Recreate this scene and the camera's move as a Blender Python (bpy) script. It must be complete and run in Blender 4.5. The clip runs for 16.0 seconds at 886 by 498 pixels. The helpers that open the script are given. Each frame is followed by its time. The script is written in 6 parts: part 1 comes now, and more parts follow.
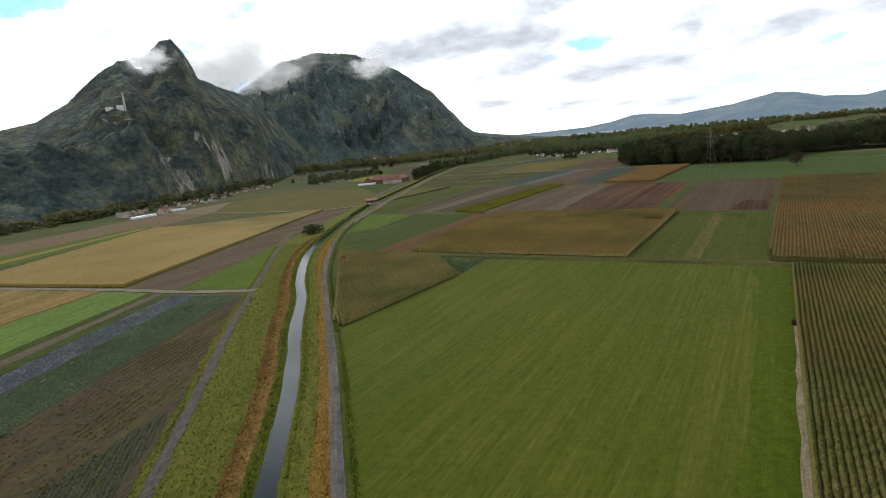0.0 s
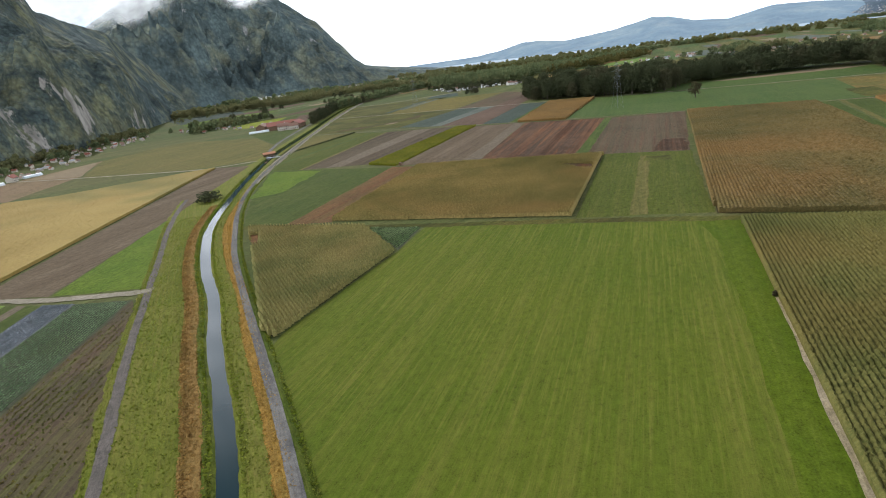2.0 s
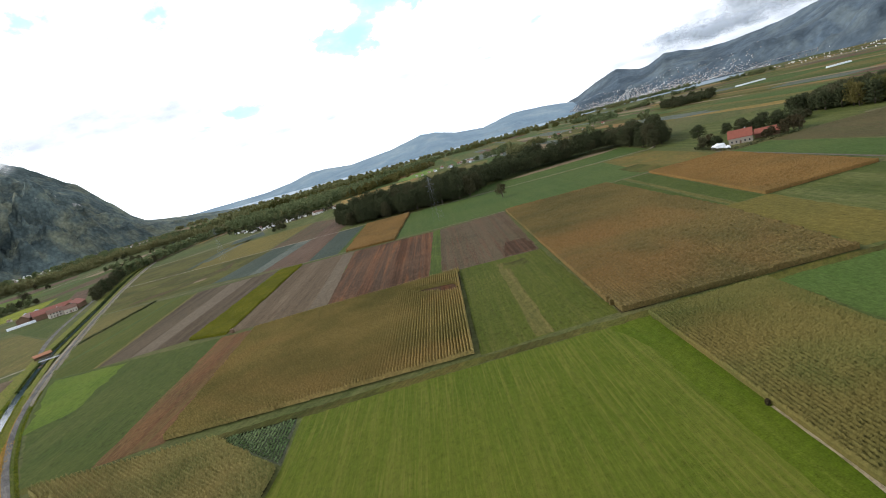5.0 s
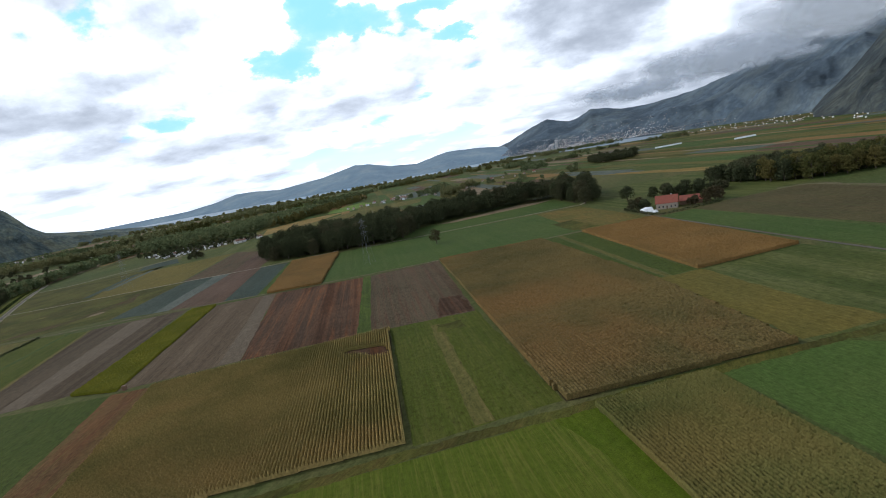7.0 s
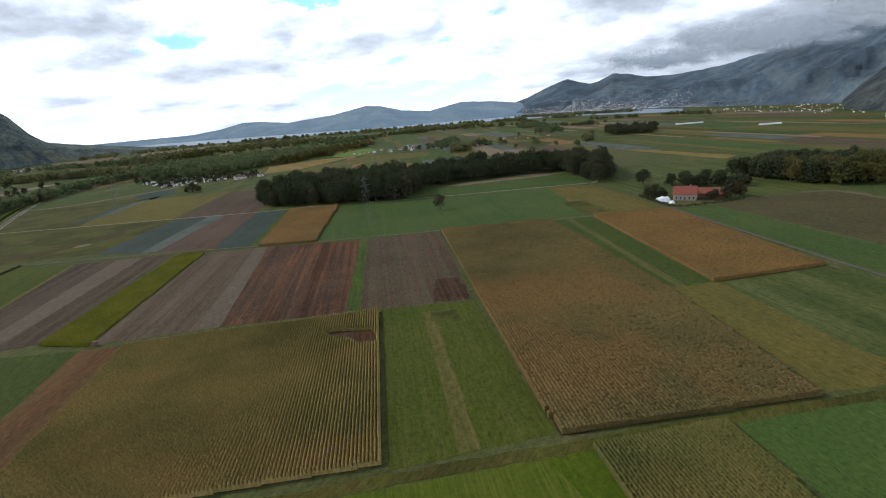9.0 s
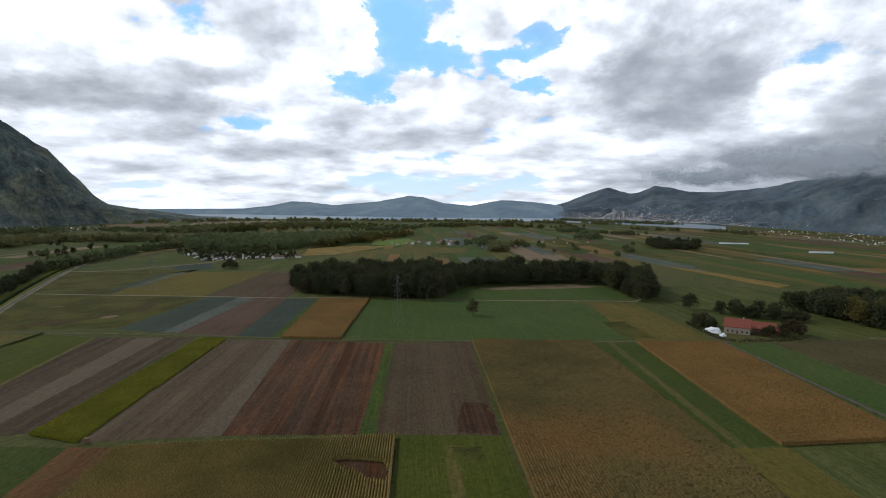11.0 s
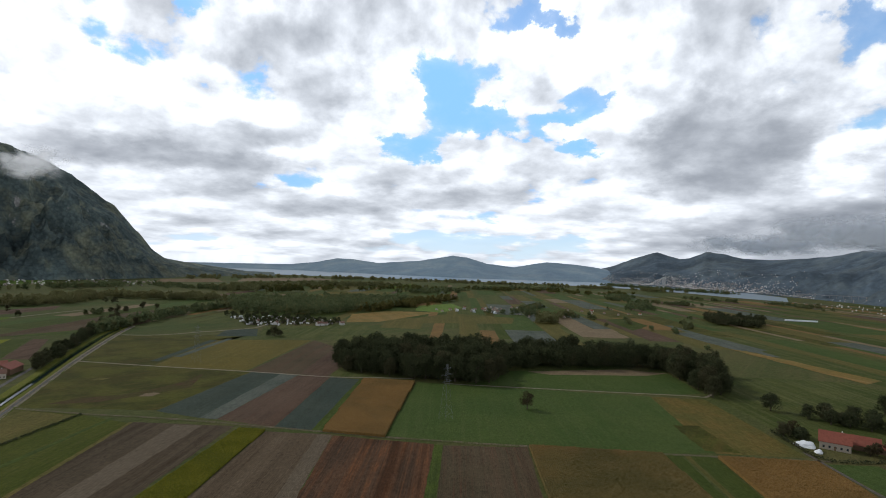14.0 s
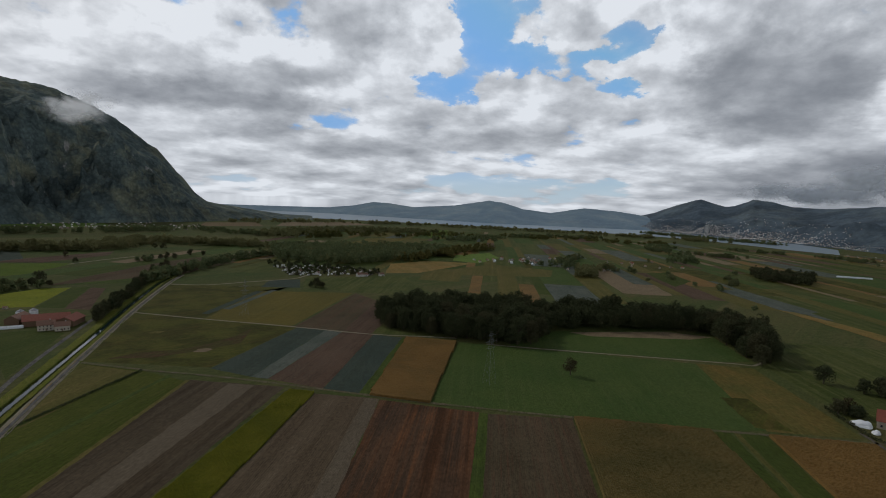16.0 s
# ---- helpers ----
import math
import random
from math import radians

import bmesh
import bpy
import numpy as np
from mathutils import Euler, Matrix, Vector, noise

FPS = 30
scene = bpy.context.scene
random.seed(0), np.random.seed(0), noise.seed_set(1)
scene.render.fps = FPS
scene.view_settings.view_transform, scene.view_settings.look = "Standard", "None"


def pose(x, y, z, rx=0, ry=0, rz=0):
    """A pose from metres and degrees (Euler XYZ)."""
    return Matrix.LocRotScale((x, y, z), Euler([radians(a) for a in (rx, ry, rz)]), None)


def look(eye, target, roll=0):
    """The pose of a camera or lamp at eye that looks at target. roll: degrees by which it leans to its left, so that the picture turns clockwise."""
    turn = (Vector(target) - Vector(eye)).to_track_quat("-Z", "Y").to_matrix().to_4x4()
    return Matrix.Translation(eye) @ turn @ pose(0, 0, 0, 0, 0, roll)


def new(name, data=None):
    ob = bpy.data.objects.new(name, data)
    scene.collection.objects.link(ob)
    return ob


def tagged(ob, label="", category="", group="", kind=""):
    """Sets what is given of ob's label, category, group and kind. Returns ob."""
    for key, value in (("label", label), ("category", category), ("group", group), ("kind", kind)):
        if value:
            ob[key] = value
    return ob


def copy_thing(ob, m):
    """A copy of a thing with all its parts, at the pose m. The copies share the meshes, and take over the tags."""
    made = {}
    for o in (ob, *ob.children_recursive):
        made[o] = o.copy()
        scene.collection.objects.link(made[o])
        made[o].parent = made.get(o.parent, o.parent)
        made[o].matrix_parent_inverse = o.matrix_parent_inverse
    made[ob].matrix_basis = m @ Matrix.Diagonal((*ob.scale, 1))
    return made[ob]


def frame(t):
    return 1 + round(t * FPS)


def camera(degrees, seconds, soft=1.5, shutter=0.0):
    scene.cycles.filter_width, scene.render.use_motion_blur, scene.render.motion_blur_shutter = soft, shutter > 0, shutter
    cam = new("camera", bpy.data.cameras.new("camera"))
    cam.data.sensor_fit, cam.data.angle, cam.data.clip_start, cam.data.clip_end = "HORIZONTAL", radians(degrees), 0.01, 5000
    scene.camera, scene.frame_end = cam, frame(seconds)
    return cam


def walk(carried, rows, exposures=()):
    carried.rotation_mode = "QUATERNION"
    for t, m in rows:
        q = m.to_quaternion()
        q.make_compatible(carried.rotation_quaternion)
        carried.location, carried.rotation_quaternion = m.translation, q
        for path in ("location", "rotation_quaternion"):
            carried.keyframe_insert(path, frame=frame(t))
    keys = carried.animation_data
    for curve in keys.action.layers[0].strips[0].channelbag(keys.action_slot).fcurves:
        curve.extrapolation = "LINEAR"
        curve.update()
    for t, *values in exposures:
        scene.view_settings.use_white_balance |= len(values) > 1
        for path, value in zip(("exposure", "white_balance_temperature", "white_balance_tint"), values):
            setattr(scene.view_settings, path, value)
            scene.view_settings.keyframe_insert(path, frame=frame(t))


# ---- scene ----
cam = camera(79.1, 16.0, soft=1.0)
PATH = [
    (0, (0.02, 0.00, 41.81), (-9.18, 97.63, 22.18), -5.41),
    (0.5, (-2.53, 5.34, 44.14), (-6.83, 101.38, 16.63), -5.83),
    (1, (-5.23, 10.60, 46.36), (-7.00, 105.57, 15.10), -4.54),
    (1.5, (-7.68, 15.87, 47.74), (-7.63, 110.62, 15.78), -8.75),
    (2, (-9.49, 21.27, 48.75), (-1.97, 115.39, 15.81), -7.30),
    (2.5, (-11.61, 27.32, 49.68), (12.01, 118.17, 15.21), -5.98),
    (3, (-13.64, 33.29, 50.43), (13.59, 124.89, 20.96), -6.77),
    (3.5, (-14.48, 39.21, 51.01), (11.19, 133.60, 30.20), -6.91),
    (4, (-15.28, 44.50, 51.87), (13.06, 138.21, 31.47), -5.31),
    (4.5, (-16.13, 49.94, 53.02), (22.56, 139.77, 32.22), -5.73),
    (4.7, (-16.32, 52.08, 53.42), (24.94, 140.97, 33.51), -14.38),
    (6.8, (-10.49, 66.82, 60.58), (44.90, 148.60, 44.97), -11.98),
    (7, (-9.43, 68.07, 61.68), (46.78, 149.25, 45.84), -10.62),
    (7.5, (-6.59, 71.29, 64.45), (50.19, 151.82, 47.43), -8.84),
    (8, (-4.02, 74.62, 66.45), (53.27, 155.02, 50.49), -7.62),
    (8.5, (-1.59, 78.05, 68.40), (53.75, 157.95, 44.91), -7.43),
    (9, (1.32, 81.42, 71.14), (55.35, 161.83, 46.36), -4.60),
    (9.5, (4.12, 84.60, 72.95), (60.11, 166.32, 59.28), -3.79),
    (9.7, (5.22, 85.92, 73.75), (60.62, 168.16, 60.80), -2.40),
    (11.8, (10.45, 100.37, 82.69), (60.42, 186.77, 76.50), 0.96),
    (12, (10.72, 101.55, 84.11), (59.77, 188.32, 76.08), 1.06),
    (12.5, (11.30, 104.50, 87.59), (58.53, 191.71, 74.76), 1.78),
    (13, (11.86, 107.91, 90.62), (55.21, 197.00, 77.08), 2.02),
    (13.5, (12.39, 111.66, 93.08), (55.32, 201.75, 86.66), 1.76),
    (14, (12.29, 116.21, 94.92), (56.38, 205.93, 97.58), 2.01),
    (14.5, (12.09, 120.81, 96.83), (55.07, 210.66, 105.69), 1.89),
    (15, (11.26, 124.47, 99.77), (50.77, 216.01, 107.55), 1.53),
    (15.5, (10.11, 125.65, 103.70), (48.72, 217.86, 106.32), 1.96),
    (16, (8.27, 125.04, 108.73), (46.78, 216.96, 100.54), 2.62),
]
walk(cam, [(t, look(eye, target, roll)) for t, eye, target, roll in PATH],
     exposures=[(0, -0.04, 6250, 10), (0.5, 0.0, 6200, 10), (1, 0.12, 6150, 10), (1.5, 0.42, 6050, 10), (2.5, 0.82, 5950, 10), (3.5, 0.97, 6000, 10), (4.5, 0.70, 6100, 10), (7, -0.17, 5750, 10), (9.5, -0.08, 5750, 10),
                (12, -0.84, 6100, 10), (13.5, -0.72, 6100, 10), (14.1, -0.60, 6100, 10), (14.5, -0.92, 6100, 10), (15, -0.94, 6150, 10), (16, -1.27, 6150, 10)])


# ---- world and sun ----
SUN_AZ, SUN_EL = 32.0, 36.0        # degrees to the left of +y, degrees above the horizon
sun_way = Vector((-math.sin(radians(SUN_AZ)) * math.cos(radians(SUN_EL)),
                  math.cos(radians(SUN_AZ)) * math.cos(radians(SUN_EL)), math.sin(radians(SUN_EL))))


def heading(az, el):
    """The unit vector at az degrees to the left of +y and el degrees up."""
    return Vector((-math.sin(radians(az)) * math.cos(radians(el)), math.cos(radians(az)) * math.cos(radians(el)), math.sin(radians(el))))


class Nodes:
    """A short way to write node trees."""

    def __init__(self, tree):
        self.tree = tree
        tree.nodes.clear()

    def add(self, kind, **values):
        node = self.tree.nodes.new(kind)
        for key, value in values.items():
            self.link(value, node.inputs[key])
        return node

    def link(self, value, socket):
        if isinstance(value, bpy.types.NodeSocket):
            self.tree.links.new(value, socket)
        elif isinstance(value, bpy.types.Node):
            self.tree.links.new(value.outputs[0], socket)
        else:
            socket.default_value = value

    def math(self, op, a, b=0.0, c=0.0, clamp=False):
        node = self.tree.nodes.new("ShaderNodeMath")
        node.operation, node.use_clamp = op, clamp
        for socket, value in zip(node.inputs, (a, b, c)):
            self.link(value, socket)
        return node.outputs[0]

    def vmath(self, op, a, b=(0, 0, 0)):
        node = self.tree.nodes.new("ShaderNodeVectorMath")
        node.operation = op
        self.link(a, node.inputs[0])
        self.link(b, node.inputs[1])
        return node

    def noise(self, vector, scale, detail=4.0, rough=0.55, distort=0.0):
        node = self.tree.nodes.new("ShaderNodeTexNoise")
        for key, value in (("Vector", vector), ("Scale", scale), ("Detail", detail), ("Roughness", rough), ("Distortion", distort)):
            self.link(value, node.inputs[key])
        return node.outputs[0]

    def ramp(self, value, lo, hi, smooth=True):
        node = self.tree.nodes.new("ShaderNodeMapRange")
        node.interpolation_type = "SMOOTHSTEP" if smooth else "LINEAR"
        self.link(value, node.inputs[0])
        self.link(lo, node.inputs[1])
        self.link(hi, node.inputs[2])
        return node.outputs[0]

    def mix(self, fac, a, b, blend="MIX"):
        node = self.tree.nodes.new("ShaderNodeMix")
        node.data_type, node.blend_type = "RGBA", blend
        self.link(fac, node.inputs[0])
        self.link(a if not isinstance(a, tuple) else (*a[:3], 1), node.inputs[6])
        self.link(b if not isinstance(b, tuple) else (*b[:3], 1), node.inputs[7])
        return node.outputs[2]


# clouds and gaps in the sky: degrees to the left of +y, degrees up, half width, half height, strength
GAPS = [(-26, 17, 6.0, 6.0, 1.1), (-22.5, 11.8, 4.2, 1.9, 0.9), (-33, 14.5, 7, 2.0, 0.9), (-39, 16.8, 5.2, 2.2, 0.9), (-39.5, 12.1, 4.0, 1.3, 0.9), (-36, 24, 3.5, 1.3, 0.8),
        (-65, 21, 5, 3, 0.7), (0, 24, 8, 2, 0.6), (41, 14, 4, 3, 0.8), (-18, 10.4, 3, 0.9, 0.5), (-31, 2.2, 11, 1.5, 0.8), (-27, 30, 9, 3, 0.5)]
HEAPS = [(-29.6, 17.2, 1.9, 1.7, 0.9), (-36.3, 16.7, 3.4, 1.2, 0.9), (-38.9, 14.0, 2.8, 1.0, 0.9), (-31, 10.6, 2.6, 2.2, 0.9), (-44, 14, 2.6, 3.4, 0.8), (-19.4, 18, 2.6, 4.2, 0.9), (-42, 22, 8, 2.5, 0.8)]
DARK = [(-54, 11.6, 8, 4.6, 1.0), (-48, 15.6, 4, 2.6, 0.45), (-60, 15, 4.5, 3, 0.5), (-54, 8, 8, 1.6, 0.5), (4.6, 9.4, 9, 1.5, 0.95), (-5, 8.8, 6, 1.3, 0.55), (-15, 5.4, 9, 1.1, 0.6),
        (-27, 7.0, 9, 1.2, 0.45), (-12, 15.6, 5, 3, 0.3), (-57, 2.6, 12, 2.2, 0.9), (-63, 4.4, 11, 2.6, 1.0), (-4, 11.4, 7, 1.2, 0.4), (-70, 9, 8, 4, 0.6), (-9, 6.6, 6, 0.8, 0.4)]
WHITE_HEADS = [(1.5, 14.2, 8, 2.4, 0.7), (-8.5, 10.6, 3.5, 1.2, 0.6), (-63.5, 10, 3, 3.4, 0.9), (-42, 22, 9, 3.5, 0.6), (-3, 4.6, 8, 0.9, 0.5)]


def build_world():
    world = bpy.data.worlds.new("sky")
    scene.world = world
    world.use_nodes = True
    n = Nodes(world.node_tree)
    ray = n.add("ShaderNodeTexCoord").outputs["Generated"]
    sky = n.add("ShaderNodeTexSky")
    sky.sky_type, sky.sun_disc = "NISHITA", False
    sky.sun_elevation, sky.sun_rotation = radians(SUN_EL), radians(-SUN_AZ)
    blue = n.mix(1.0, n.mix(1.0, sky.outputs[0], (0.26, 0.29, 0.30), "MULTIPLY"), (0.50, 0.98, 1.70), "DARKEN")
    # clouds are laid out by bearing and height, flatter towards the horizon
    sep = n.add("ShaderNodeSeparateXYZ", Vector=ray)
    bearing = n.math("MULTIPLY", n.math("ARCTAN2", n.math("MULTIPLY", sep.outputs[0], -1.0), sep.outputs[1]), 180 / math.pi)
    height = n.math("MULTIPLY", n.math("ARCSINE", sep.outputs[2]), 180 / math.pi)
    rise = n.math("MULTIPLY", n.math("LOGARITHM", n.math("MULTIPLY_ADD", n.math("MAXIMUM", height, 0.0), 0.2, 1.0), math.e), 3.3)
    flat = n.add("ShaderNodeCombineXYZ", X=n.math("MULTIPLY", bearing, 0.11), Y=rise, Z=3.7).outputs[0]
    bend = n.add("ShaderNodeTexNoise", Vector=flat, Scale=1.1, Detail=8.0, Roughness=0.6).outputs["Color"]
    bent = n.add("ShaderNodeSeparateXYZ", Vector=n.vmath("SUBTRACT", bend, (0.5, 0.5, 0.5)).outputs[0])
    az = n.math("MULTIPLY_ADD", bent.outputs[0], 15.0, bearing)
    el = n.math("MULTIPLY_ADD", bent.outputs[1], n.math("MULTIPLY_ADD", n.math("MAXIMUM", height, 0.0), 0.42, 1.4), height)

    def blobs(table, inner=0.25, outer=1.35):
        total = 0.0
        for a, e, w, h, k in table:
            x, y = n.math("MULTIPLY_ADD", az, 1 / w, -a / w), n.math("MULTIPLY_ADD", el, 1 / h, -e / h)
            away = n.math("SQRT", n.math("MULTIPLY_ADD", x, x, n.math("MULTIPLY", y, y)))
            total = n.math("MULTIPLY_ADD", n.math("SUBTRACT", 1.0, n.ramp(away, inner, outer)), k, total)
        return n.math("MINIMUM", total, 1.2)

    def billow(at):
        knobs = n.add("ShaderNodeTexVoronoi", Vector=n.vmath("ADD", at, n.vmath("MULTIPLY", bend, (0.9, 0.9, 0.0)).outputs[0]).outputs[0], Scale=1.3)
        knobs.feature = "SMOOTH_F1"
        small = n.add("ShaderNodeTexVoronoi", Vector=n.vmath("ADD", at, n.vmath("MULTIPLY", bend, (0.5, 0.5, 0.0)).outputs[0]).outputs[0], Scale=3.6)
        small.feature = "SMOOTH_F1"
        soft = n.math("ADD", n.math("MULTIPLY", n.noise(at, 0.55, 2.0, 0.5, 0.1), 0.42), n.math("MULTIPLY", n.noise(at, 1.7, 9.0, 0.55, 0.1), 0.58))
        return n.math("SUBTRACT", n.math("ADD", soft, 0.095), n.math("ADD", n.math("MULTIPLY", knobs.outputs["Distance"], 0.13), n.math("MULTIPLY", small.outputs["Distance"], 0.07)))

    body = billow(flat)
    relief = n.math("SUBTRACT", body, billow(n.vmath("ADD", flat, (0.12, 0.20, 0.0)).outputs[0]))
    gap, heap, dark, head = blobs(GAPS), blobs(HEAPS), blobs(DARK), blobs(WHITE_HEADS)
    cover = n.math("ADD", n.math("SUBTRACT", body, n.math("MULTIPLY", gap, 0.25)), n.math("ADD", 0.05, n.math("ADD", n.math("MULTIPLY", heap, 0.19), n.math("MULTIPLY", dark, 0.12))))
    mask = n.math("ADD", n.math("MULTIPLY", n.ramp(cover, 0.40, 0.47), 0.80), n.math("MULTIPLY", n.ramp(cover, 0.26, 0.50), 0.20))
    broad = n.ramp(n.noise(n.vmath("ADD", flat, (9.0, 4.0, 2.0)).outputs[0], 0.9, 4.0, 0.5, 0.2), 0.40, 0.66)
    dim = n.math("ADD", n.math("MULTIPLY", n.ramp(body, 0.44, 0.64), 0.30), n.math("MULTIPLY", relief, -3.4))
    dim = n.math("MULTIPLY_ADD", broad, 0.26, dim)
    dim = n.math("ADD", dim, n.math("MULTIPLY", dark, n.math("MULTIPLY_ADD", body, 0.9, 0.34)))
    dim = n.math("SUBTRACT", dim, n.math("ADD", n.math("MULTIPLY", head, 0.35), n.math("MULTIPLY", heap, 0.15)))
    # flat grey layers low over the horizon
    layers = n.noise(n.vmath("MULTIPLY", ray, (2.2, 2.2, 17.0)).outputs[0], 1.5, 7.0, 0.55, 0.25)
    low_band = n.math("SUBTRACT", 1.0, n.ramp(sep.outputs[2], 0.04, 0.17))
    dim = n.math("ADD", dim, n.math("MULTIPLY", n.math("MULTIPLY", n.ramp(layers, 0.44, 0.66), low_band), 0.20))
    ragged = n.math("MULTIPLY_ADD", n.noise(flat, 4.5, 6.0, 0.6, 0.2), 0.5, 0.75)
    dim = n.math("MULTIPLY", n.math("MAXIMUM", n.math("ADD", dim, 0.07), 0.0), ragged)
    dim = n.math("SUBTRACT", 1.0, n.math("POWER", math.e, n.math("MULTIPLY", dim, -1.3)))
    glow = n.math("SUBTRACT", 1.0, n.ramp(n.vmath("DISTANCE", ray, tuple(heading(SUN_AZ, SUN_EL))).outputs["Value"], 0.1, 0.75))
    lit = n.mix(glow, (1.84, 1.87, 1.90), (1.98, 1.96, 1.93))
    shade = n.mix(glow, (0.30, 0.33, 0.38), (0.68, 0.70, 0.75))
    cloud = n.mix(dim, lit, shade)
    # an unseen dark cloud deck is added overhead, to dim the valley and canal
    cloud = n.mix(n.ramp(sep.outputs[2], 0.43, 0.64), cloud, (0.22, 0.24, 0.27))
    low = n.ramp(sep.outputs[2], 0.0, 0.15)
    pale = n.mix(low, (1.12, 1.32, 1.45), blue)
    colour = n.mix(mask, pale, cloud)
    back = n.add("ShaderNodeBackground", Color=colour, Strength=1.0)
    n.add("ShaderNodeOutputWorld", Surface=back.outputs[0])


build_world()
sun = new("sun", bpy.data.lights.new("sun", "SUN"))
sun.data.energy, sun.data.angle, sun.data.color = 2.35, radians(1.5), (1.0, 0.95, 0.87)
sun.matrix_world = look(sun_way * 3000, (0, 0, 0))

# ---- materials ----


def material(name):
    m = bpy.data.materials.new(name)
    m.use_nodes = True
    return m, Nodes(m.node_tree)


def finish(n, colour, rough=0.9, bump=None, strength=0.4, distance=0.1, metallic=0.0, specular=0.3):
    shader = n.add("ShaderNodeBsdfPrincipled", Roughness=rough, Metallic=metallic)
    n.link(colour if not isinstance(colour, tuple) else (*colour[:3], 1), shader.inputs["Base Color"])
    n.link(specular, shader.inputs["Specular IOR Level"])
    if bump is not None:
        b = n.add("ShaderNodeBump", Strength=strength, Distance=distance, Height=bump)
        n.link(b.outputs[0], shader.inputs["Normal"])
    n.add("ShaderNodeOutputMaterial", Surface=shader.outputs[0])
    return shader


TONE = 0.72                        # all field colours were noted in sunshine and are toned down together


def field_material(name, main, second, third=None, patch=0.03, grain=1.6, stripe=0.0, angle=0.0, period=3.0, streak=0.35, bump=0.5, fleck=None, fleck_amount=0.6, dashes=0.6, bands=0.0):
    """Soil, grass or stubble: two large tones, drilling or mowing lines along angle (degrees to the right of +y), and grain."""
    m, n = material(name)
    main, second, third, fleck = (c and tuple(TONE * v for v in c) for c in (main, second, third, fleck))
    co = n.add("ShaderNodeTexCoord").outputs["Object"]
    turned = n.add("ShaderNodeMapping", Vector=co, Rotation=(0, 0, radians(angle))).outputs[0]
    long = n.add("ShaderNodeMapping", Vector=turned, Scale=(1, 0.025, 1)).outputs[0]
    patches = n.noise(co, patch, 6.0, 0.65)
    colour = n.mix(n.ramp(patches, 0.38, 0.62), main, second)
    lines = n.noise(long, 1.0 / period, 5.0, 0.7, 0.3)
    broad = n.noise(n.vmath("ADD", long, (31.0, 7.0, 0.0)).outputs[0], 0.22 / period, 4.0, 0.6, 0.2)
    if third:
        wear = n.ramp(n.noise(co, patch * 2.3, 4.0, 0.6), 0.35, 0.62)
        colour = n.mix(n.math("MULTIPLY", n.ramp(broad, 0.46, 0.64), streak * 0.55), colour, third)
        colour = n.mix(n.math("MULTIPLY", n.math("MULTIPLY", n.ramp(lines, 0.45, 0.68), n.math("ADD", 0.35, n.math("MULTIPLY", wear, 0.65))), streak * 1.3), colour, third)
    if stripe:
        wave = n.add("ShaderNodeTexWave", Vector=turned, Scale=math.pi / (10 * period) * 2, Distortion=1.2, Detail=2.0)
        n.link(0.4, wave.inputs["Detail Scale"])
        colour = n.mix(n.math("MULTIPLY", wave.outputs["Fac"], stripe), colour, n.mix(1.0, colour, (0.55, 0.55, 0.5), "MULTIPLY"))
    speck = n.ramp(n.noise(co, grain * 2.6, 5.0, 0.7), 0.28, 0.72, False)
    mid = n.ramp(n.noise(co, grain * 0.5, 6.0, 0.72), 0.30, 0.70, False)
    if fleck:
        colour = n.mix(n.math("MULTIPLY", n.ramp(n.math("ADD", n.math("MULTIPLY", speck, 0.6), n.math("MULTIPLY", mid, 0.4)), 0.42, 0.66), fleck_amount), colour, fleck)
    drill = n.ramp(lines, 0.3, 0.7, False)
    short = n.add("ShaderNodeMapping", Vector=turned, Scale=(1, 0.16, 1)).outputs[0]
    dash = n.ramp(n.noise(short, 1.25 * grain, 6.0, 0.78), 0.32, 0.68, False)
    value = n.math("ADD", 0.43 - 0.5 * dashes - 0.15 * streak, n.math("ADD", n.math("ADD", n.math("ADD", n.math("MULTIPLY", dash, dashes), n.math("MULTIPLY", speck, 0.62)), n.math("MULTIPLY", drill, 0.3 * streak)), n.math("MULTIPLY", mid, 0.50)))
    tone = n.add("ShaderNodeCombineXYZ", X=value, Y=value, Z=value).outputs[0]
    colour = n.mix(1.0, colour, tone, "MULTIPLY")
    if bands:
        across = n.noise(n.add("ShaderNodeMapping", Vector=turned, Scale=(1, 0.012, 1)).outputs[0], 0.13, 5.0, 0.72, 0.15)
        worn = n.noise(co, 0.02, 4.0, 0.6)
        colour = n.mix(n.math("MULTIPLY", n.ramp(n.math("ADD", n.math("MULTIPLY", across, 0.75), n.math("MULTIPLY", worn, 0.25)), 0.46, 0.60), bands), colour, n.mix(1.0, colour, (0.46, 0.42, 0.38), "MULTIPLY"))
    height = n.math("ADD", speck, n.math("MULTIPLY", lines, 0.6))
    finish(n, colour, 0.95, height, bump, 0.15, specular=0.05)
    return m


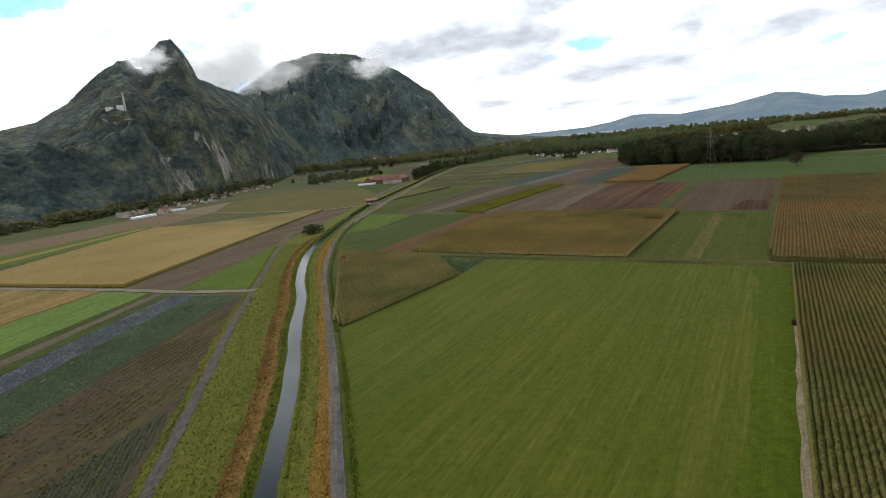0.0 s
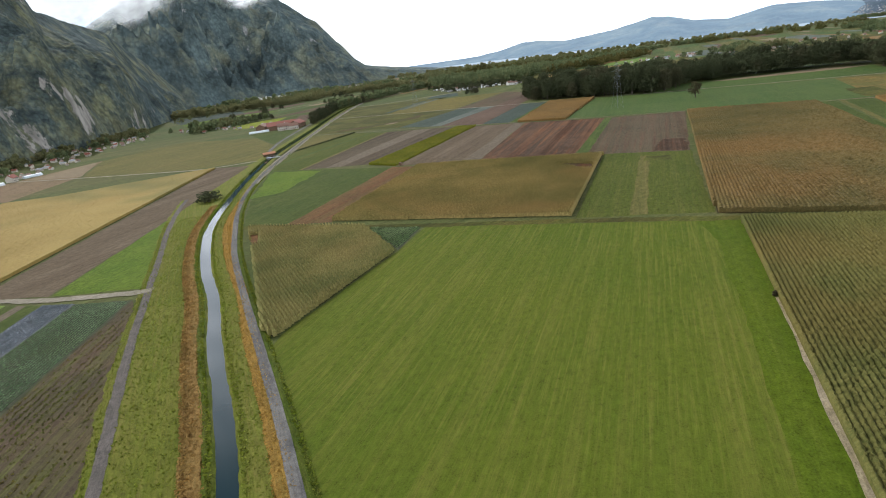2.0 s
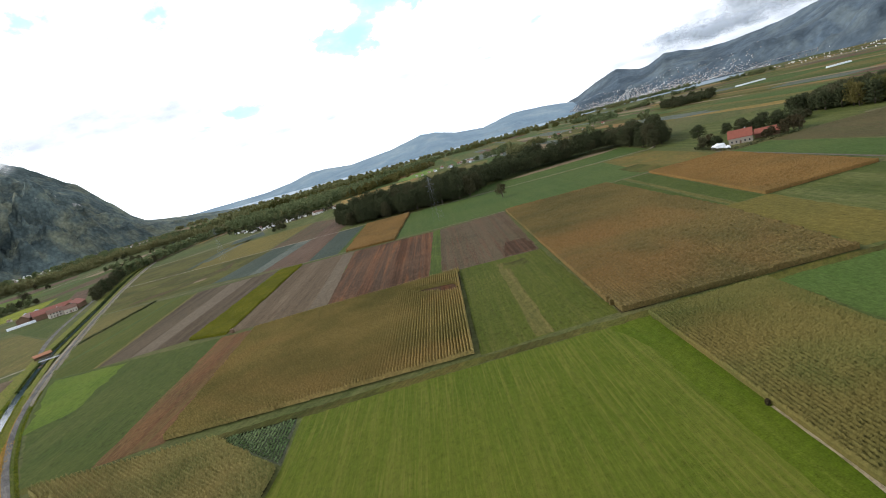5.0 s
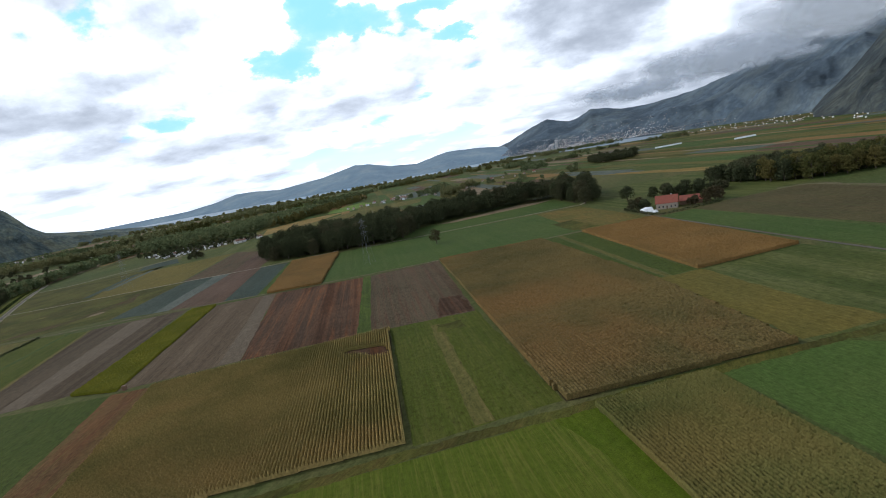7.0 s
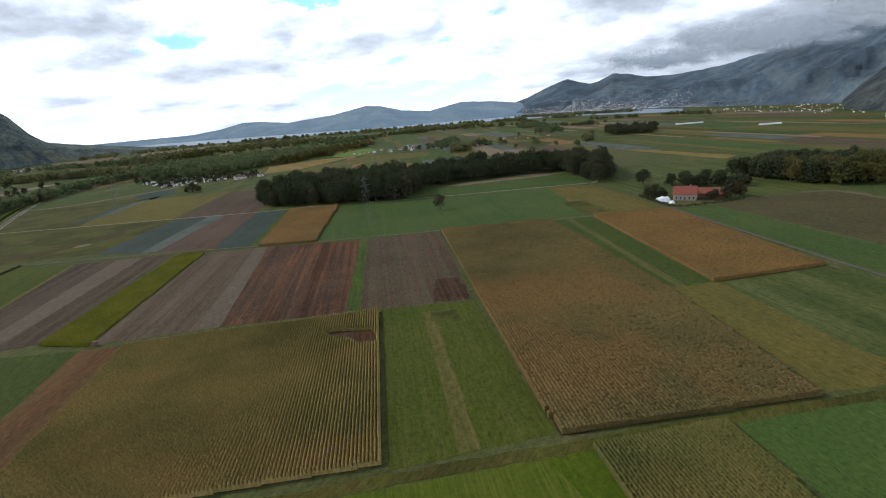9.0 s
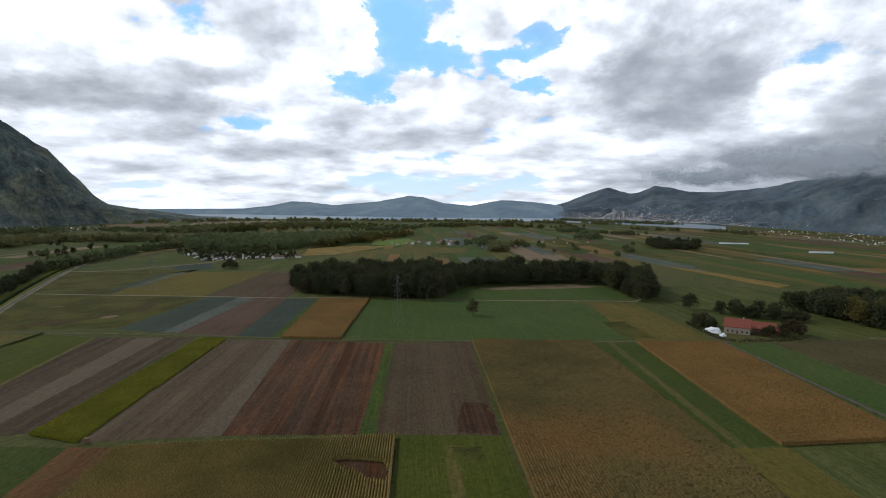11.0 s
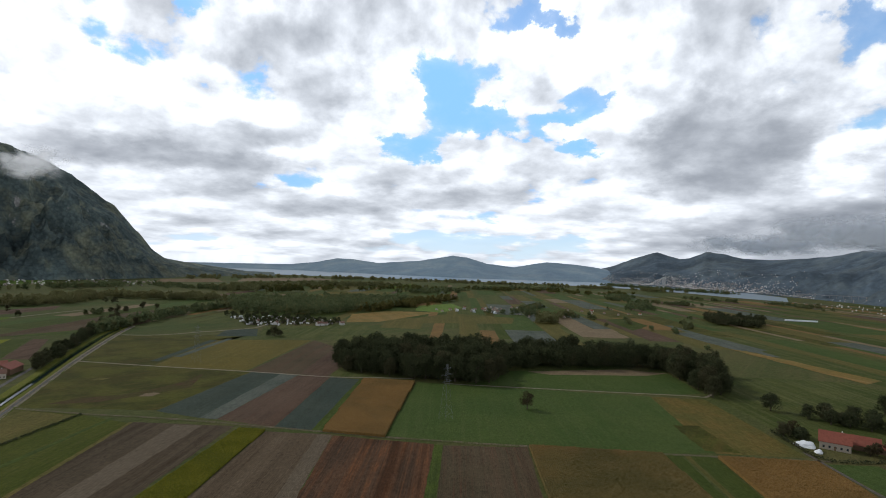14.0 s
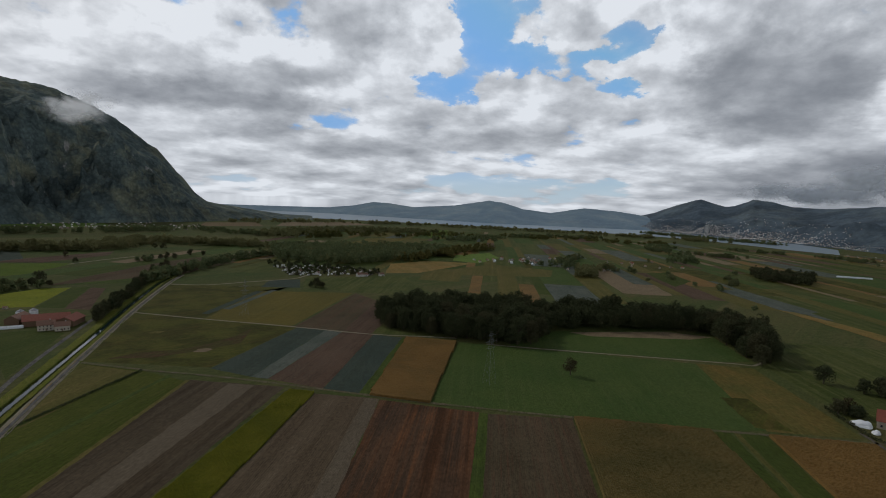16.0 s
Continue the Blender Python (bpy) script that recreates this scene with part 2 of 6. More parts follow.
def crop_material(name, low, high, third, third_amount=0.4, patch=0.05, tuft=0.8):
    """Standing crop: browner and greener plants mixed in patches and plant by plant."""
    m, n = material(name)
    low, high, third = (tuple(TONE * v for v in c) for c in (low, high, third))
    co = n.add("ShaderNodeTexCoord").outputs["Object"]
    a = n.noise(co, patch, 4.0, 0.6)
    b = n.noise(co, 1.7, 5.0, 0.7)
    colour = n.mix(n.ramp(n.math("ADD", n.math("MULTIPLY", a, 0.5), n.math("MULTIPLY", b, 0.5)), 0.40, 0.60), low, high)
    c = n.noise(co, patch * 0.6, 3.0, 0.6, 0.5)
    colour = n.mix(n.math("MULTIPLY", n.ramp(c, 0.45, 0.66), third_amount), colour, third)
    d = n.noise(co, 6.0, 3.0, 0.7)
    clump = n.ramp(n.noise(co, 1.3, 5.0, 0.8), 0.3, 0.7, False)
    value = n.math("ADD", 0.65 - tuft / 2, n.math("ADD", n.math("MULTIPLY", d, 0.7), n.math("MULTIPLY", clump, tuft)))
    colour = n.mix(1.0, colour, n.add("ShaderNodeCombineXYZ", X=value, Y=value, Z=value).outputs[0], "MULTIPLY")
    finish(n, colour, 0.85, d, 0.5, 0.1, specular=0.05)
    return m


GRASS = field_material("meadow grass", (0.098, 0.132, 0.013), (0.124, 0.146, 0.016), (0.215, 0.195, 0.040), 0.012, 1.5, 0, 27, 0.60, 0.42, 0.5, (0.074, 0.104, 0.009), 0.4, 0.34)
GRASS_LUSH = field_material("lush grass", (0.068, 0.110, 0.026), (0.086, 0.124, 0.030), (0.115, 0.135, 0.042), 0.02, 1.1, 0, 27, 2.5, 0.3, 0.4)
GRASS_MINT = field_material("dense bluish-green ley", (0.078, 0.128, 0.026), (0.092, 0.138, 0.030), (0.115, 0.142, 0.040), 0.02, 1.6, 0, 27, 1.5, 0.25, 0.4)
GRASS_BRIGHT = field_material("bright ley", (0.10, 0.155, 0.016), (0.12, 0.17, 0.018), (0.14, 0.18, 0.028), 0.03, 1.4, 0.0, 20, 2.0, 0.3)
GRASS_ROUGH = field_material("rough bank grass", (0.150, 0.172, 0.022), (0.185, 0.190, 0.030), (0.25, 0.20, 0.06), 0.10, 1.4, 0, -17, 0.9, 0.5, 0.8, (0.100, 0.130, 0.014), 0.4)
GRASS_DULL = field_material("dull pasture", (0.070, 0.092, 0.022), (0.105, 0.118, 0.030), (0.165, 0.165, 0.060), 0.022, 0.9, 0, 27, 4.0, 0.5)
OLIVE = field_material("olive stubble field", (0.060, 0.064, 0.014), (0.112, 0.114, 0.022), (0.125, 0.09, 0.025), 0.03, 0.9, 0, 62, 4.0, 0.5)
SOIL = field_material("dry ploughed soil", (0.166, 0.122, 0.076), (0.212, 0.160, 0.102), (0.110, 0.074, 0.042), 0.02, 1.2, 0.25, 27.6, 1.9, 0.5, 0.8, bands=0.45)
SOIL_RED = field_material("moist red-brown soil", (0.098, 0.062, 0.038), (0.138, 0.080, 0.046), (0.205, 0.088, 0.038), 0.025, 1.0, 0.1, 27.6, 2.6, 0.85, 0.9, bands=0.85)
SOIL_PALE = field_material("pale dusty soil", (0.190, 0.150, 0.102), (0.172, 0.136, 0.092), (0.15, 0.115, 0.075), 0.03, 1.2, 0.2, 27.6, 1.3, 0.5)
SOIL_ORANGE = field_material("rusty stubble", (0.205, 0.100, 0.042), (0.18, 0.10, 0.044), (0.12, 0.10, 0.03), 0.04, 1.2, 0.2, 27.6, 1.5, 0.6, bands=0.4)
SOIL_DARK = field_material("dark maize soil", (0.055, 0.05, 0.022), (0.07, 0.055, 0.025), None, 0.05, 1.5)
LEEK = field_material("leek bed soil", (0.095, 0.108, 0.060), (0.105, 0.12, 0.068), (0.06, 0.055, 0.035), 0.04, 1.5, 0.3, 3, 1.5, 0.5, 0.8)
FLEECE = field_material("cabbage bed soil", (0.14, 0.15, 0.155), (0.18, 0.19, 0.20), (0.10, 0.10, 0.10), 0.25, 1.4, 0.4, 3, 1.2, 0.5, 0.9)
TAN = field_material("tan stubble", (0.33, 0.23, 0.075), (0.27, 0.20, 0.06), (0.36, 0.27, 0.10), 0.02, 1.3, 0, -20, 4.0, 0.5)
PLAIN = field_material("valley plain", (0.078, 0.108, 0.028), (0.105, 0.115, 0.036), (0.15, 0.125, 0.05), 0.006, 0.5, 0, 62, 40.0, 0.6)
DRY_WEEDS = field_material("rust-coloured dry weeds", (0.35, 0.205, 0.065), (0.31, 0.19, 0.06), (0.19, 0.14, 0.045), 0.2, 1.6, 0, -17, 0.8, 0.6, 1.0)
DRY_GOLD = field_material("golden mown strip", (0.40, 0.22, 0.045), (0.36, 0.21, 0.05), (0.24, 0.17, 0.04), 0.2, 1.6, 0, -17, 0.8, 0.6, 0.9)
GRAVEL = field_material("gravel track", (0.175, 0.15, 0.13), (0.135, 0.118, 0.10), (0.21, 0.18, 0.15), 0.3, 2.5, 0, -17, 1.0, 0.4, 0.6)
ASPHALT = field_material("worn asphalt", (0.175, 0.165, 0.15), (0.105, 0.100, 0.096), (0.22, 0.20, 0.175), 0.10, 2.0, 0, -17, 1.0, 0.6, 0.3)
DIRT = field_material("grassy dirt track", (0.17, 0.135, 0.085), (0.11, 0.125, 0.04), (0.22, 0.18, 0.12), 0.2, 2.0, 0, 27, 0.7, 0.7, 0.6)
MAIZE = crop_material("drying maize", (0.225, 0.190, 0.058), (0.42, 0.315, 0.108), (0.44, 0.280, 0.100), 0.55, 0.025)
MAIZE_GREEN = crop_material("greener maize", (0.20, 0.200, 0.062), (0.37, 0.315, 0.110), (0.38, 0.26, 0.095), 0.35)
MAIZE_GREENEST = crop_material("green maize with tan tassels", (0.100, 0.106, 0.028), (0.168, 0.152, 0.044), (0.22, 0.145, 0.044), 0.45, 0.04, 0.28)
MAIZE_BROWN = crop_material("brown ripe maize", (0.118, 0.098, 0.034), (0.190, 0.138, 0.048), (0.250, 0.140, 0.048), 0.75, 0.022, 0.9)
MAIZE_ORANGE = crop_material("orange-brown ripe maize", (0.215, 0.128, 0.040), (0.275, 0.160, 0.052), (0.175, 0.120, 0.042), 0.55, 0.03, 0.75)
MAIZE_TAN = crop_material("golden standing crop", (0.30, 0.205, 0.055), (0.42, 0.300, 0.092), (0.17, 0.16, 0.045), 0.85, 0.012, 0.35)
MUSTARD = crop_material("yellow-green mustard", (0.165, 0.168, 0.014), (0.245, 0.225, 0.024), (0.12, 0.14, 0.016), 0.4)

GRASS_EDGE = field_material("rank edge grass", (0.085, 0.125, 0.014), (0.12, 0.15, 0.02), (0.17, 0.15, 0.04), 0.15, 1.6, 0, -17, 0.8, 0.5, 1.0)
GRASS_STRIPED = field_material("striped ley", (0.070, 0.090, 0.012), (0.090, 0.106, 0.015), (0.150, 0.135, 0.035), 0.02, 1.2, 0, 27.6, 0.9, 0.34)
GRASS_DARK = field_material("dark clover", (0.062, 0.088, 0.017), (0.078, 0.100, 0.020), (0.105, 0.115, 0.03), 0.03, 1.2, 0, 27.6, 3.0, 0.4)
GRASS_PALE = field_material("pale ley", (0.17, 0.25, 0.05), (0.14, 0.22, 0.04), (0.20, 0.26, 0.06), 0.04, 1.2, 0, 5, 2.5, 0.4)
OLIVE_TAN = field_material("olive-tan stubble", (0.145, 0.13, 0.035), (0.12, 0.115, 0.03), (0.20, 0.15, 0.05), 0.02, 1.0, 0, 27.6, 5.0, 0.5)
TAN_OLIVE = field_material("tan-olive stubble", (0.17, 0.135, 0.03), (0.14, 0.12, 0.028), (0.19, 0.15, 0.04), 0.02, 1.0, 0, 27.6, 5.0, 0.4)
TAN_PALE = field_material("pale tan stubble", (0.27, 0.20, 0.12), (0.24, 0.18, 0.11), (0.30, 0.23, 0.14), 0.03, 1.0, 0, 60, 4.0, 0.4)
TAN_ORANGE = field_material("orange-tan stubble", (0.30, 0.19, 0.055), (0.21, 0.17, 0.05), (0.38, 0.25, 0.10), 0.025, 1.0, 0, 5, 6.0, 0.6)
STUBBLE_PINK = field_material("pinkish stubble", (0.22, 0.15, 0.085), (0.20, 0.145, 0.075), (0.25, 0.18, 0.10), 0.02, 1.0, 0, -10, 5.0, 0.4)
SOIL_PURPLE = field_material("harrowed soil", (0.116, 0.094, 0.052), (0.144, 0.111, 0.066), (0.15, 0.066, 0.038), 0.015, 1.2, 0.2, 27.6, 1.6, 0.5, 0.8, bands=0.35)
SOIL_DUSK = field_material("dark harrowed soil", (0.116, 0.089, 0.055), (0.146, 0.111, 0.070), (0.088, 0.062, 0.036), 0.02, 1.2, 0.2, 27.6, 2.2, 0.7, 0.8, bands=0.6)
STAIN = field_material("bare red-brown patches", (0.105, 0.058, 0.030), (0.085, 0.070, 0.022), (0.075, 0.080, 0.020), 0.04, 0.8, 0, 62, 4.0, 0.8)
WEEDY_GOLD = field_material("golden weedy stubble", (0.215, 0.145, 0.040), (0.15, 0.13, 0.035), (0.10, 0.10, 0.025), 0.03, 0.8, 0, 27.6, 3.0, 0.6)
YELLOW_LEY = field_material("yellow flowering ley", (0.24, 0.26, 0.020), (0.20, 0.23, 0.018), (0.28, 0.27, 0.03), 0.03, 1.0, 0, 20, 2.0, 0.4)
SOIL_RED_PALE = field_material("reddish dry soil", (0.155, 0.105, 0.072), (0.18, 0.12, 0.082), (0.125, 0.068, 0.040), 0.03, 1.2, 0.3, 30, 1.6, 0.5, 0.8, bands=0.5)
SOIL_WEEDY = field_material("weedy red-brown beds", (0.115, 0.085, 0.058), (0.150, 0.096, 0.066), (0.14, 0.14, 0.042), 0.05, 1.3, 0.3, 3.4, 1.3, 0.75, 0.9, (0.085, 0.085, 0.03), 0.3)
SOIL_BEDS = field_material("bedded dark soil", (0.105, 0.105, 0.070), (0.12, 0.115, 0.08), (0.085, 0.12, 0.035), 0.05, 1.3, 0.8, -22, 1.4, 0.5, 1.0)
LEEK_BLUE = field_material("bluish leeks", (0.074, 0.098, 0.078), (0.094, 0.116, 0.090), (0.06, 0.07, 0.045), 0.03, 1.2, 0.4, 29, 1.2, 0.5, 0.8)
FLEECE_PALE = field_material("pale fleece", (0.170, 0.182, 0.148), (0.125, 0.145, 0.115), (0.08, 0.105, 0.08), 0.03, 1.0, 0.3, 29, 1.5, 0.6, 0.6)
BROWN_STUBBLE = field_material("dark brown stubble", (0.098, 0.080, 0.036), (0.125, 0.100, 0.044), (0.090, 0.092, 0.034), 0.02, 1.0, 0, 27.6, 4.0, 0.6, 0.7)
GRAVEL_PALE = field_material("pale gravel", (0.36, 0.31, 0.235), (0.30, 0.26, 0.19), (0.20, 0.19, 0.10), 0.2, 2.0, 0, 60, 1.0, 0.4, 0.5)
DIRT_PALE = field_material("dry headland", (0.44, 0.36, 0.24), (0.36, 0.29, 0.17), (0.24, 0.21, 0.09), 0.12, 1.8, 0, 27.6, 0.8, 0.6, 0.7)


def water_material(name, colour, rough, wave, distance, shine):
    m, n = material(name)
    co = n.add("ShaderNodeTexCoord").outputs["Object"]
    ripple = n.math("ADD", n.noise(co, wave, 4.0, 0.6), n.math("MULTIPLY", n.noise(co, wave * 0.12, 3.0, 0.5), 0.5))
    finish(n, colour, rough, ripple, 0.25, distance, specular=shine)
    return m


WATER = water_material("canal water", (0.008, 0.022, 0.026), 0.03, 1.1, 0.03, 0.2)
LAKE = water_material("lake water", (0.12, 0.18, 0.225), 0.35, 0.05, 0.3, 0.12)
GRASS_MARGIN = field_material("meadow margin", (0.078, 0.118, 0.007), (0.094, 0.128, 0.008), (0.13, 0.145, 0.02), 0.03, 1.2, 0, 27, 2.0, 0.4, 0.5, None, 0.6, 0.3)
STRIP_GREEN = field_material("green strip", (0.085, 0.120, 0.022), (0.060, 0.085, 0.020), (0.11, 0.14, 0.03), 0.08, 1.2, 0, 27.6, 1.5, 0.6)
LEAVES_LEEK = crop_material("leek leaves", (0.17, 0.25, 0.12), (0.30, 0.40, 0.21), (0.22, 0.27, 0.10), 0.4, 0.08)
LEAVES_PALE = crop_material("pale blue-grey cabbage leaves", (0.22, 0.25, 0.26), (0.48, 0.50, 0.53), (0.17, 0.20, 0.18), 0.5, 0.1)
LEAVES_CABBAGE = crop_material("cabbage leaves", (0.16, 0.24, 0.09), (0.32, 0.40, 0.18), (0.22, 0.28, 0.10), 0.4, 0.1)
LEAVES_WEEDS = crop_material("weeds on soil", (0.13, 0.15, 0.03), (0.20, 0.19, 0.045), (0.22, 0.15, 0.045), 0.6, 0.12)
TUFT_GREEN = crop_material("grass tufts", (0.17, 0.22, 0.018), (0.28, 0.30, 0.04), (0.28, 0.25, 0.06), 0.4, 0.15)
TUFT_DARK = crop_material("reeds", (0.06, 0.085, 0.018), (0.10, 0.12, 0.025), (0.12, 0.11, 0.03), 0.4, 0.1)
TUFT_RUST = crop_material("rusty weed tufts", (0.32, 0.19, 0.06), (0.52, 0.32, 0.10), (0.24, 0.18, 0.05), 0.4, 0.2)
TUFT_GOLD = crop_material("golden straw tufts", (0.40, 0.24, 0.05), (0.62, 0.38, 0.09), (0.28, 0.21, 0.06), 0.4, 0.2)


# ---- mesh helpers ----
rng = np.random.default_rng(7)
DRILL = (0.464, 0.886)              # the drilling direction of the fields east of the canal


def mesh_object(name, verts, faces, mat, label="", category="", kind="", group="", smooth=False):
    me = bpy.data.meshes.new(name)
    if isinstance(verts, np.ndarray):
        verts = verts.tolist()
    if isinstance(faces, np.ndarray):
        faces = faces.tolist()
    me.from_pydata(verts, [], [f if len(f) < 4 or f[2] != f[3] else f[:3] for f in faces])
    me.materials.append(mat)
    if smooth:
        me.polygons.foreach_set("use_smooth", [True] * len(me.polygons))
    me.update()
    return tagged(new(name, me), label, category, group, kind)


def ragged(poly, step=5.0, jitter=0.35, seed=1):
    """The outline of a field with its long edges broken into slightly uneven steps."""
    r, out = random.Random(seed), []
    for (x0, y0), (x1, y1) in zip(poly, poly[1:] + poly[:1]):
        length = math.hypot(x1 - x0, y1 - y0)
        count = max(1, int(length / step))
        for i in range(count):
            f = i / count
            j = 0 if i == 0 else r.uniform(-jitter, jitter)
            out.append((x0 + (x1 - x0) * f - (y1 - y0) / length * j, y0 + (y1 - y0) * f + (x1 - x0) / length * j))
    return out


def field(name, poly, mat, label, z=0.05, step=5.0, jitter=0.35, category="field"):
    pts = ragged(poly, step, jitter, len(bpy.data.objects) + 3)
    if sum(a[0] * b[1] - b[0] * a[1] for a, b in zip(pts, pts[1:] + pts[:1])) < 0:
        pts = pts[::-1]
    bm = bmesh.new()
    top = [bm.verts.new((x, y, z)) for x, y in pts]
    face = bm.faces.new(top)
    bmesh.ops.triangulate(bm, faces=[face])
    me = bpy.data.meshes.new(name)
    bm.to_mesh(me)
    bm.free()
    me.materials.append(mat)
    return tagged(new(name, me), label, category, kind="structure")


def spline(points, per=8):
    """A smooth line through 2D points."""
    p = [np.array(q, float) for q in points]
    p = [2 * p[0] - p[1]] + p + [2 * p[-1] - p[-2]]
    out = []
    for a, b, c, d in zip(p, p[1:], p[2:], p[3:]):
        for i in range(per):
            t = i / per
            out.append(0.5 * ((2 * b) + (-a + c) * t + (2 * a - 5 * b + 4 * c - d) * t * t + (-a + 3 * b - 3 * c + d) * t ** 3))
    out.append(p[-2])
    return np.array(out)


def sides(line):
    """The unit normals (to the right) along a 2D line."""
    d = np.gradient(line, axis=0)
    d /= np.linalg.norm(d, axis=1)[:, None]
    return np.stack([d[:, 1], -d[:, 0]], 1)


def ribbon(name, line, profile, mat, label, category="", jitter=0.0, kind="structure", seed=3):
    """A strip along a line: profile is a list of (offset to the right, height)."""
    r = np.random.default_rng(seed)
    length = np.r_[0, np.cumsum(np.linalg.norm(np.diff(line, axis=0), axis=1))]
    along = np.linspace(0, length[-1], max(len(line), int(min(length[-1], 420) / 0.8)))
    line = np.stack([np.interp(along, length, line[:, 0]), np.interp(along, length, line[:, 1])], 1)
    nrm = sides(line)
    rows = []
    for off, z in profile:
        drift = np.interp(np.arange(len(line)), np.arange(0, len(line) + 12, 6), r.normal(0, 1, len(np.arange(0, len(line) + 12, 6))))
        o = off + (r.normal(0, 0.55, len(line)) + drift) * jitter
        rows.append(np.c_[line + nrm * o[:, None], np.full(len(line), z)])
    k, c = len(profile), len(line)
    verts = np.stack(rows, 1).reshape(-1, 3)
    faces = [(i * k + j, i * k + j + 1, (i + 1) * k + j + 1, (i + 1) * k + j) for i in range(c - 1) for j in range(k - 1)]
    return mesh_object(name, verts, faces, mat, label, category, kind)


def inside(poly, pts):
    """Which of the 2D points lie inside the polygon."""
    x, y = pts[:, 0], pts[:, 1]
    hit = np.zeros(len(pts), bool)
    for (x0, y0), (x1, y1) in zip(poly, poly[1:] + poly[:1]):
        cross = (y0 > y) != (y1 > y)
        with np.errstate(divide="ignore", invalid="ignore"):
            hit ^= cross & (x < (x1 - x0) * (y - y0) / (y1 - y0) + x0)
    return hit


def crop(name, poly, mat, label, spacing=0.8, step=0.6, height=1.8, way=DRILL, leaves=1, bare=(), seed=5, rough=0.10, groove=0.78, stray=0.15):
    """A standing crop in drilled rows: each row is a ragged ridge of plants, with loose leaves that stick out of it."""
    r = np.random.default_rng(seed)
    w = np.array(way) / np.hypot(*way)
    side = np.array([w[1], -w[0]])
    p = np.array(poly)
    u, v = p @ side, p @ w
    cols = np.arange(u.min() + 0.35 * spacing, u.max(), spacing)
    runs = np.arange(v.min(), v.max(), step)
    U, V = np.meshgrid(cols, runs, indexing="ij")
    wob = np.cumsum(r.normal(0, 0.012, V.shape[1]))
    U = U + (wob - wob.mean())[None] * 0.5
    pts = U[..., None] * side + V[..., None] * w
    flat = pts.reshape(-1, 2)
    keep = inside(poly, flat)
    for hole in bare:
        keep &= ~inside(hole, flat)
    keep = keep.reshape(U.shape)
    big = np.array([noise.noise((x * 0.06, y * 0.06, seed)) for x, y in flat[::1]]).reshape(U.shape) if flat.shape[0] < 60000 else np.zeros(U.shape)
    top = height * (1 + r.normal(0, rough, U.shape) + 0.10 * big)
    lean = r.normal(0, 0.09 * spacing, U.shape)
    n = U.size
    gap = np.full(U.shape, spacing * 0.5) * (1 + r.normal(0, 0.03, U.shape))

    def line(across, up):
        return np.concatenate([pts + across[..., None] * side, np.broadcast_to(up, U.shape)[..., None]], -1)

    verts = np.stack([line(-gap, 0.0), line(-gap * 0.99, top * groove), line(lean, top), line(gap * 0.99, top * groove), line(gap, 0.0)], 2).reshape(-1, 3)
    idx = (np.arange(n).reshape(U.shape)) * 5
    both = keep[:, :-1] & keep[:, 1:]
    a, b = idx[:, :-1][both], idx[:, 1:][both]
    faces = np.concatenate([np.stack([a + k, a + k + 1, b + k + 1, b + k], 1) for k in range(4)])
    left = np.concatenate([np.zeros((len(keep), 1), bool), keep[:, :-1]], 1)
    right = np.concatenate([keep[:, 1:], np.zeros((len(keep), 1), bool)], 1)
    ends = idx[keep & (left ^ right)]
    faces = np.concatenate([faces, np.stack([ends, ends + 1, ends + 3, ends + 4], 1), np.stack([ends + 1, ends + 2, ends + 3, ends + 3], 1)])
    used = np.unique(faces)
    remap = np.full(len(verts), -1)
    remap[used] = np.arange(len(used))
    verts, faces = verts[used], remap[faces]
    if leaves:
        spots = np.argwhere(keep.reshape(-1))[:, 0]
        spots = np.repeat(spots, leaves)
        c = flat[spots] + r.normal(0, spacing * stray, (len(spots), 2))
        z = top.reshape(-1)[spots] * r.uniform(0.9, 1.08, len(spots))
        az = r.uniform(0, 2 * np.pi, len(spots))
        size = r.uniform(0.09, 0.24, len(spots))
        d = np.stack([np.cos(az), np.sin(az), r.uniform(-0.3, 0.5, len(spots))], 1) * size[:, None]
        e = np.stack([-np.sin(az), np.cos(az), r.uniform(-0.4, 0.4, len(spots))], 1) * size[:, None] * 0.35
        mid = np.c_[c, z]
        lv = np.stack([mid - d, mid + e, mid + d - (0, 0, 0.12), mid - e], 1).reshape(-1, 3)
        lf = np.arange(len(lv)).reshape(-1, 4) + len(verts)
        verts, faces = np.concatenate([verts, lv]), np.concatenate([faces, lf])
    return mesh_object(name, verts, faces, mat, label, "crop", "stuff")


# ---- ground ----
def build_ground():
    ring = [0, 60, 150, 300, 600, 1000, 1600, 2400, 3300, 4200, 4900]
    count = 72
    verts, faces = [(0, 60, 0)], []
    for r in ring[1:]:
        verts += [(r * math.cos(2 * math.pi * i / count), 60 + r * math.sin(2 * math.pi * i / count), 0) for i in range(count)]
    faces += [(0, 1 + i, 1 + (i + 1) % count) for i in range(count)]
    for k in range(len(ring) - 2):
        a, b = 1 + k * count, 1 + (k + 1) * count
        faces += [(a + i, b + i, b + (i + 1) % count, a + (i + 1) % count) for i in range(count)]
    mesh_object("ground", verts, faces, PLAIN, "flat valley floor of dull green and brown farmland", "ground", "structure")


build_ground()


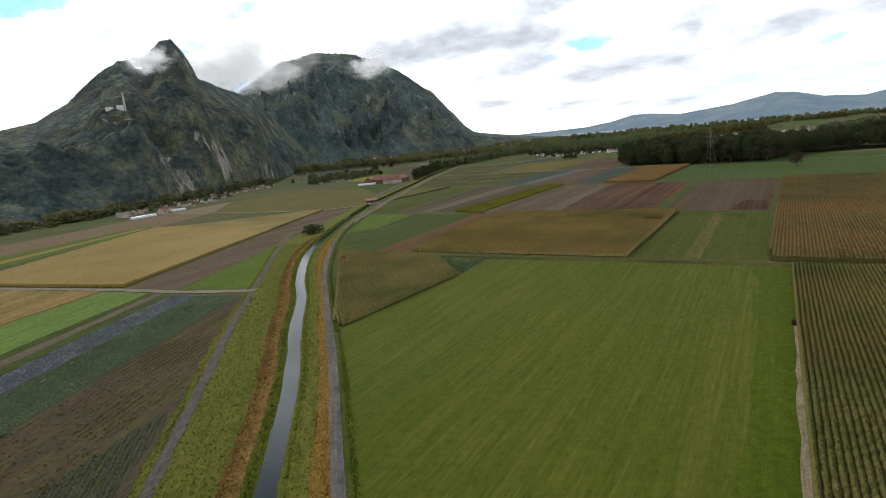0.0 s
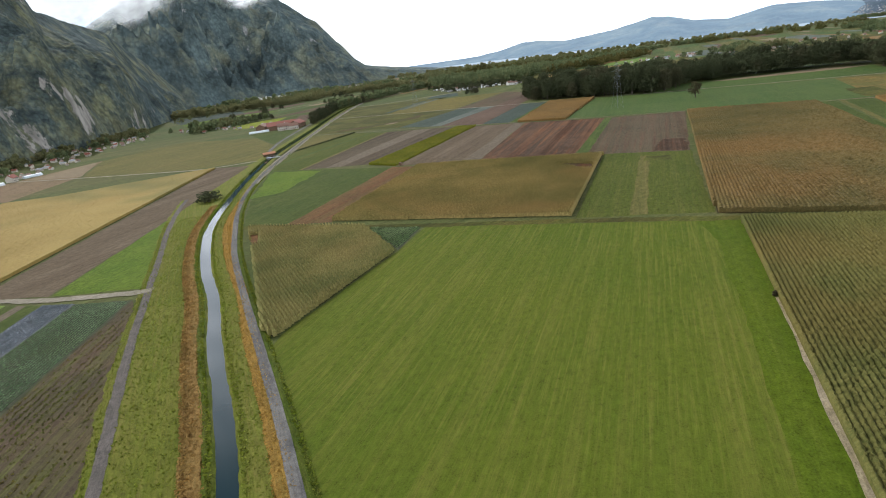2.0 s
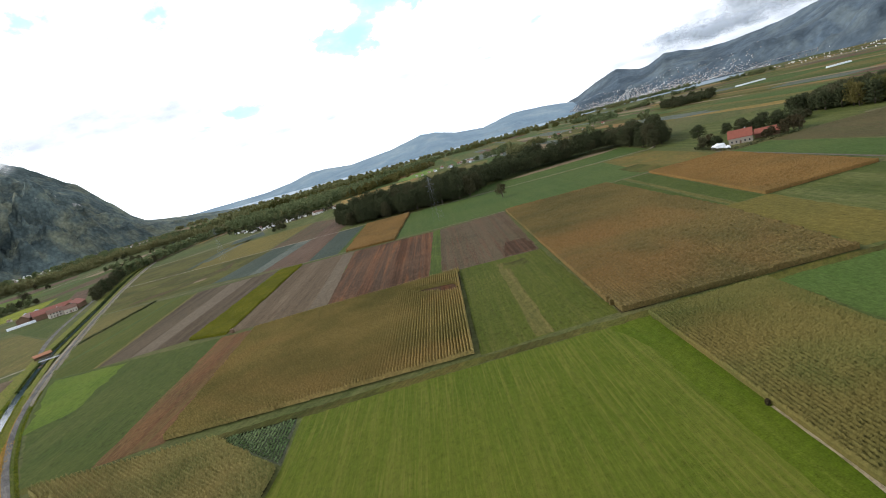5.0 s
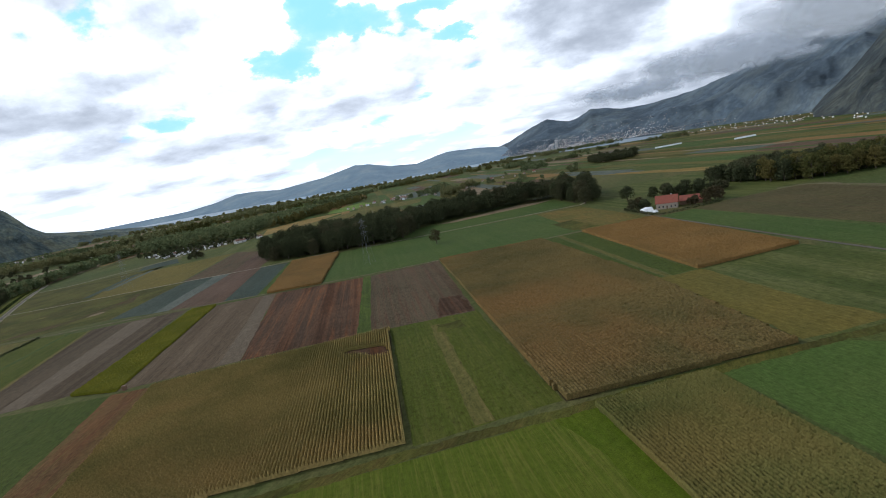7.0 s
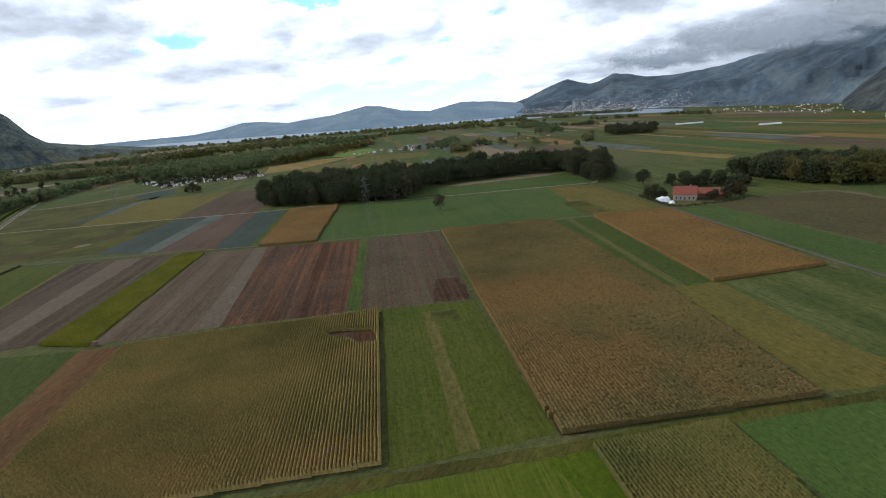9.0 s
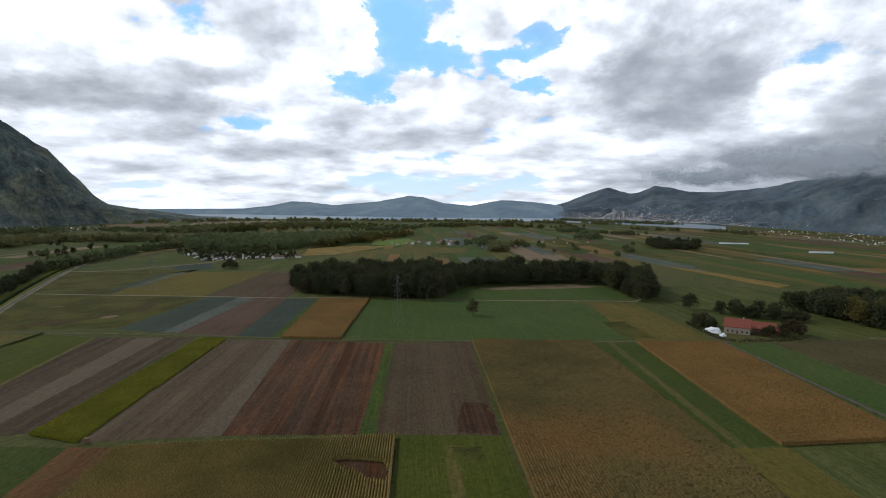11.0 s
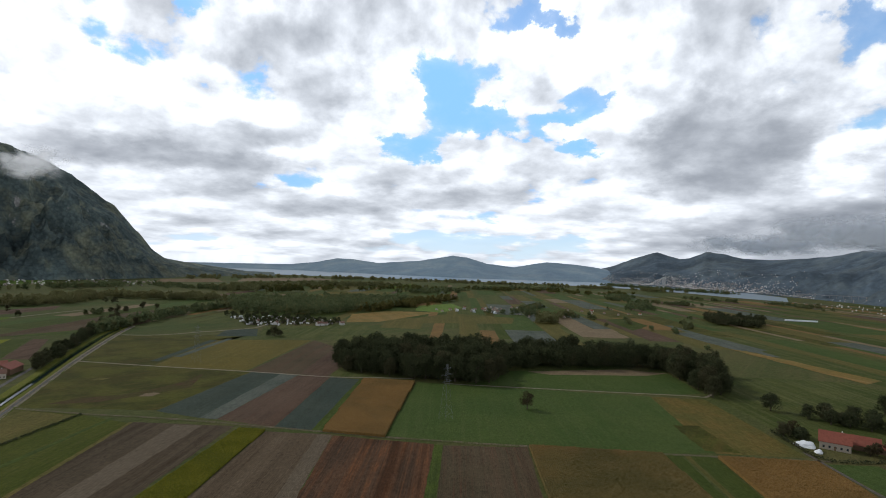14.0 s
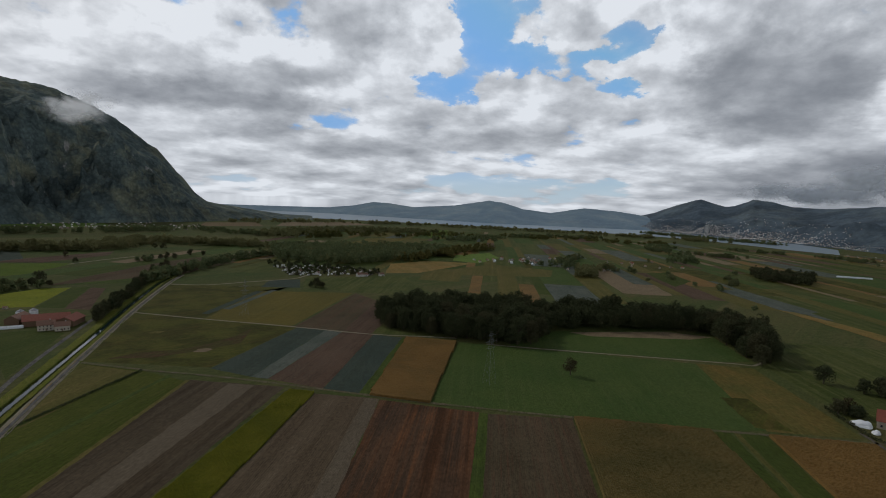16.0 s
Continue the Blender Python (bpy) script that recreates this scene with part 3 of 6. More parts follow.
# ---- canal, roads and tracks ----
CANAL = spline([(5, -80), (-16, 0), (-31, 58.6), (-38.9, 88.9), (-49.1, 120.2), (-57.2, 148), (-66, 173), (-75.5, 206), (-80.5, 232), (-84, 268),
                (-86.8, 310), (-88.3, 350), (-88.5, 405), (-84, 475), (-77, 575), (-70, 690), (-58, 830), (-46, 900)], 10)
ROAD = spline([(20, -80), (-4, 0), (-25.8, 73), (-32.6, 95.5), (-39.7, 117.5), (-58.7, 177.3), (-68.4, 218), (-74.5, 250), (-79.2, 290), (-80.3, 345),
               (-77.5, 425), (-73, 515), (-62.8, 668), (-47, 832), (-36, 910)], 10)
PATH_WEST = spline([(-8, -60), (-29, 0), (-46.7, 56.3), (-57, 89.5), (-67.9, 125), (-78.5, 163), (-88, 198), (-97.5, 232), (-105.5, 268), (-109, 290)], 8)
near_canal = CANAL[CANAL[:, 1] < 262]

field("meadow", [tuple(p) for p in PATH_WEST[::4]] + [(-100, 385), (-90, 395)] + [tuple(p) for p in CANAL[CANAL[:, 1] < 390][::-6]],
      GRASS_ROUGH, "uneven yellow-green grass strip beside the canal", 0.04)
ribbon("water", CANAL, [(-1.75, 0.10), (-0.6, 0.10), (0.6, 0.10), (1.75, 0.10)], WATER, "calm grey-green canal water reflecting the sky", "water")
ribbon("canal_bank", CANAL, [(-3.3, 0.62), (-2.75, 0.60), (-2.0, 0.30), (-1.35, 0.06)], GRASS_EDGE, "steep dark green canal bank with rank grass", "bank", 0.16)
ribbon("canal_bank", CANAL, [(1.35, 0.06), (2.0, 0.3), (2.9, 0.62), (5.6, 0.66)], GRASS_ROUGH, "yellow-green grass bank of the canal", "bank", 0.16)
ribbon("weed_strip", near_canal, [(-6.2, 0.05), (-5.3, 0.50), (-3.2, 0.63)], DRY_WEEDS, "rust-coloured strip of dry weeds along the canal", "verge", 0.18)
ribbon("mown_strip", near_canal, [(5.5, 0.665), (6.6, 0.70), (8.2, 0.55)], DRY_GOLD, "golden strip of mown dry grass along the road", "verge", 0.13)
ribbon("canal_bank", CANAL[CANAL[:, 1] > 258], [(-9, 0.05), (-5.5, 0.5), (-3.2, 0.63)], GRASS_ROUGH, "yellow-green grass bank of the canal", "bank", 0.2)
ribbon("road", ROAD, [(-0.92, 0.72), (0, 0.76), (0.92, 0.72)], ASPHALT, "narrow worn grey asphalt farm road", "road", 0.05)
ribbon("verge", ROAD, [(-2.9, 0.1), (-1.7, 0.6), (-0.88, 0.71)], DRY_GOLD, "golden dry grass shoulder of the farm road", "verge", 0.1)
ribbon("verge", ROAD, [(0.88, 0.71), (1.6, 0.40), (2.1, 0.10), (2.6, 0.02)], GRASS_EDGE, "rank green roadside verge", "verge", 0.12)
far_road = ROAD[ROAD[:, 1] > 300]
ribbon("verge", far_road, [(-3.4, 0.14), (-1.7, 0.64), (-1.05, 0.735)], GRAVEL_PALE, "pale gravel shoulder of the farm road", "verge", 0.12)
ribbon("verge", far_road, [(1.05, 0.735), (1.7, 0.42), (2.2, 0.14)], GRAVEL_PALE, "pale gravel shoulder of the farm road", "verge", 0.12)
ribbon("track", PATH_WEST, [(-0.95, 0.10), (-0.35, 0.115), (0.35, 0.115), (0.95, 0.10)], GRAVEL, "grey gravel farm track", "track", 0.1)
ribbon("verge", PATH_WEST, [(-2.4, 0.07), (-0.9, 0.09)], GRASS_ROUGH, "rank green verge of the farm track", "verge", 0.25)
ribbon("track", spline([(-77.5, 163.5), (-84, 163.6), (-108, 168.5), (-139, 178.5), (-195, 194), (-251, 211), (-400, 257)], 6), [(-1.5, 0.16), (1.5, 0.16)], GRAVEL_PALE,
       "pale gravel farm track between fields", "track", 0.15)
ribbon("track", spline([(-82, 402), (-92, 397), (-121, 391), (-140, 394), (-232, 436), (-300, 470)], 6), [(-1.4, 0.16), (1.4, 0.16)], GRAVEL_PALE,
       "pale gravel farm track between fields", "track", 0.15)
ribbon("road", spline([(-91, 400), (-97, 445), (-98, 500), (-94, 570), (-86, 678), (-76, 780)], 6), [(-1.5, 0.16), (1.5, 0.16)], ASPHALT, "narrow grey farm road west of the canal", "road", 0.05)
ribbon("track", spline([(-72, 515), (-33, 489), (4, 468), (42, 443), (84, 413), (116, 391), (181, 351), (242, 316), (308, 281), (318, 276)], 6), [(-1.3, 0.17), (1.3, 0.17)], DIRT,
       "dusty field track with a grassy crown", "track", 0.2)
ribbon("track", spline([(-62, 668), (-3, 629), (66, 586), (124, 547), (165, 530), (189, 519)], 6), [(-1.3, 0.17), (1.3, 0.17)], GRAVEL_PALE, "pale gravel farm track between fields", "track", 0.15)
ribbon("track", spline([(205, 497), (221, 486), (290, 446), (362, 405), (380, 396), (420, 420)], 6), [(-1.1, 0.17), (1.1, 0.17)], GRAVEL_PALE, "pale gravel path beside the wood", "track", 0.15)
ribbon("road", spline([(318, 290), (309, 274), (250, 167), (226, 122), (190, 60), (150, -20)], 6), [(-0.9, 0.17), (0.9, 0.17)], GRAVEL, "narrow grey gravel road past the orange field", "road", 0.08)
ribbon("track", spline([(-47, 832), (-7, 822), (40, 840), (101, 866), (125, 900)], 6), [(-1.8, 0.17), (1.8, 0.17)], GRAVEL_PALE, "pale access road of the camp site", "track", 0.1)
# the grassy headland between the near meadow and the maize
ribbon("track", spline([(-66, 218), (-21, 194.5), (41, 167.5), (77, 150.5), (134, 123), (180, 96), (240, 60)], 6), [(-2.0, 0.06), (2.0, 0.06)], OLIVE, "grassy headland track between fields", "track", 0.3)

# ---- fields east of the canal ----
road_side = [tuple(p) for p in (ROAD + sides(ROAD) * 2.1)]
field("meadow", [p for p in road_side if p[1] < 121][::4] + [(-36.5, 123), (-10.5, 165), (-1, 184), (41, 165), (76, 149), (57.3, 105), (38.5, 69.8), (29.5, 52), (-10, -25)],
      GRASS, "broad mown green meadow with pale tractor lines", 0.04, 6, 0.25)
field("ley_strip", [(70, 151.5), (80.0, 147.6), (58.6, 105), (39.8, 69.2), (30.8, 51.5), (11.3, 14.5), (3, 18), (29, 63), (48.5, 100), (66, 136)], GRASS_MARGIN, "darker lush green margin of the meadow", 0.055, 3, 0.5)
field("stubble_strip", [(57.6, 105.0), (58.9, 104.4), (40.9, 69), (31.7, 50.6), (8.9, 5), (7.3, 5.8), (39.3, 69.6)], DIRT_PALE, "pale dry headland strip beside the maize", 0.075, 4, 0.3)
field("meadow", [(43, 170), (78, 156), (120, 240), (88, 256)], GRASS_STRIPED, "striped green ley between two maize fields", 0.04)
field("weed_patch", [(94, 231), (104, 226), (108, 234), (99, 239)], OLIVE, "dark weedy patch in the ley", 0.062, 2, 0.8)
field("mown_track", [(97.5, 241), (101, 239.5), (62, 163), (57.5, 165)], OLIVE_TAN, "pale mown strip across the ley", 0.06, 4, 0.4)
field("meadow", [(110, 135), (136, 123), (190, 93), (260, 55), (330, 20), (200, -60), (60, 30)], GRASS_MINT, "lush bluish-green pasture", 0.04)
field("meadow", [(137, 124), (180, 190), (240, 164), (224, 122), (190, 62), (150, 95)], GRASS_DULL, "patchy dull green grassland", 0.045)
field("stubble", [(178, 193), (195, 184), (166, 130), (162, 112), (137, 126)], TAN_OLIVE, "olive-tan mown strip beside the brown maize", 0.055, 4, 0.8)
field("meadow", [(-66, 219), (-49.5, 212), (-34, 208), (-8, 299), (-59, 332), (-77, 341), (-76, 290), (-71, 250)], GRASS_DARK, "dark green clover field beside the road", 0.04)
field("meadow", [(-75.5, 339), (-46, 320), (-60, 275), (-75, 268)], GRASS_BRIGHT, "bright yellow-green patch of ley", 0.06, 4, 1.2)
field("stubble", [(-49.5, 212), (-32.5, 207), (5.5, 291), (-8, 300)], SOIL_ORANGE, "rusty orange stubble strip", 0.06)
field("vegetable_plot", [(-20.7, 193.8), (-2.3, 184.9), (-10.6, 165.4)], LEEK, "patch of leafy green cabbages", 0.06)
field("meadow", [(-77, 343), (-60, 333), (-8, 461), (-34, 488), (-71, 512), (-76, 425)], GRASS_STRIPED, "green strips of grass and clover", 0.045)
field("stubble", [(-75, 410), (-36, 487), (-71, 511), (-75, 450)], OLIVE_TAN, "olive-tan stubble field by the road", 0.06)
field("ploughed_field", [(-60, 332.5), (-21, 319), (44, 437), (-8, 464)], SOIL_DUSK, "dry grey-brown ploughed field", 0.05)
field("ploughed_strip", [(-45, 327), (-36, 324), (28, 444), (14, 451)], SOIL_PALE, "paler dusty band of ploughed soil", 0.065)
field("ploughed_field", [(-6, 302), (35.4, 285), (90, 405), (58.5, 422)], SOIL, "dry grey-brown ploughed field", 0.05)
field("ploughed_strip", [(28, 289), (35.4, 285), (91, 404), (84, 408)], SOIL_PALE, "paler dusty band of ploughed soil", 0.065)
field("ploughed_field", [(35.4, 285), (76.4, 263), (136.5, 371), (91, 403)], SOIL_RED, "moist red-brown ploughed field", 0.05)
field("grass_strip", [(76.4, 263), (81, 260), (140, 368), (136.5, 371)], STRIP_GREEN, "narrow bright green grass strip", 0.06)
field("ploughed_field", [(81, 260), (118.5, 238), (180.5, 349.5), (140, 368)], SOIL_PURPLE, "grey-purple harrowed field with a red end", 0.05)
field("bare_patch", [(107, 248), (124, 271), (131, 266), (126, 252), (117.5, 239.5)], SOIL_RED, "moist red-brown end of the harrowed field", 0.064, 2, 0.8)
field("crop_strip", [(180, 191), (172, 198.4), (241, 315), (249, 311)], GRASS_DARK, "dark green strip of beet", 0.05)
field("track_strip", [(181.2, 191.1), (183.4, 190.2), (252.4, 308.8), (250.2, 310.0)], OLIVE_TAN, "pale dirt strip between beet rows", 0.06)
field("crop_strip", [(184, 190), (194, 186), (264, 303), (253, 309)], GRASS_DARK, "dark green strip of beet", 0.05)
field("pasture", [(116.5, 391), (180.5, 352), (242, 317), (270, 307), (335, 411), (221, 484), (186, 508)], GRASS_LUSH, "broad lush green pasture below the wood", 0.04)
field("meadow", [(221, 489), (362, 408), (384, 404), (425, 474), (393, 502), (299, 522), (268, 525), (240, 500)], GRASS_LUSH, "green meadow at the wood's edge", 0.045)
field("stubble", [(299, 518), (393, 500), (423, 472), (395, 470), (310, 500)], TAN_PALE, "pale pinkish stubble strip by the wood", 0.06)
field("stubble", [(270, 306.5), (312, 284), (369, 390), (335, 411)], WEEDY_GOLD, "yellowish stubble field with weedy patches", 0.05)
field("weed_patch", [(268, 312), (283, 302), (305, 345), (290, 352)], OLIVE, "dark weedy patch in the stubble", 0.065, 4, 0.6)
field("meadow", [(311, 275), (334, 263), (268, 133), (240, 70), (215, 85), (252, 166)], GRASS_LUSH, "green grass strip beside the farm road", 0.045)
field("stubble", [(334, 263), (368, 253), (420, 225), (347, 100), (268, 120)], BROWN_STUBBLE, "brown-olive stubble field", 0.045)
ribbon("track", spline([(402, 240), (414, 222), (398, 190), (378, 152)], 6), [(-3.2, 0.09), (3.2, 0.09)], DIRT, "pale dirt headland of the stubble field", "track", 0.5)
field("pasture", [(385, 395), (430, 470), (560, 390), (500, 240), (420, 228), (368, 255), (330, 300)], GRASS_DULL, "green pasture with trees round the farm", 0.04)
# north of the second track
field("field", [(-72, 517), (4, 485), (70, 584), (-62, 667)], OLIVE, "dark olive fallow field", 0.045)
field("leek_field", [(4, 483), (27, 460), (92, 570), (70, 583)], LEEK_BLUE, "blue-green rows of leeks", 0.05)
field("fleece_strip", [(27, 460), (36, 454), (105, 562), (92, 570)], FLEECE_PALE, "pale blue-grey strip of crop fleece", 0.06)
field("ploughed_field", [(36, 454), (64, 428), (126, 545), (105, 562)], SOIL_RED_PALE, "reddish-brown ploughed strip", 0.05)
field("leek_field", [(64, 428), (82, 415), (146, 531), (126, 545)], LEEK_BLUE, "blue-green rows of leeks", 0.05)
field("grass_strip", [(82, 415), (87, 411), (150, 529), (146, 531)], STRIP_GREEN, "narrow bright green grass strip", 0.06)
field("stubble", [(-3, 630), (65, 587), (155, 745), (52, 772)], TAN_OLIVE, "tan-olive stubble field with a dark edge", 0.05)
field("field", [(-60, 670), (-3, 632), (52, 772), (90, 800), (-45, 828)], OLIVE, "dark olive fallow field", 0.045)
field("fleece_strip", [(12, 672), (18, 668), (72, 775), (66, 778)], FLEECE_PALE, "pale blue-grey strip of crop fleece", 0.065, 12, 0.1)
field("ploughed_field", [(67, 585), (105, 563), (170, 693), (158, 743)], SOIL_PURPLE, "grey-purple harrowed field", 0.05)
field("ploughed_field", [(105, 563), (124, 547), (185, 650), (170, 693)], SOIL_RED_PALE, "reddish-brown ploughed strip", 0.05)
field("meadow", [(126, 546), (165, 531), (138, 572), (182, 640), (172, 690)], GRASS_DULL, "green grass at the wood's edge", 0.045)
field("leek_field", [(55, 800), (100, 790), (110, 860), (70, 855)], LEEK_BLUE, "blue-green vegetable field by the camp site", 0.05)
field("meadow", [(105, 800), (165, 745), (250, 720), (260, 880), (120, 880)], GRASS_DULL, "green meadow before the camp site", 0.053)

field("bare_patch", [(-58, 519), (-30, 516), (-8, 524), (24, 541), (34, 586), (22, 566), (4, 545), (-18, 532), (-42, 530)], STAIN, "bare red-brown patch in the fallow field", 0.06, 12, 0.2)
field("bare_patch", [(-8, 524), (0, 522), (5, 528), (1, 532), (-5, 530)], TAN_PALE, "pale dry spot in the fallow field", 0.075, 2, 0.7)
field("bare_patch", [(-42, 586), (-34, 583), (-30, 589), (-37, 592)], OLIVE_TAN, "pale dry spot in the fallow field", 0.065, 2, 0.7)
field("grass_strip", [(-79, 367), (-76.5, 364.5), (-16.5, 474), (-19, 476)], STRIP_GREEN, "narrow bright green grass strip", 0.06)
field("hedge_strip", [(-77, 417), (-75, 414), (-33, 488), (-35, 491)], GRASS_DARK, "dark rank grass along a field edge", 0.075, 3, 0.4)
field("track_strip", [(-60.5, 333.2), (-58.5, 332.2), (-6.5, 462.5), (-8.5, 464)], OLIVE_TAN, "dry grass strip beside ploughed soil", 0.065, 4, 0.3)
field("leek_field", [(-6, 654), (0, 650), (56, 768), (48, 771)], LEEK_BLUE, "narrow blue-green strip of leeks", 0.065)
field("meadow", [(-188, 707), (-198, 772), (-169, 812), (-141, 817), (-146, 707)], YELLOW_LEY, "bright yellow flowering field", 0.06)
field("meadow", [(-144, 704), (-140, 817), (-124, 819), (-121, 698)], GRASS_DARK, "green strip beside the yellow field", 0.065)

field("ploughed_strip", [(-120, 694), (-122, 815), (-107, 809), (-99, 686)], SOIL_RED_PALE, "narrow brown ploughed strip by the road", 0.066)

# ---- fields west of the canal ----
field("meadow", [(-80, 166), (-108, 171.5), (-104, 250), (-97, 232)], GRASS_BRIGHT, "bright green triangle of ley by the track", 0.05)
field("ploughed_field", [(-109, 171.5), (-134, 179), (-121.5, 388), (-98, 378), (-104, 250)], SOIL, "dry grey-brown ploughed field", 0.055)
field("meadow", [(-252, 213), (-238, 362), (-245, 366), (-258, 374), (-288, 247)], GRASS_BRIGHT, "light green strips of ley", 0.05)
field("stubble", [(-262, 222), (-272, 232), (-252, 369), (-247, 365)], TAN, "golden stubble strip", 0.065)
field("stubble", [(-291, 247), (-345, 296), (-318, 380), (-303, 460), (-266, 545), (-236, 440), (-240, 366), (-259, 376)], STUBBLE_PINK, "pinkish-brown stubble field", 0.045)
field("meadow", [(-94, 400), (-140, 397), (-232, 439), (-266, 545), (-240, 597), (-216, 622), (-130, 560), (-101, 480)], OLIVE_TAN, "olive-tan grassland before the village", 0.045)
field("stubble", [(-290, 470), (-236, 445), (-268, 540)], TAN_PALE, "pale tan stubble field", 0.06)
field("meadow", [(-102, 490), (-128, 556), (-146, 604), (-122, 612), (-98, 598)], GRASS_DARK, "dark green meadow by the barn", 0.06)
field("meadow", [(-141, 177), (-119, 169.5), (-124, 110), (-130, 50), (-165, 50)], GRASS_PALE, "pale green ley in the sun", 0.05)
field("stubble", [(-252, 209), (-142, 177.5), (-168, 50), (-270, 80)], TAN_ORANGE, "orange-tan stubble field", 0.045)
field("grass_strip", [(-119, 169), (-115, 167.5), (-124, 50), (-130, 50)], GRASS_DARK, "dark green strip of grass", 0.06)
field("track_strip", [(-115, 167.5), (-112, 166.5), (-119, 50), (-124, 50)], SOIL_PALE, "pale dirt strip between fields", 0.067)
field("grass_strip", [(-112, 166.5), (-107, 165), (-114, 40), (-119, 40)], GRASS_DARK, "dark green strip of grass", 0.06)
field("fleece_strip", [(-107, 165), (-97, 162), (-103.5, 40), (-115, 40)], FLEECE, "grey crop fleece over vegetable beds", 0.06)
field("leek_field", [(-97, 162), (-80.5, 158), (-86, 40), (-103.5, 40)], LEEK, "grey-green rows of leeks", 0.05)
field("vegetable_plot", [(-80.5, 158), (-77, 150), (-69, 122), (-60, 92), (-49, 55), (-40, 20), (-88, 15), (-86, 40)], SOIL_WEEDY, "dark red-brown beds with weeds", 0.05)
field("vegetable_plot", [(-58.5, 84), (-51, 56), (-44, 30), (-70, 28), (-66, 55)], SOIL_BEDS, "dark soil in narrow raised beds", 0.06)

# ---- standing crops ----
def standing(poly, mat, label, soil=None, **more):
    field("maize_soil", poly, soil or SOIL_DARK, "dark soil under a standing crop", 0.03)
    return crop("maize" if "maize" in label else "mustard" if "mustard" in label else "cereal", poly, mat, label, **more)


field("bare_patch", [(-60.5, 206), (-57, 204.5), (-54.5, 190), (-57, 190)], SOIL_ORANGE, "rusty dry corner of the maize field", 0.06, 2, 0.4)
BARE = [(61, 249), (66, 248), (75.5, 240), (73, 231), (70.5, 228.5), (66.5, 231.5), (65, 239), (62, 243)]
field("bare_patch", BARE, SOIL_RED, "bare red-brown soil in the maize", 0.06, 2, 0.5)
standing([(-63, 215), (-41, 126), (-37.8, 122.5), (-11.9, 164.6), (-20.7, 193.6)], MAIZE_GREEN, "drying green-brown maize in straight rows",
         spacing=0.85, step=0.4, way=(-0.36, 0.93), leaves=4, seed=11, bare=[[(-60.5, 206), (-57, 204.5), (-54.5, 190), (-57, 190)]], groove=0.42, rough=0.06)
standing([(-32.5, 208.5), (42.5, 172.5), (86.7, 254.7), (60, 266), (30, 280), (5, 290)], MAIZE, "yellowing maize field in straight rows with a bare patch",
         spacing=0.85, step=0.4, leaves=3, bare=[BARE], seed=12, groove=0.50, rough=0.06, way=(44.2, 83.2))
standing([(80.2, 148), (109, 135), (84.8, 91), (52, 32), (12, -20), (-2.8, -15.5)], MAIZE_GREENEST, "green-brown maize in straight rows", spacing=0.85, step=0.4, leaves=4, seed=13, height=1.4, rough=0.06, groove=0.66, way=(83, 163.5))
standing([(78, 155), (134, 126), (177, 193), (240.5, 315.5), (182, 350), (123.5, 241)], MAIZE_BROWN, "large field of brown ripe maize", spacing=1.0, step=0.5, leaves=2, seed=14, height=1.6, rough=0.10, groove=0.86, stray=0.4, way=(104, 195))
standing([(195, 185), (240.5, 165), (307, 277), (265, 302)], MAIZE_ORANGE, "orange-brown ripe maize field", spacing=1.0, step=0.4, leaves=2, seed=15, height=1.5, rough=0.09, groove=0.88, stray=0.4, way=(70, 117))
standing([(87, 411), (115.5, 390.5), (184.5, 508.5), (149, 529)], MAIZE_ORANGE, "small orange-brown ripe maize field", spacing=1.0, step=0.4, leaves=1, seed=16, groove=0.9, way=(66, 118), height=1.5, rough=0.06)
standing([(-136, 181), (-170, 190), (-232, 208), (-236, 358), (-208, 356), (-122, 387)], MAIZE_TAN, "golden ripe cereal with a dark standing edge", spacing=1.3, step=1.1, leaves=2, seed=17, height=1.2, way=(0.07, 1), groove=0.93, rough=0.03)
standing([(-20.5, 317), (-6.5, 302), (58.6, 423.5), (46, 431)], MUSTARD, "yellow-green mustard in flower", spacing=0.7, step=0.6, leaves=2, seed=18, height=1.2)

def tufts(name, spots, base, mat, label, size, seed):
    """Loose tufts of grass or weeds: crossed blades that stand up from the ground."""
    r = np.random.default_rng(seed)
    k = len(spots)
    a = r.uniform(0, 2 * np.pi, k)
    s = size * r.uniform(0.5, 1.5, k)
    d = np.stack([np.cos(a) * s, np.sin(a) * s, np.zeros(k)], 1)
    tip = np.stack([r.normal(0, 0.5, k) * s, r.normal(0, 0.5, k) * s, s * r.uniform(0.6, 1.6, k)], 1)
    c = np.c_[spots, np.broadcast_to(base, k) - 0.02]
    q = np.stack([c - d, c + d, c + d * 0.7 + tip, c - d * 0.7 + tip], 1).reshape(-1, 3)
    return mesh_object(name, q, np.arange(len(q)).reshape(-1, 4), mat, label, "grass", "stuff")


def along_canal(line, lo, hi, y0, y1, count, seed):
    r = np.random.default_rng(seed)
    keep = line[(line[:, 1] > y0) & (line[:, 1] < y1)]
    length = np.r_[0, np.cumsum(np.linalg.norm(np.diff(keep, axis=0), axis=1))]
    t = r.uniform(0, length[-1], count)
    nrm = sides(keep)
    o = r.uniform(lo, hi, count)
    x, y = (np.interp(t, length, keep[:, i]) + o * np.interp(t, length, nrm[:, i]) for i in (0, 1))
    return np.stack([x, y], 1)


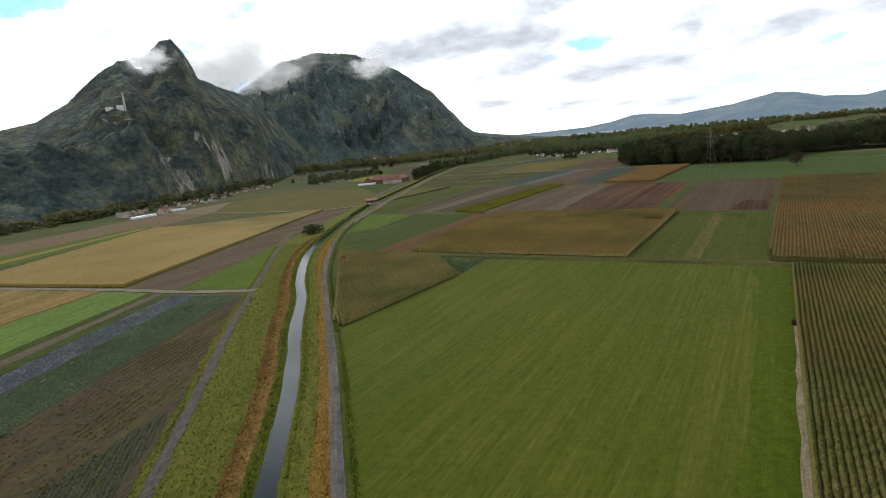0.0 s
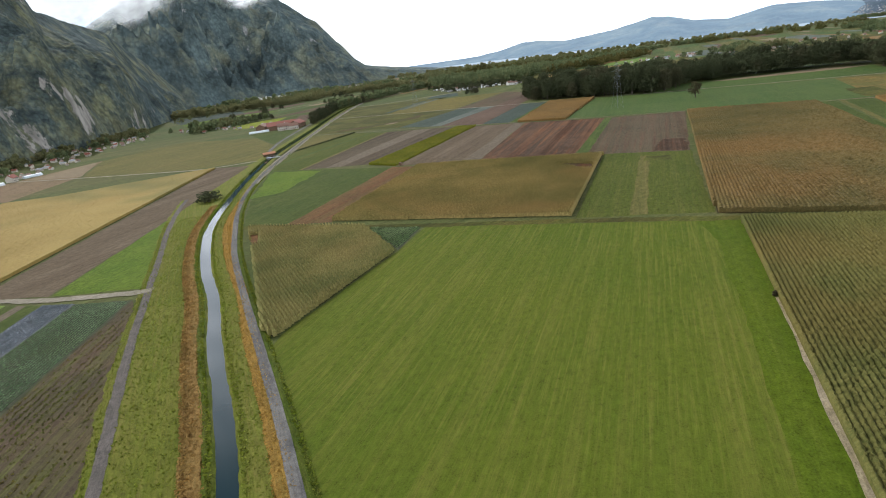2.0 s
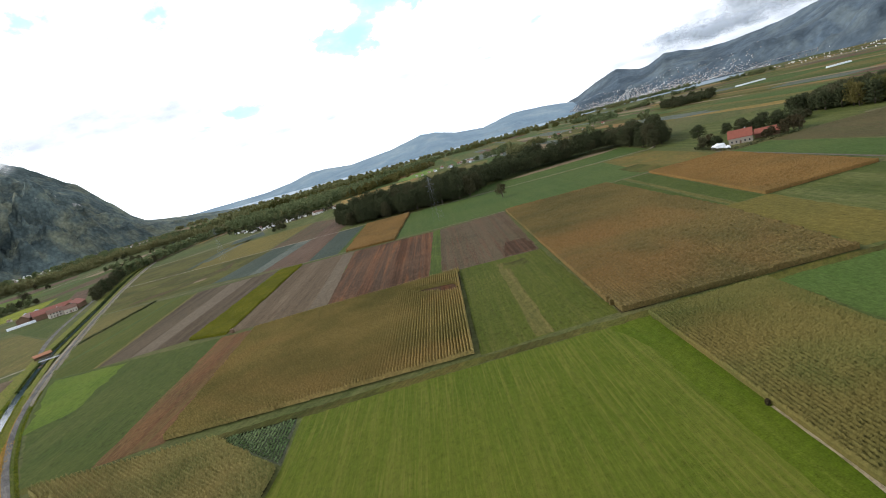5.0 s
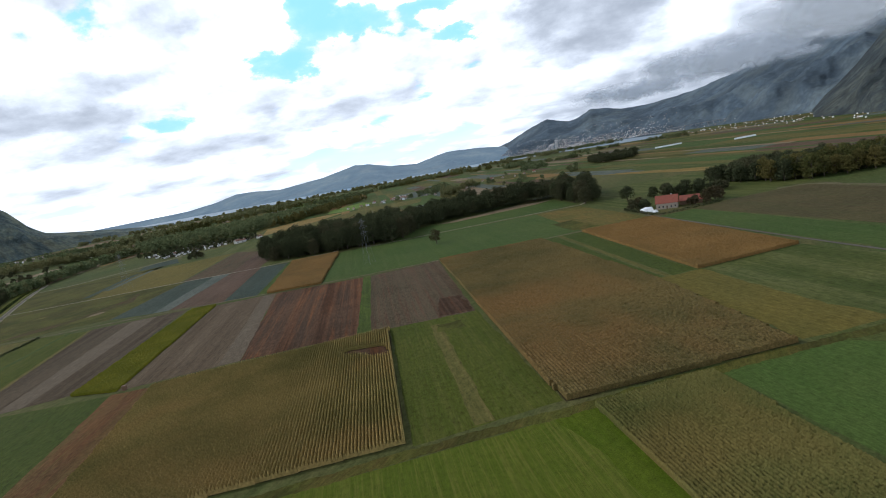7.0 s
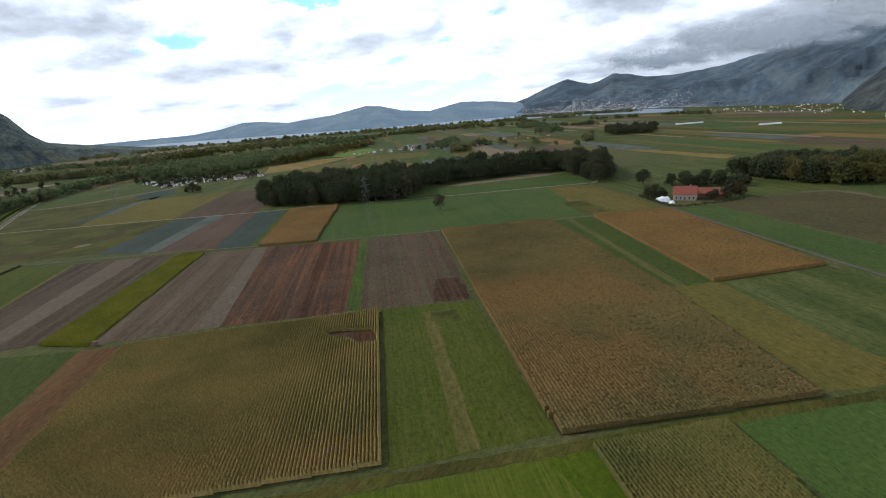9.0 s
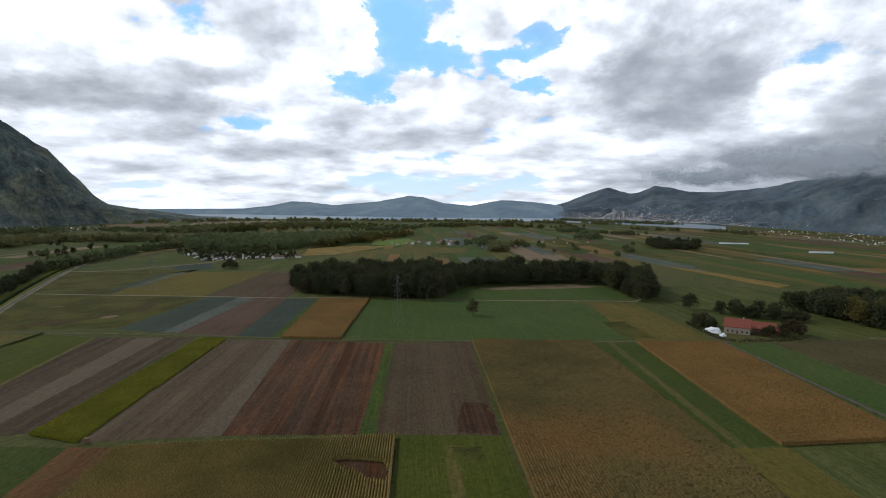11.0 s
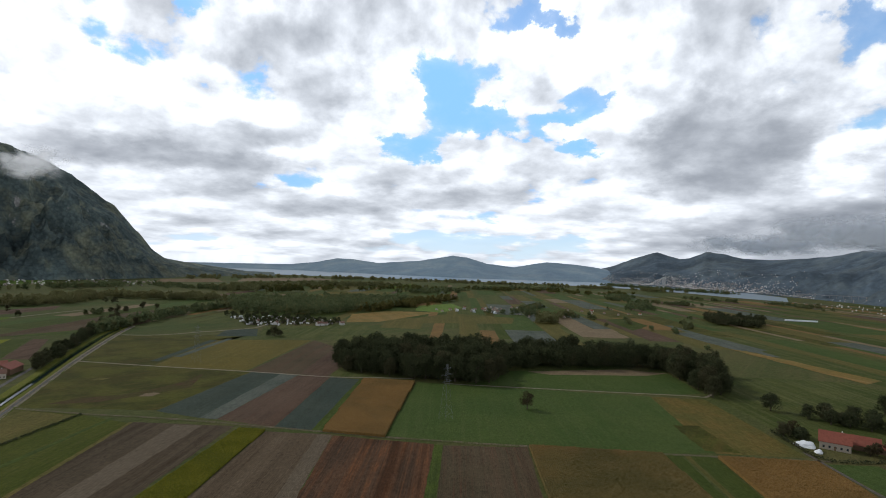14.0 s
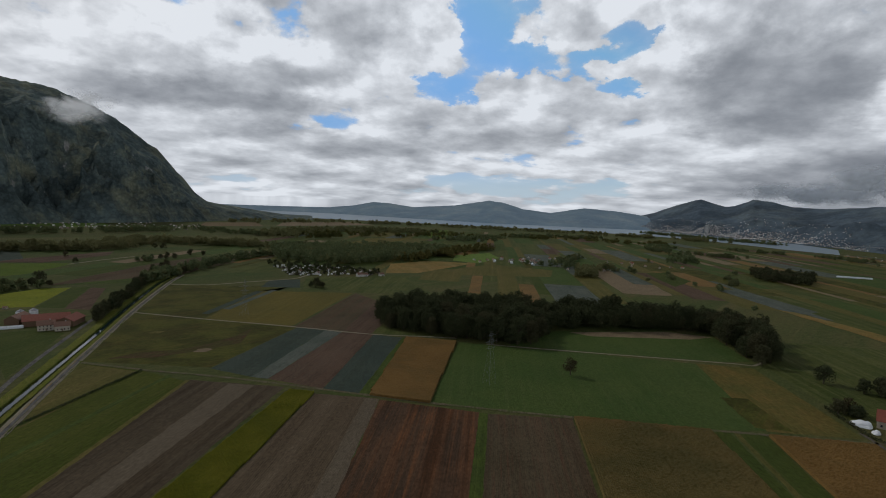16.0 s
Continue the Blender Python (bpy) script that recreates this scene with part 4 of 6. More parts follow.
tufts("weed_tufts", along_canal(CANAL, -6.4, -3.0, 30, 265, 16000, 51), 0.45, TUFT_RUST, "rust-coloured dry weeds on the canal bank", 0.16, 52)
tufts("straw_tufts", along_canal(CANAL, 5.3, 8.3, 30, 265, 12000, 53), 0.6, TUFT_GOLD, "golden dry straw beside the road", 0.13, 54)
tufts("grass_tufts", along_canal(CANAL, 1.9, 5.6, 30, 330, 14000, 55), 0.5, TUFT_GREEN, "rough grass on the canal bank", 0.15, 56)
tufts("grass_tufts", along_canal(CANAL, -3.2, -2.0, 30, 330, 7000, 57), 0.42, TUFT_GREEN, "rank grass at the water's edge", 0.18, 58)
tufts("grass_tufts", along_canal(CANAL, -16, -6, 30, 250, 9000, 59), 0.04, TUFT_GREEN, "rough grass between the canal and the track", 0.12, 60)
tufts("reeds", along_canal(CANAL, -2.7, -1.6, 340, 890, 7000, 71), 0.2, TUFT_DARK, "dark reeds on the canal's edge", 0.28, 72)
tufts("reeds", along_canal(CANAL, 1.6, 2.7, 340, 890, 7000, 73), 0.2, TUFT_DARK, "dark reeds on the canal's edge", 0.28, 74)
tufts("grass_tufts", along_canal(ROAD, 1.2, 2.6, 30, 330, 6000, 61), 0.2, TUFT_GREEN, "rank grass on the road verge", 0.15, 62)
tufts("grass_tufts", along_canal(PATH_WEST, -2.4, -1.0, 30, 250, 2500, 63), 0.08, TUFT_GREEN, "rank grass beside the farm track", 0.11, 64)


def beds(name, poly, way, spacing, step, each, size, mat, label, seed, base=0.06, thin=0.0):
    """Low plants in drilled rows: each plant is a few blades, with gaps where the row has thinned out."""
    r = np.random.default_rng(seed)
    w = np.array(way) / np.hypot(*way)
    side = np.array([w[1], -w[0]])
    p = np.array(poly)
    u, v = p @ side, p @ w
    U, V = np.meshgrid(np.arange(u.min(), u.max(), spacing), np.arange(v.min(), v.max(), step), indexing="ij")
    pts = (U[..., None] * side + V[..., None] * w).reshape(-1, 2)
    pts = pts[inside(poly, pts)]
    if thin:
        pts = pts[[noise.noise((x * 0.11, y * 0.05, seed)) * 0.9 + q > thin for (x, y), q in zip(pts, r.uniform(0, 1, len(pts)))]]
    pts = np.repeat(pts, each, 0)
    pts = pts + r.normal(0, 1, pts.shape) * (spacing * 0.13)
    return tufts(name, pts, base, mat, label, size, seed + 1)


beds("leeks", [(-96.7, 161.5), (-81, 157.5), (-86.3, 40), (-103, 40)], (0.045, 1), 0.8, 0.35, 3, 0.13, LEAVES_LEEK, "rows of blue-green leeks in dark soil", 31)
beds("cabbages", [(-106.5, 164.5), (-97.4, 162), (-103.8, 42), (-114.5, 42)], (0.05, 1), 0.75, 0.42, 3, 0.15, LEAVES_PALE, "rows of pale blue-grey cabbages", 32)
beds("weeds", [(-79.5, 155), (-76.5, 146), (-69.5, 120), (-60.8, 90), (-62, 60), (-70, 28), (-84, 30), (-86, 45)], (0.045, 1), 1.5, 0.3, 3, 0.12, LEAVES_WEEDS, "weedy green rows on red-brown beds", 33, 0.06, 0.55)
beds("seedlings", [(-58.8, 82), (-51.5, 56), (-45, 32), (-69, 30), (-65.5, 55)], (-0.26, 1), 1.2, 0.4, 2, 0.12, LEAVES_WEEDS, "low seedling rows in raised beds", 34, 0.07)
beds("cabbages", [(-20.0, 192.8), (-3.0, 184.6), (-10.4, 166.5)], DRILL, 0.9, 0.45, 4, 0.2, LEAVES_CABBAGE, "rows of green cabbages", 35, 0.07)


# ---- lake, mountains and far hills ----
def forest_rock(name, green, autumn, rock, rock_at=0.62, glow=None, cliffs=(), contrast=1.0, size=1.0):
    """Wooded mountainside: tree crowns in relief with shade painted between them, autumn colour in patches, bare rock
    where it is steep.
    """
    m, n = material(name)
    co = n.add("ShaderNodeTexCoord").outputs["Object"]
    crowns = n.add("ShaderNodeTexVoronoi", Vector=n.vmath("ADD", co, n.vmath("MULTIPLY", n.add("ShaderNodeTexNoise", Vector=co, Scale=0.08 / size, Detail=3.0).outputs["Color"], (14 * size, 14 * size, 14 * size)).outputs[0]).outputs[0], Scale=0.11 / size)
    stands = n.noise(co, 0.020 / size, 6.0, 0.68)
    broad = n.noise(co, 0.0042, 5.0, 0.6)
    mixed = n.math("ADD", n.math("MULTIPLY", stands, 0.55), n.math("MULTIPLY", broad, 0.5))
    colour = n.mix(n.ramp(mixed, 0.47, 0.66), green, autumn)
    pale = n.add("ShaderNodeSeparateXYZ", Vector=crowns.outputs["Color"]).outputs[0]
    # crowns darken towards their rims: shade in the gaps, put into the colour
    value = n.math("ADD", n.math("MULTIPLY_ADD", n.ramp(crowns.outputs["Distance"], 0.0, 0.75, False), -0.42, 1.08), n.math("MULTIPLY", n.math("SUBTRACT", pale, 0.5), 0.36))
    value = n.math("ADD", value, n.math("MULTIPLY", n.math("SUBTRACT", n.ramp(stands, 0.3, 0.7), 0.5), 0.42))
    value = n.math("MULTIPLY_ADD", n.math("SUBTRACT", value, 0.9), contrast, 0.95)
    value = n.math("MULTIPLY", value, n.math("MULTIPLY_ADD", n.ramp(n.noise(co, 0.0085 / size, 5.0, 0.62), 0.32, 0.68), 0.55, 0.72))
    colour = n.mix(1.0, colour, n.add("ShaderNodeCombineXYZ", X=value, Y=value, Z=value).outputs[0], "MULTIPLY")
    slope = n.add("ShaderNodeSeparateXYZ", Vector=n.add("ShaderNodeNewGeometry").outputs["Normal"]).outputs[2]
    strata = n.noise(n.add("ShaderNodeMapping", Vector=co, Scale=(1, 1, 0.6)).outputs[0], 0.022 / size, 8.0, 0.66)
    steep = n.math("SUBTRACT", n.math("ADD", n.math("SUBTRACT", 1.0, slope), n.math("MULTIPLY", n.math("SUBTRACT", strata, 0.5), 2.2)), rock_at)
    for at_point, reach in cliffs:
        bare = n.math("SUBTRACT", 1.0, n.ramp(n.vmath("DISTANCE", co, at_point).outputs["Value"], reach * 0.3, reach))
        steep = n.math("ADD", steep, n.math("MULTIPLY", bare, 0.43))
    stone = n.mix(n.ramp(n.noise(n.add("ShaderNodeMapping", Vector=co, Scale=(1, 1, 0.35)).outputs[0], 0.07, 7.0, 0.72), 0.35, 0.65), rock, tuple(0.5 * c for c in rock))
    colour = n.mix(n.ramp(steep, 0.0, 0.14), colour, stone)
    relief = n.math("ADD", n.math("MULTIPLY", crowns.outputs["Distance"], -0.7), n.math("MULTIPLY", stands, 0.6))
    shader = finish(n, colour, 0.95, relief, 0.45 * contrast, 5.0, specular=0.05)
    # haze in front of far slopes, put into the emission
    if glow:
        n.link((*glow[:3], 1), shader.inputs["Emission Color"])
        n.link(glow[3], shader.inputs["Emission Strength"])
    return m


HUB = (0.0, 60.0)


def crag_point(az, r, z):
    return (HUB[0] - r * math.sin(radians(az)), HUB[1] + r * math.cos(radians(az)), z)


# crag and west mountain: woods paled and blued, haze put into the base colour
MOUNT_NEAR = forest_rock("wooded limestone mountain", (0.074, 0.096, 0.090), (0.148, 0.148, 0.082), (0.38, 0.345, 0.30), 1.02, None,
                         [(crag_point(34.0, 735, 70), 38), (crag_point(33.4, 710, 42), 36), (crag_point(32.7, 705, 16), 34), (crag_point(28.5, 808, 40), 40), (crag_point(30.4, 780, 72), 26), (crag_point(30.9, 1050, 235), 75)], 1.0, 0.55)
MOUNT_WEST = forest_rock("wooded mountain behind the village, paled by haze", (0.098, 0.128, 0.124), (0.170, 0.178, 0.125), (0.36, 0.35, 0.33), 1.04, None,
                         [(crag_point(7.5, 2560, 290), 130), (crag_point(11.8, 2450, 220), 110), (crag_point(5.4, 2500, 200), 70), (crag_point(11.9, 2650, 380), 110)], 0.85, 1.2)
# the blue emission imitates haze over the lake; the hills give no light
HILL_FAR = forest_rock("distant hills with haze glow", (0.06, 0.085, 0.08), (0.10, 0.11, 0.085), (0.22, 0.22, 0.2), 1.3, (0.25, 0.34, 0.45, 0.50), (), 0.5, 2.0)
MOUNT_EAST = forest_rock("dark wooded flank", (0.046, 0.056, 0.058), (0.070, 0.076, 0.064), (0.36, 0.31, 0.26), 1.05, None, [(crag_point(-73.3, 1560, 120), 130)], 0.7)
# bluer and flatter than real woods: distance haze put into the base colour
MOUNT_RIGHT = forest_rock("wooded mountain above the lake, haze in its colour", (0.085, 0.112, 0.138), (0.105, 0.128, 0.138), (0.20, 0.20, 0.20), 1.15, None, (), 0.45, 1.8)


def at_curve(az, table):
    a, v = np.array([t[0] for t in table], float), np.array([t[1] for t in table], float)
    order = np.argsort(a)
    return np.interp(az, a[order], v[order])


def massif(name, az0, az1, foot, crest, far, height, mat, label, d_az=0.2, rows=110, bend=1.5, rough=0.13, scale=420.0, seed=0.0, gully=0.16, summit=0.25, front=0.0, crag=0.012, spurs=0.05):
    """A mountain seen from the plain: foot, crest and height run along the horizon; slopes carry ribs and gullies."""
    az = np.arange(az0, az1 + 1e-6, d_az)
    f, c, h = at_curve(az, foot), at_curve(az, crest), at_curve(az, height)
    verts = []
    for i, a in enumerate(az):
        s, co = -math.sin(radians(a)), math.cos(radians(a))
        for k in range(rows):
            u = k / (rows - 1) * 1.35
            r = f[i] + (c[i] - f[i]) * u if u <= 1 else c[i] + (far - c[i]) * (u - 1) / 0.35
            x, y = HUB[0] + r * s, HUB[1] + r * co
            rise = front * (1 - math.exp(-u / 0.11)) + (1 - front) * u ** bend if u <= 1 else 1 - 0.9 * (u - 1) / 0.35
            p = Vector((x / scale, y / scale, seed))
            rib = noise.ridged_multi_fractal(p * 1.3, 0.9, 2.1, 5, 1.0, 2.0) - 1.0
            lump = noise.fractal(p * 0.9, 0.8, 2.0, 6)
            spur = noise.ridged_multi_fractal(p * 4.2, 0.8, 2.2, 4, 1.0, 2.0) - 1.0
            belt = min(1.0, 5 * u) * 1.6 * (1 - u) ** 1.7 if u <= 1 else 0.0
            fine = noise.fractal(p * 9, 0.7, 2.0, 4) * crag
            z = h[i] * (rise + belt * (gully * rib + spurs * spur + rough * lump) + (fine if u > 0.05 else 0)) + (summit * 0.04 * h[i] * lump if u > 0.6 else 0)
            verts.append((x, y, max(z, -2.0 + 2.0 * min(1, u * 20))))
    n = len(az)
    faces = [(i * rows + k, (i + 1) * rows + k, (i + 1) * rows + k + 1, i * rows + k + 1) for i in range(n - 1) for k in range(rows - 1)]
    return mesh_object(name, verts, [f[::-1] for f in faces], mat, label, "mountain", "structure", smooth=True)


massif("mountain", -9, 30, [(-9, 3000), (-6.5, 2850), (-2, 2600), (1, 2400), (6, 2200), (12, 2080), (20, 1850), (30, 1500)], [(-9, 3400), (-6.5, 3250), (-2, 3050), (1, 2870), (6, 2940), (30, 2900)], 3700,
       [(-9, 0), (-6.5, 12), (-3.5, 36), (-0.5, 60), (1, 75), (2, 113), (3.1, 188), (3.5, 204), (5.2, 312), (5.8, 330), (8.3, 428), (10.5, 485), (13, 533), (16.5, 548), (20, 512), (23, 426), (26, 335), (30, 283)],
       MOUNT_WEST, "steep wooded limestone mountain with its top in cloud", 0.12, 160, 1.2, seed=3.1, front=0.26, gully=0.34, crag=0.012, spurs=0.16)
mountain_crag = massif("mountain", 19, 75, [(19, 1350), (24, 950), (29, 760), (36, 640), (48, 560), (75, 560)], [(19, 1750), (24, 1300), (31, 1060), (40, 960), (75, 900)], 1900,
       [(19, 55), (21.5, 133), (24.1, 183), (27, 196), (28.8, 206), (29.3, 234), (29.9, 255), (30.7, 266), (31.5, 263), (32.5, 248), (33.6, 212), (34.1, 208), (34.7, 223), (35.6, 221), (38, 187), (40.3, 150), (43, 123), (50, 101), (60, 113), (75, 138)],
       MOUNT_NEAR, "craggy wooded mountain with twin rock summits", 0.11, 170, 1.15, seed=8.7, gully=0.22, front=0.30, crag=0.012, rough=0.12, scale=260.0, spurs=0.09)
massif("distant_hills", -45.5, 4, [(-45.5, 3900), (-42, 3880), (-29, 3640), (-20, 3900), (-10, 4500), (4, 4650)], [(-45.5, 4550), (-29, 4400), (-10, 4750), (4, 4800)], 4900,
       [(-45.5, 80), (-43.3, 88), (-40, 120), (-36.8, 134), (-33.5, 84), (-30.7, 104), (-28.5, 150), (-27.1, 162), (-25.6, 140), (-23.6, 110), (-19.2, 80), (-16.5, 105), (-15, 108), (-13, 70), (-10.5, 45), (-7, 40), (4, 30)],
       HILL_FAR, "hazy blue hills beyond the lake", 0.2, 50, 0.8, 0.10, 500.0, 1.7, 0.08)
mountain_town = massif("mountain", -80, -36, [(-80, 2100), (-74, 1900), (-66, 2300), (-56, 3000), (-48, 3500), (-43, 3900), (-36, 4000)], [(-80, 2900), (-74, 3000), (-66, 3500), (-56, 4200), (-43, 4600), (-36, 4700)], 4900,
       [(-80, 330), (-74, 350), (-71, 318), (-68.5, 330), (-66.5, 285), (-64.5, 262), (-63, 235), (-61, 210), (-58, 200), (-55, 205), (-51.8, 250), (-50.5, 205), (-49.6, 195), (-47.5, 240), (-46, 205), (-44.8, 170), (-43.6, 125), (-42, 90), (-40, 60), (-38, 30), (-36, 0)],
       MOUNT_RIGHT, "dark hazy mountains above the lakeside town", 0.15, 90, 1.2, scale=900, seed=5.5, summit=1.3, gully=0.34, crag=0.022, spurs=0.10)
massif("mountain", -110, -70, [(-110, 1150), (-80, 1250), (-74, 1400), (-70, 1650)], [(-110, 2200), (-80, 2200), (-70, 2000)], 3000,
       [(-110, 520), (-90, 450), (-82, 370), (-78, 290), (-75.5, 215), (-73.3, 120), (-72, 75), (-71, 45), (-70, 4)],
       MOUNT_EAST, "dark wooded mountain flank with a pale scree", 0.15, 90, 1.1, seed=2.2, gully=0.34, front=0.2)


def build_lake():
    az = np.arange(-58, -1.9, 1.0)
    near = at_curve(az, [(-58, 2300), (-54, 2420), (-48, 2750), (-44, 2900), (-36, 3050), (-23, 3050), (-12, 3150), (-7, 3250), (-4, 3700), (-2, 4300)])
    far = at_curve(az, [(-58, 2700), (-50, 3700), (-45, 4100), (-30, 3900), (-20, 4100), (-12, 4720), (-2, 4850)])
    verts = [(-r * math.sin(radians(a)), 60 + r * math.cos(radians(a)), 0.4) for a, n, f in zip(az, near, far) for r in (n, f)]
    faces = [(2 * i + 2, 2 * i, 2 * i + 1, 2 * i + 3) for i in range(len(az) - 1)]
    mesh_object("lake", verts, faces, LAKE, "broad pale blue-grey lake", "lake", "structure")


build_lake()


# ---- trees and woods ----
def leaf_material(name, dark, light, third, thin=0.25):
    """Foliage that lets a share of the light through."""
    m, n = material(name)
    geo = n.add("ShaderNodeNewGeometry")
    co = n.add("ShaderNodeTexCoord").outputs["Object"]
    tone = n.add("ShaderNodeObjectInfo").outputs["Random"]
    pick = n.math("ADD", n.math("MULTIPLY", geo.outputs["Random Per Island"], 0.45), n.math("MULTIPLY", n.noise(co, 0.12, 4.0, 0.6), 0.6))
    colour = n.mix(n.ramp(pick, 0.25, 0.8), dark, light)
    colour = n.mix(n.math("MULTIPLY", n.ramp(tone, 0.45, 1.0), 0.5), colour, third)
    colour = n.mix(n.math("MULTIPLY", n.ramp(n.noise(co, 0.035, 3.0, 0.6), 0.5, 0.68), 0.5), colour, third)
    face = n.add("ShaderNodeBsdfDiffuse", Color=colour)
    behind = n.add("ShaderNodeBsdfTranslucent", Color=colour)
    both = n.add("ShaderNodeMixShader", Fac=thin)
    n.link(face.outputs[0], both.inputs[1])
    n.link(behind.outputs[0], both.inputs[2])
    n.add("ShaderNodeOutputMaterial", Surface=both.outputs[0])
    return m


LEAF = leaf_material("dark broadleaf foliage", (0.046, 0.055, 0.028), (0.078, 0.086, 0.042), (0.098, 0.082, 0.046), 0.3)
LEAF_AUTUMN = leaf_material("yellowing poplar foliage", (0.070, 0.082, 0.028), (0.135, 0.125, 0.042), (0.18, 0.135, 0.045), 0.4)
# paler than the near leaves: haze over distance put into the leaf colour
LEAF_FAR = leaf_material("mixed green woodland, paled for haze", (0.100, 0.130, 0.062), (0.165, 0.188, 0.086), (0.22, 0.185, 0.08), 0.4)
LEAF_BROWN = leaf_material("thin brown autumn foliage", (0.045, 0.038, 0.020), (0.085, 0.070, 0.038), (0.09, 0.07, 0.04))
BARK = field_material("grey-brown bark", (0.10, 0.08, 0.06), (0.14, 0.115, 0.09), None, 0.8, 6.0)


def crown_leaves(r, height, radius, base, quads, size, clumps, taper=0.12):
    """Leaves on the shells of many clumps that fill an uneven crown; returns quads as verts."""
    t = r.random(clumps)
    zc = base + (height - base) * (0.14 + 0.68 * t)
    belly = np.sqrt(np.clip(1 - ((t - 0.35) / 0.72) ** 2, 0.02, 1)) * (1 - taper * t)
    spread = radius * belly * np.sqrt(r.random(clumps)) * 0.82
    a = r.uniform(0, 2 * np.pi, clumps)
    centre = np.stack([np.cos(a) * spread, np.sin(a) * spread, zc], 1)
    rad = radius * r.uniform(0.22, 0.42, clumps)
    which = r.integers(0, clumps, quads)
    d = r.normal(0, 1, (quads, 3))
    d /= np.linalg.norm(d, axis=1)[:, None]
    p = centre[which] + d * (rad[which] * r.uniform(0.75, 1.05, quads))[:, None] * (1, 1, 0.8)
    u = np.cross(d, r.normal(0, 1, (quads, 3)))
    u /= np.linalg.norm(u, axis=1)[:, None] + 1e-9
    v = np.cross(d, u) + 0.35 * d * r.normal(0, 1, (quads, 1))
    s = size * r.uniform(0.6, 1.4, (quads, 1))
    return np.stack([p - u * s - v * s * 0.6, p + u * s - v * s * 0.5, p + u * s * 0.8 + v * s * 0.7, p - u * s * 0.7 + v * s * 0.6], 1)


def limb(bm, a, b, ra, rb, seg=6):
    a, b = Vector(a), Vector(b)
    q = (b - a).to_track_quat("Z", "Y")
    rings = []
    for c, rad in ((a, ra), (b, rb)):
        rings.append([bm.verts.new(c + q @ Vector((rad * math.cos(2 * math.pi * i / seg), rad * math.sin(2 * math.pi * i / seg), 0))) for i in range(seg)])
    for i in range(seg):
        bm.faces.new((rings[0][i], rings[0][(i + 1) % seg], rings[1][(i + 1) % seg], rings[1][i]))


def part(name, bm, mat, parent, label=""):
    me = bpy.data.meshes.new(name)
    bm.to_mesh(me)
    bm.free()
    me.materials.append(mat)
    ob = new(name, me)
    ob.parent = parent
    return tagged(ob, label)


def mesh_part(name, verts, faces, mat, parent, label=""):
    ob = mesh_object(name, verts, faces, mat, label)
    ob.parent = parent
    return ob


def tree(height, radius, mat, label, seed, quads=520, size=0.62, clumps=46, base=0.16, group="", category="tree", name="tree"):
    r = np.random.default_rng(seed)
    root = tagged(new(name), label, category, group)
    bm = bmesh.new()
    top = height * 0.62
    limb(bm, (0, 0, -0.3), (0, 0, height * 0.3), radius * 0.075, radius * 0.055, 8)
    limb(bm, (0, 0, height * 0.3), (r.normal(0, 0.3), r.normal(0, 0.3), top), radius * 0.055, radius * 0.02, 7)
    for i in range(7):
        a, z = r.uniform(0, 6.28), height * r.uniform(0.22, 0.5)
        reach = radius * r.uniform(0.45, 0.75)
        limb(bm, (0, 0, z), (math.cos(a) * reach, math.sin(a) * reach, z + height * r.uniform(0.12, 0.28)), radius * 0.03, radius * 0.01, 5)
    part("trunk", bm, BARK, root)
    q = crown_leaves(r, height, radius, height * base, quads, size, clumps).reshape(-1, 3)
    mesh_part("crown", q, np.arange(len(q)).reshape(-1, 4), mat, root)
    return root


def scatter(poly, spacing, r):
    p = np.array(poly)
    xs, ys = np.arange(p[:, 0].min(), p[:, 0].max(), spacing), np.arange(p[:, 1].min(), p[:, 1].max(), spacing)
    g = np.stack(np.meshgrid(xs, ys), -1).reshape(-1, 2)
    g = g + r.uniform(-0.42, 0.42, g.shape) * spacing
    return g[inside(poly, g)]


def place(protos, spots, r, lo=0.8, hi=1.15):
    """Trees at the given spots: the prototypes stand at the first ones, copies at the others."""
    for i, (x, y) in enumerate(spots):
        s = r.uniform(lo, hi)
        m = pose(x, y, 0, 0, 0, r.uniform(0, 360)) @ Matrix.Diagonal((s, s, s * r.uniform(0.9, 1.1), 1))
        proto = protos[i % len(protos)]
        if i < len(protos):
            proto.matrix_basis = m
        else:
            copy_thing(proto, m)


def woods(name, spots, mat, label, height, radius, seed, quads=170, size=1.0, clumps=18):
    """A far wood as one mesh of many leafy crowns."""
    r = np.random.default_rng(seed)
    kinds = [crown_leaves(r, 1.0 * height, radius, height * 0.05, quads, size, clumps) for _ in range(8)]
    out = []
    for x, y in spots:
        k, s, a = kinds[r.integers(8)], r.uniform(0.7, 1.2), r.uniform(0, 6.28)
        c, d = math.cos(a) * s, math.sin(a) * s
        q = k.copy()
        q[..., 0], q[..., 1] = k[..., 0] * c - k[..., 1] * d + x, k[..., 0] * d + k[..., 1] * c + y
        q[..., 2] *= s * r.uniform(0.85, 1.15)
        out.append(q)
    v = np.concatenate(out).reshape(-1, 3)
    return mesh_object(name, v, np.arange(len(v)).reshape(-1, 4), mat, label, "wood", "stuff")


FOREST = [(137, 576), (163, 541), (190, 513), (237, 480), (256, 500), (273, 517), (299, 524), (393, 505), (425, 478), (405, 440), (386, 408), (378, 388), (388, 384), (420, 410), (468, 458),
          (462, 500), (430, 545), (330, 590), (250, 620), (182, 640), (150, 610)]
tr = np.random.default_rng(21)
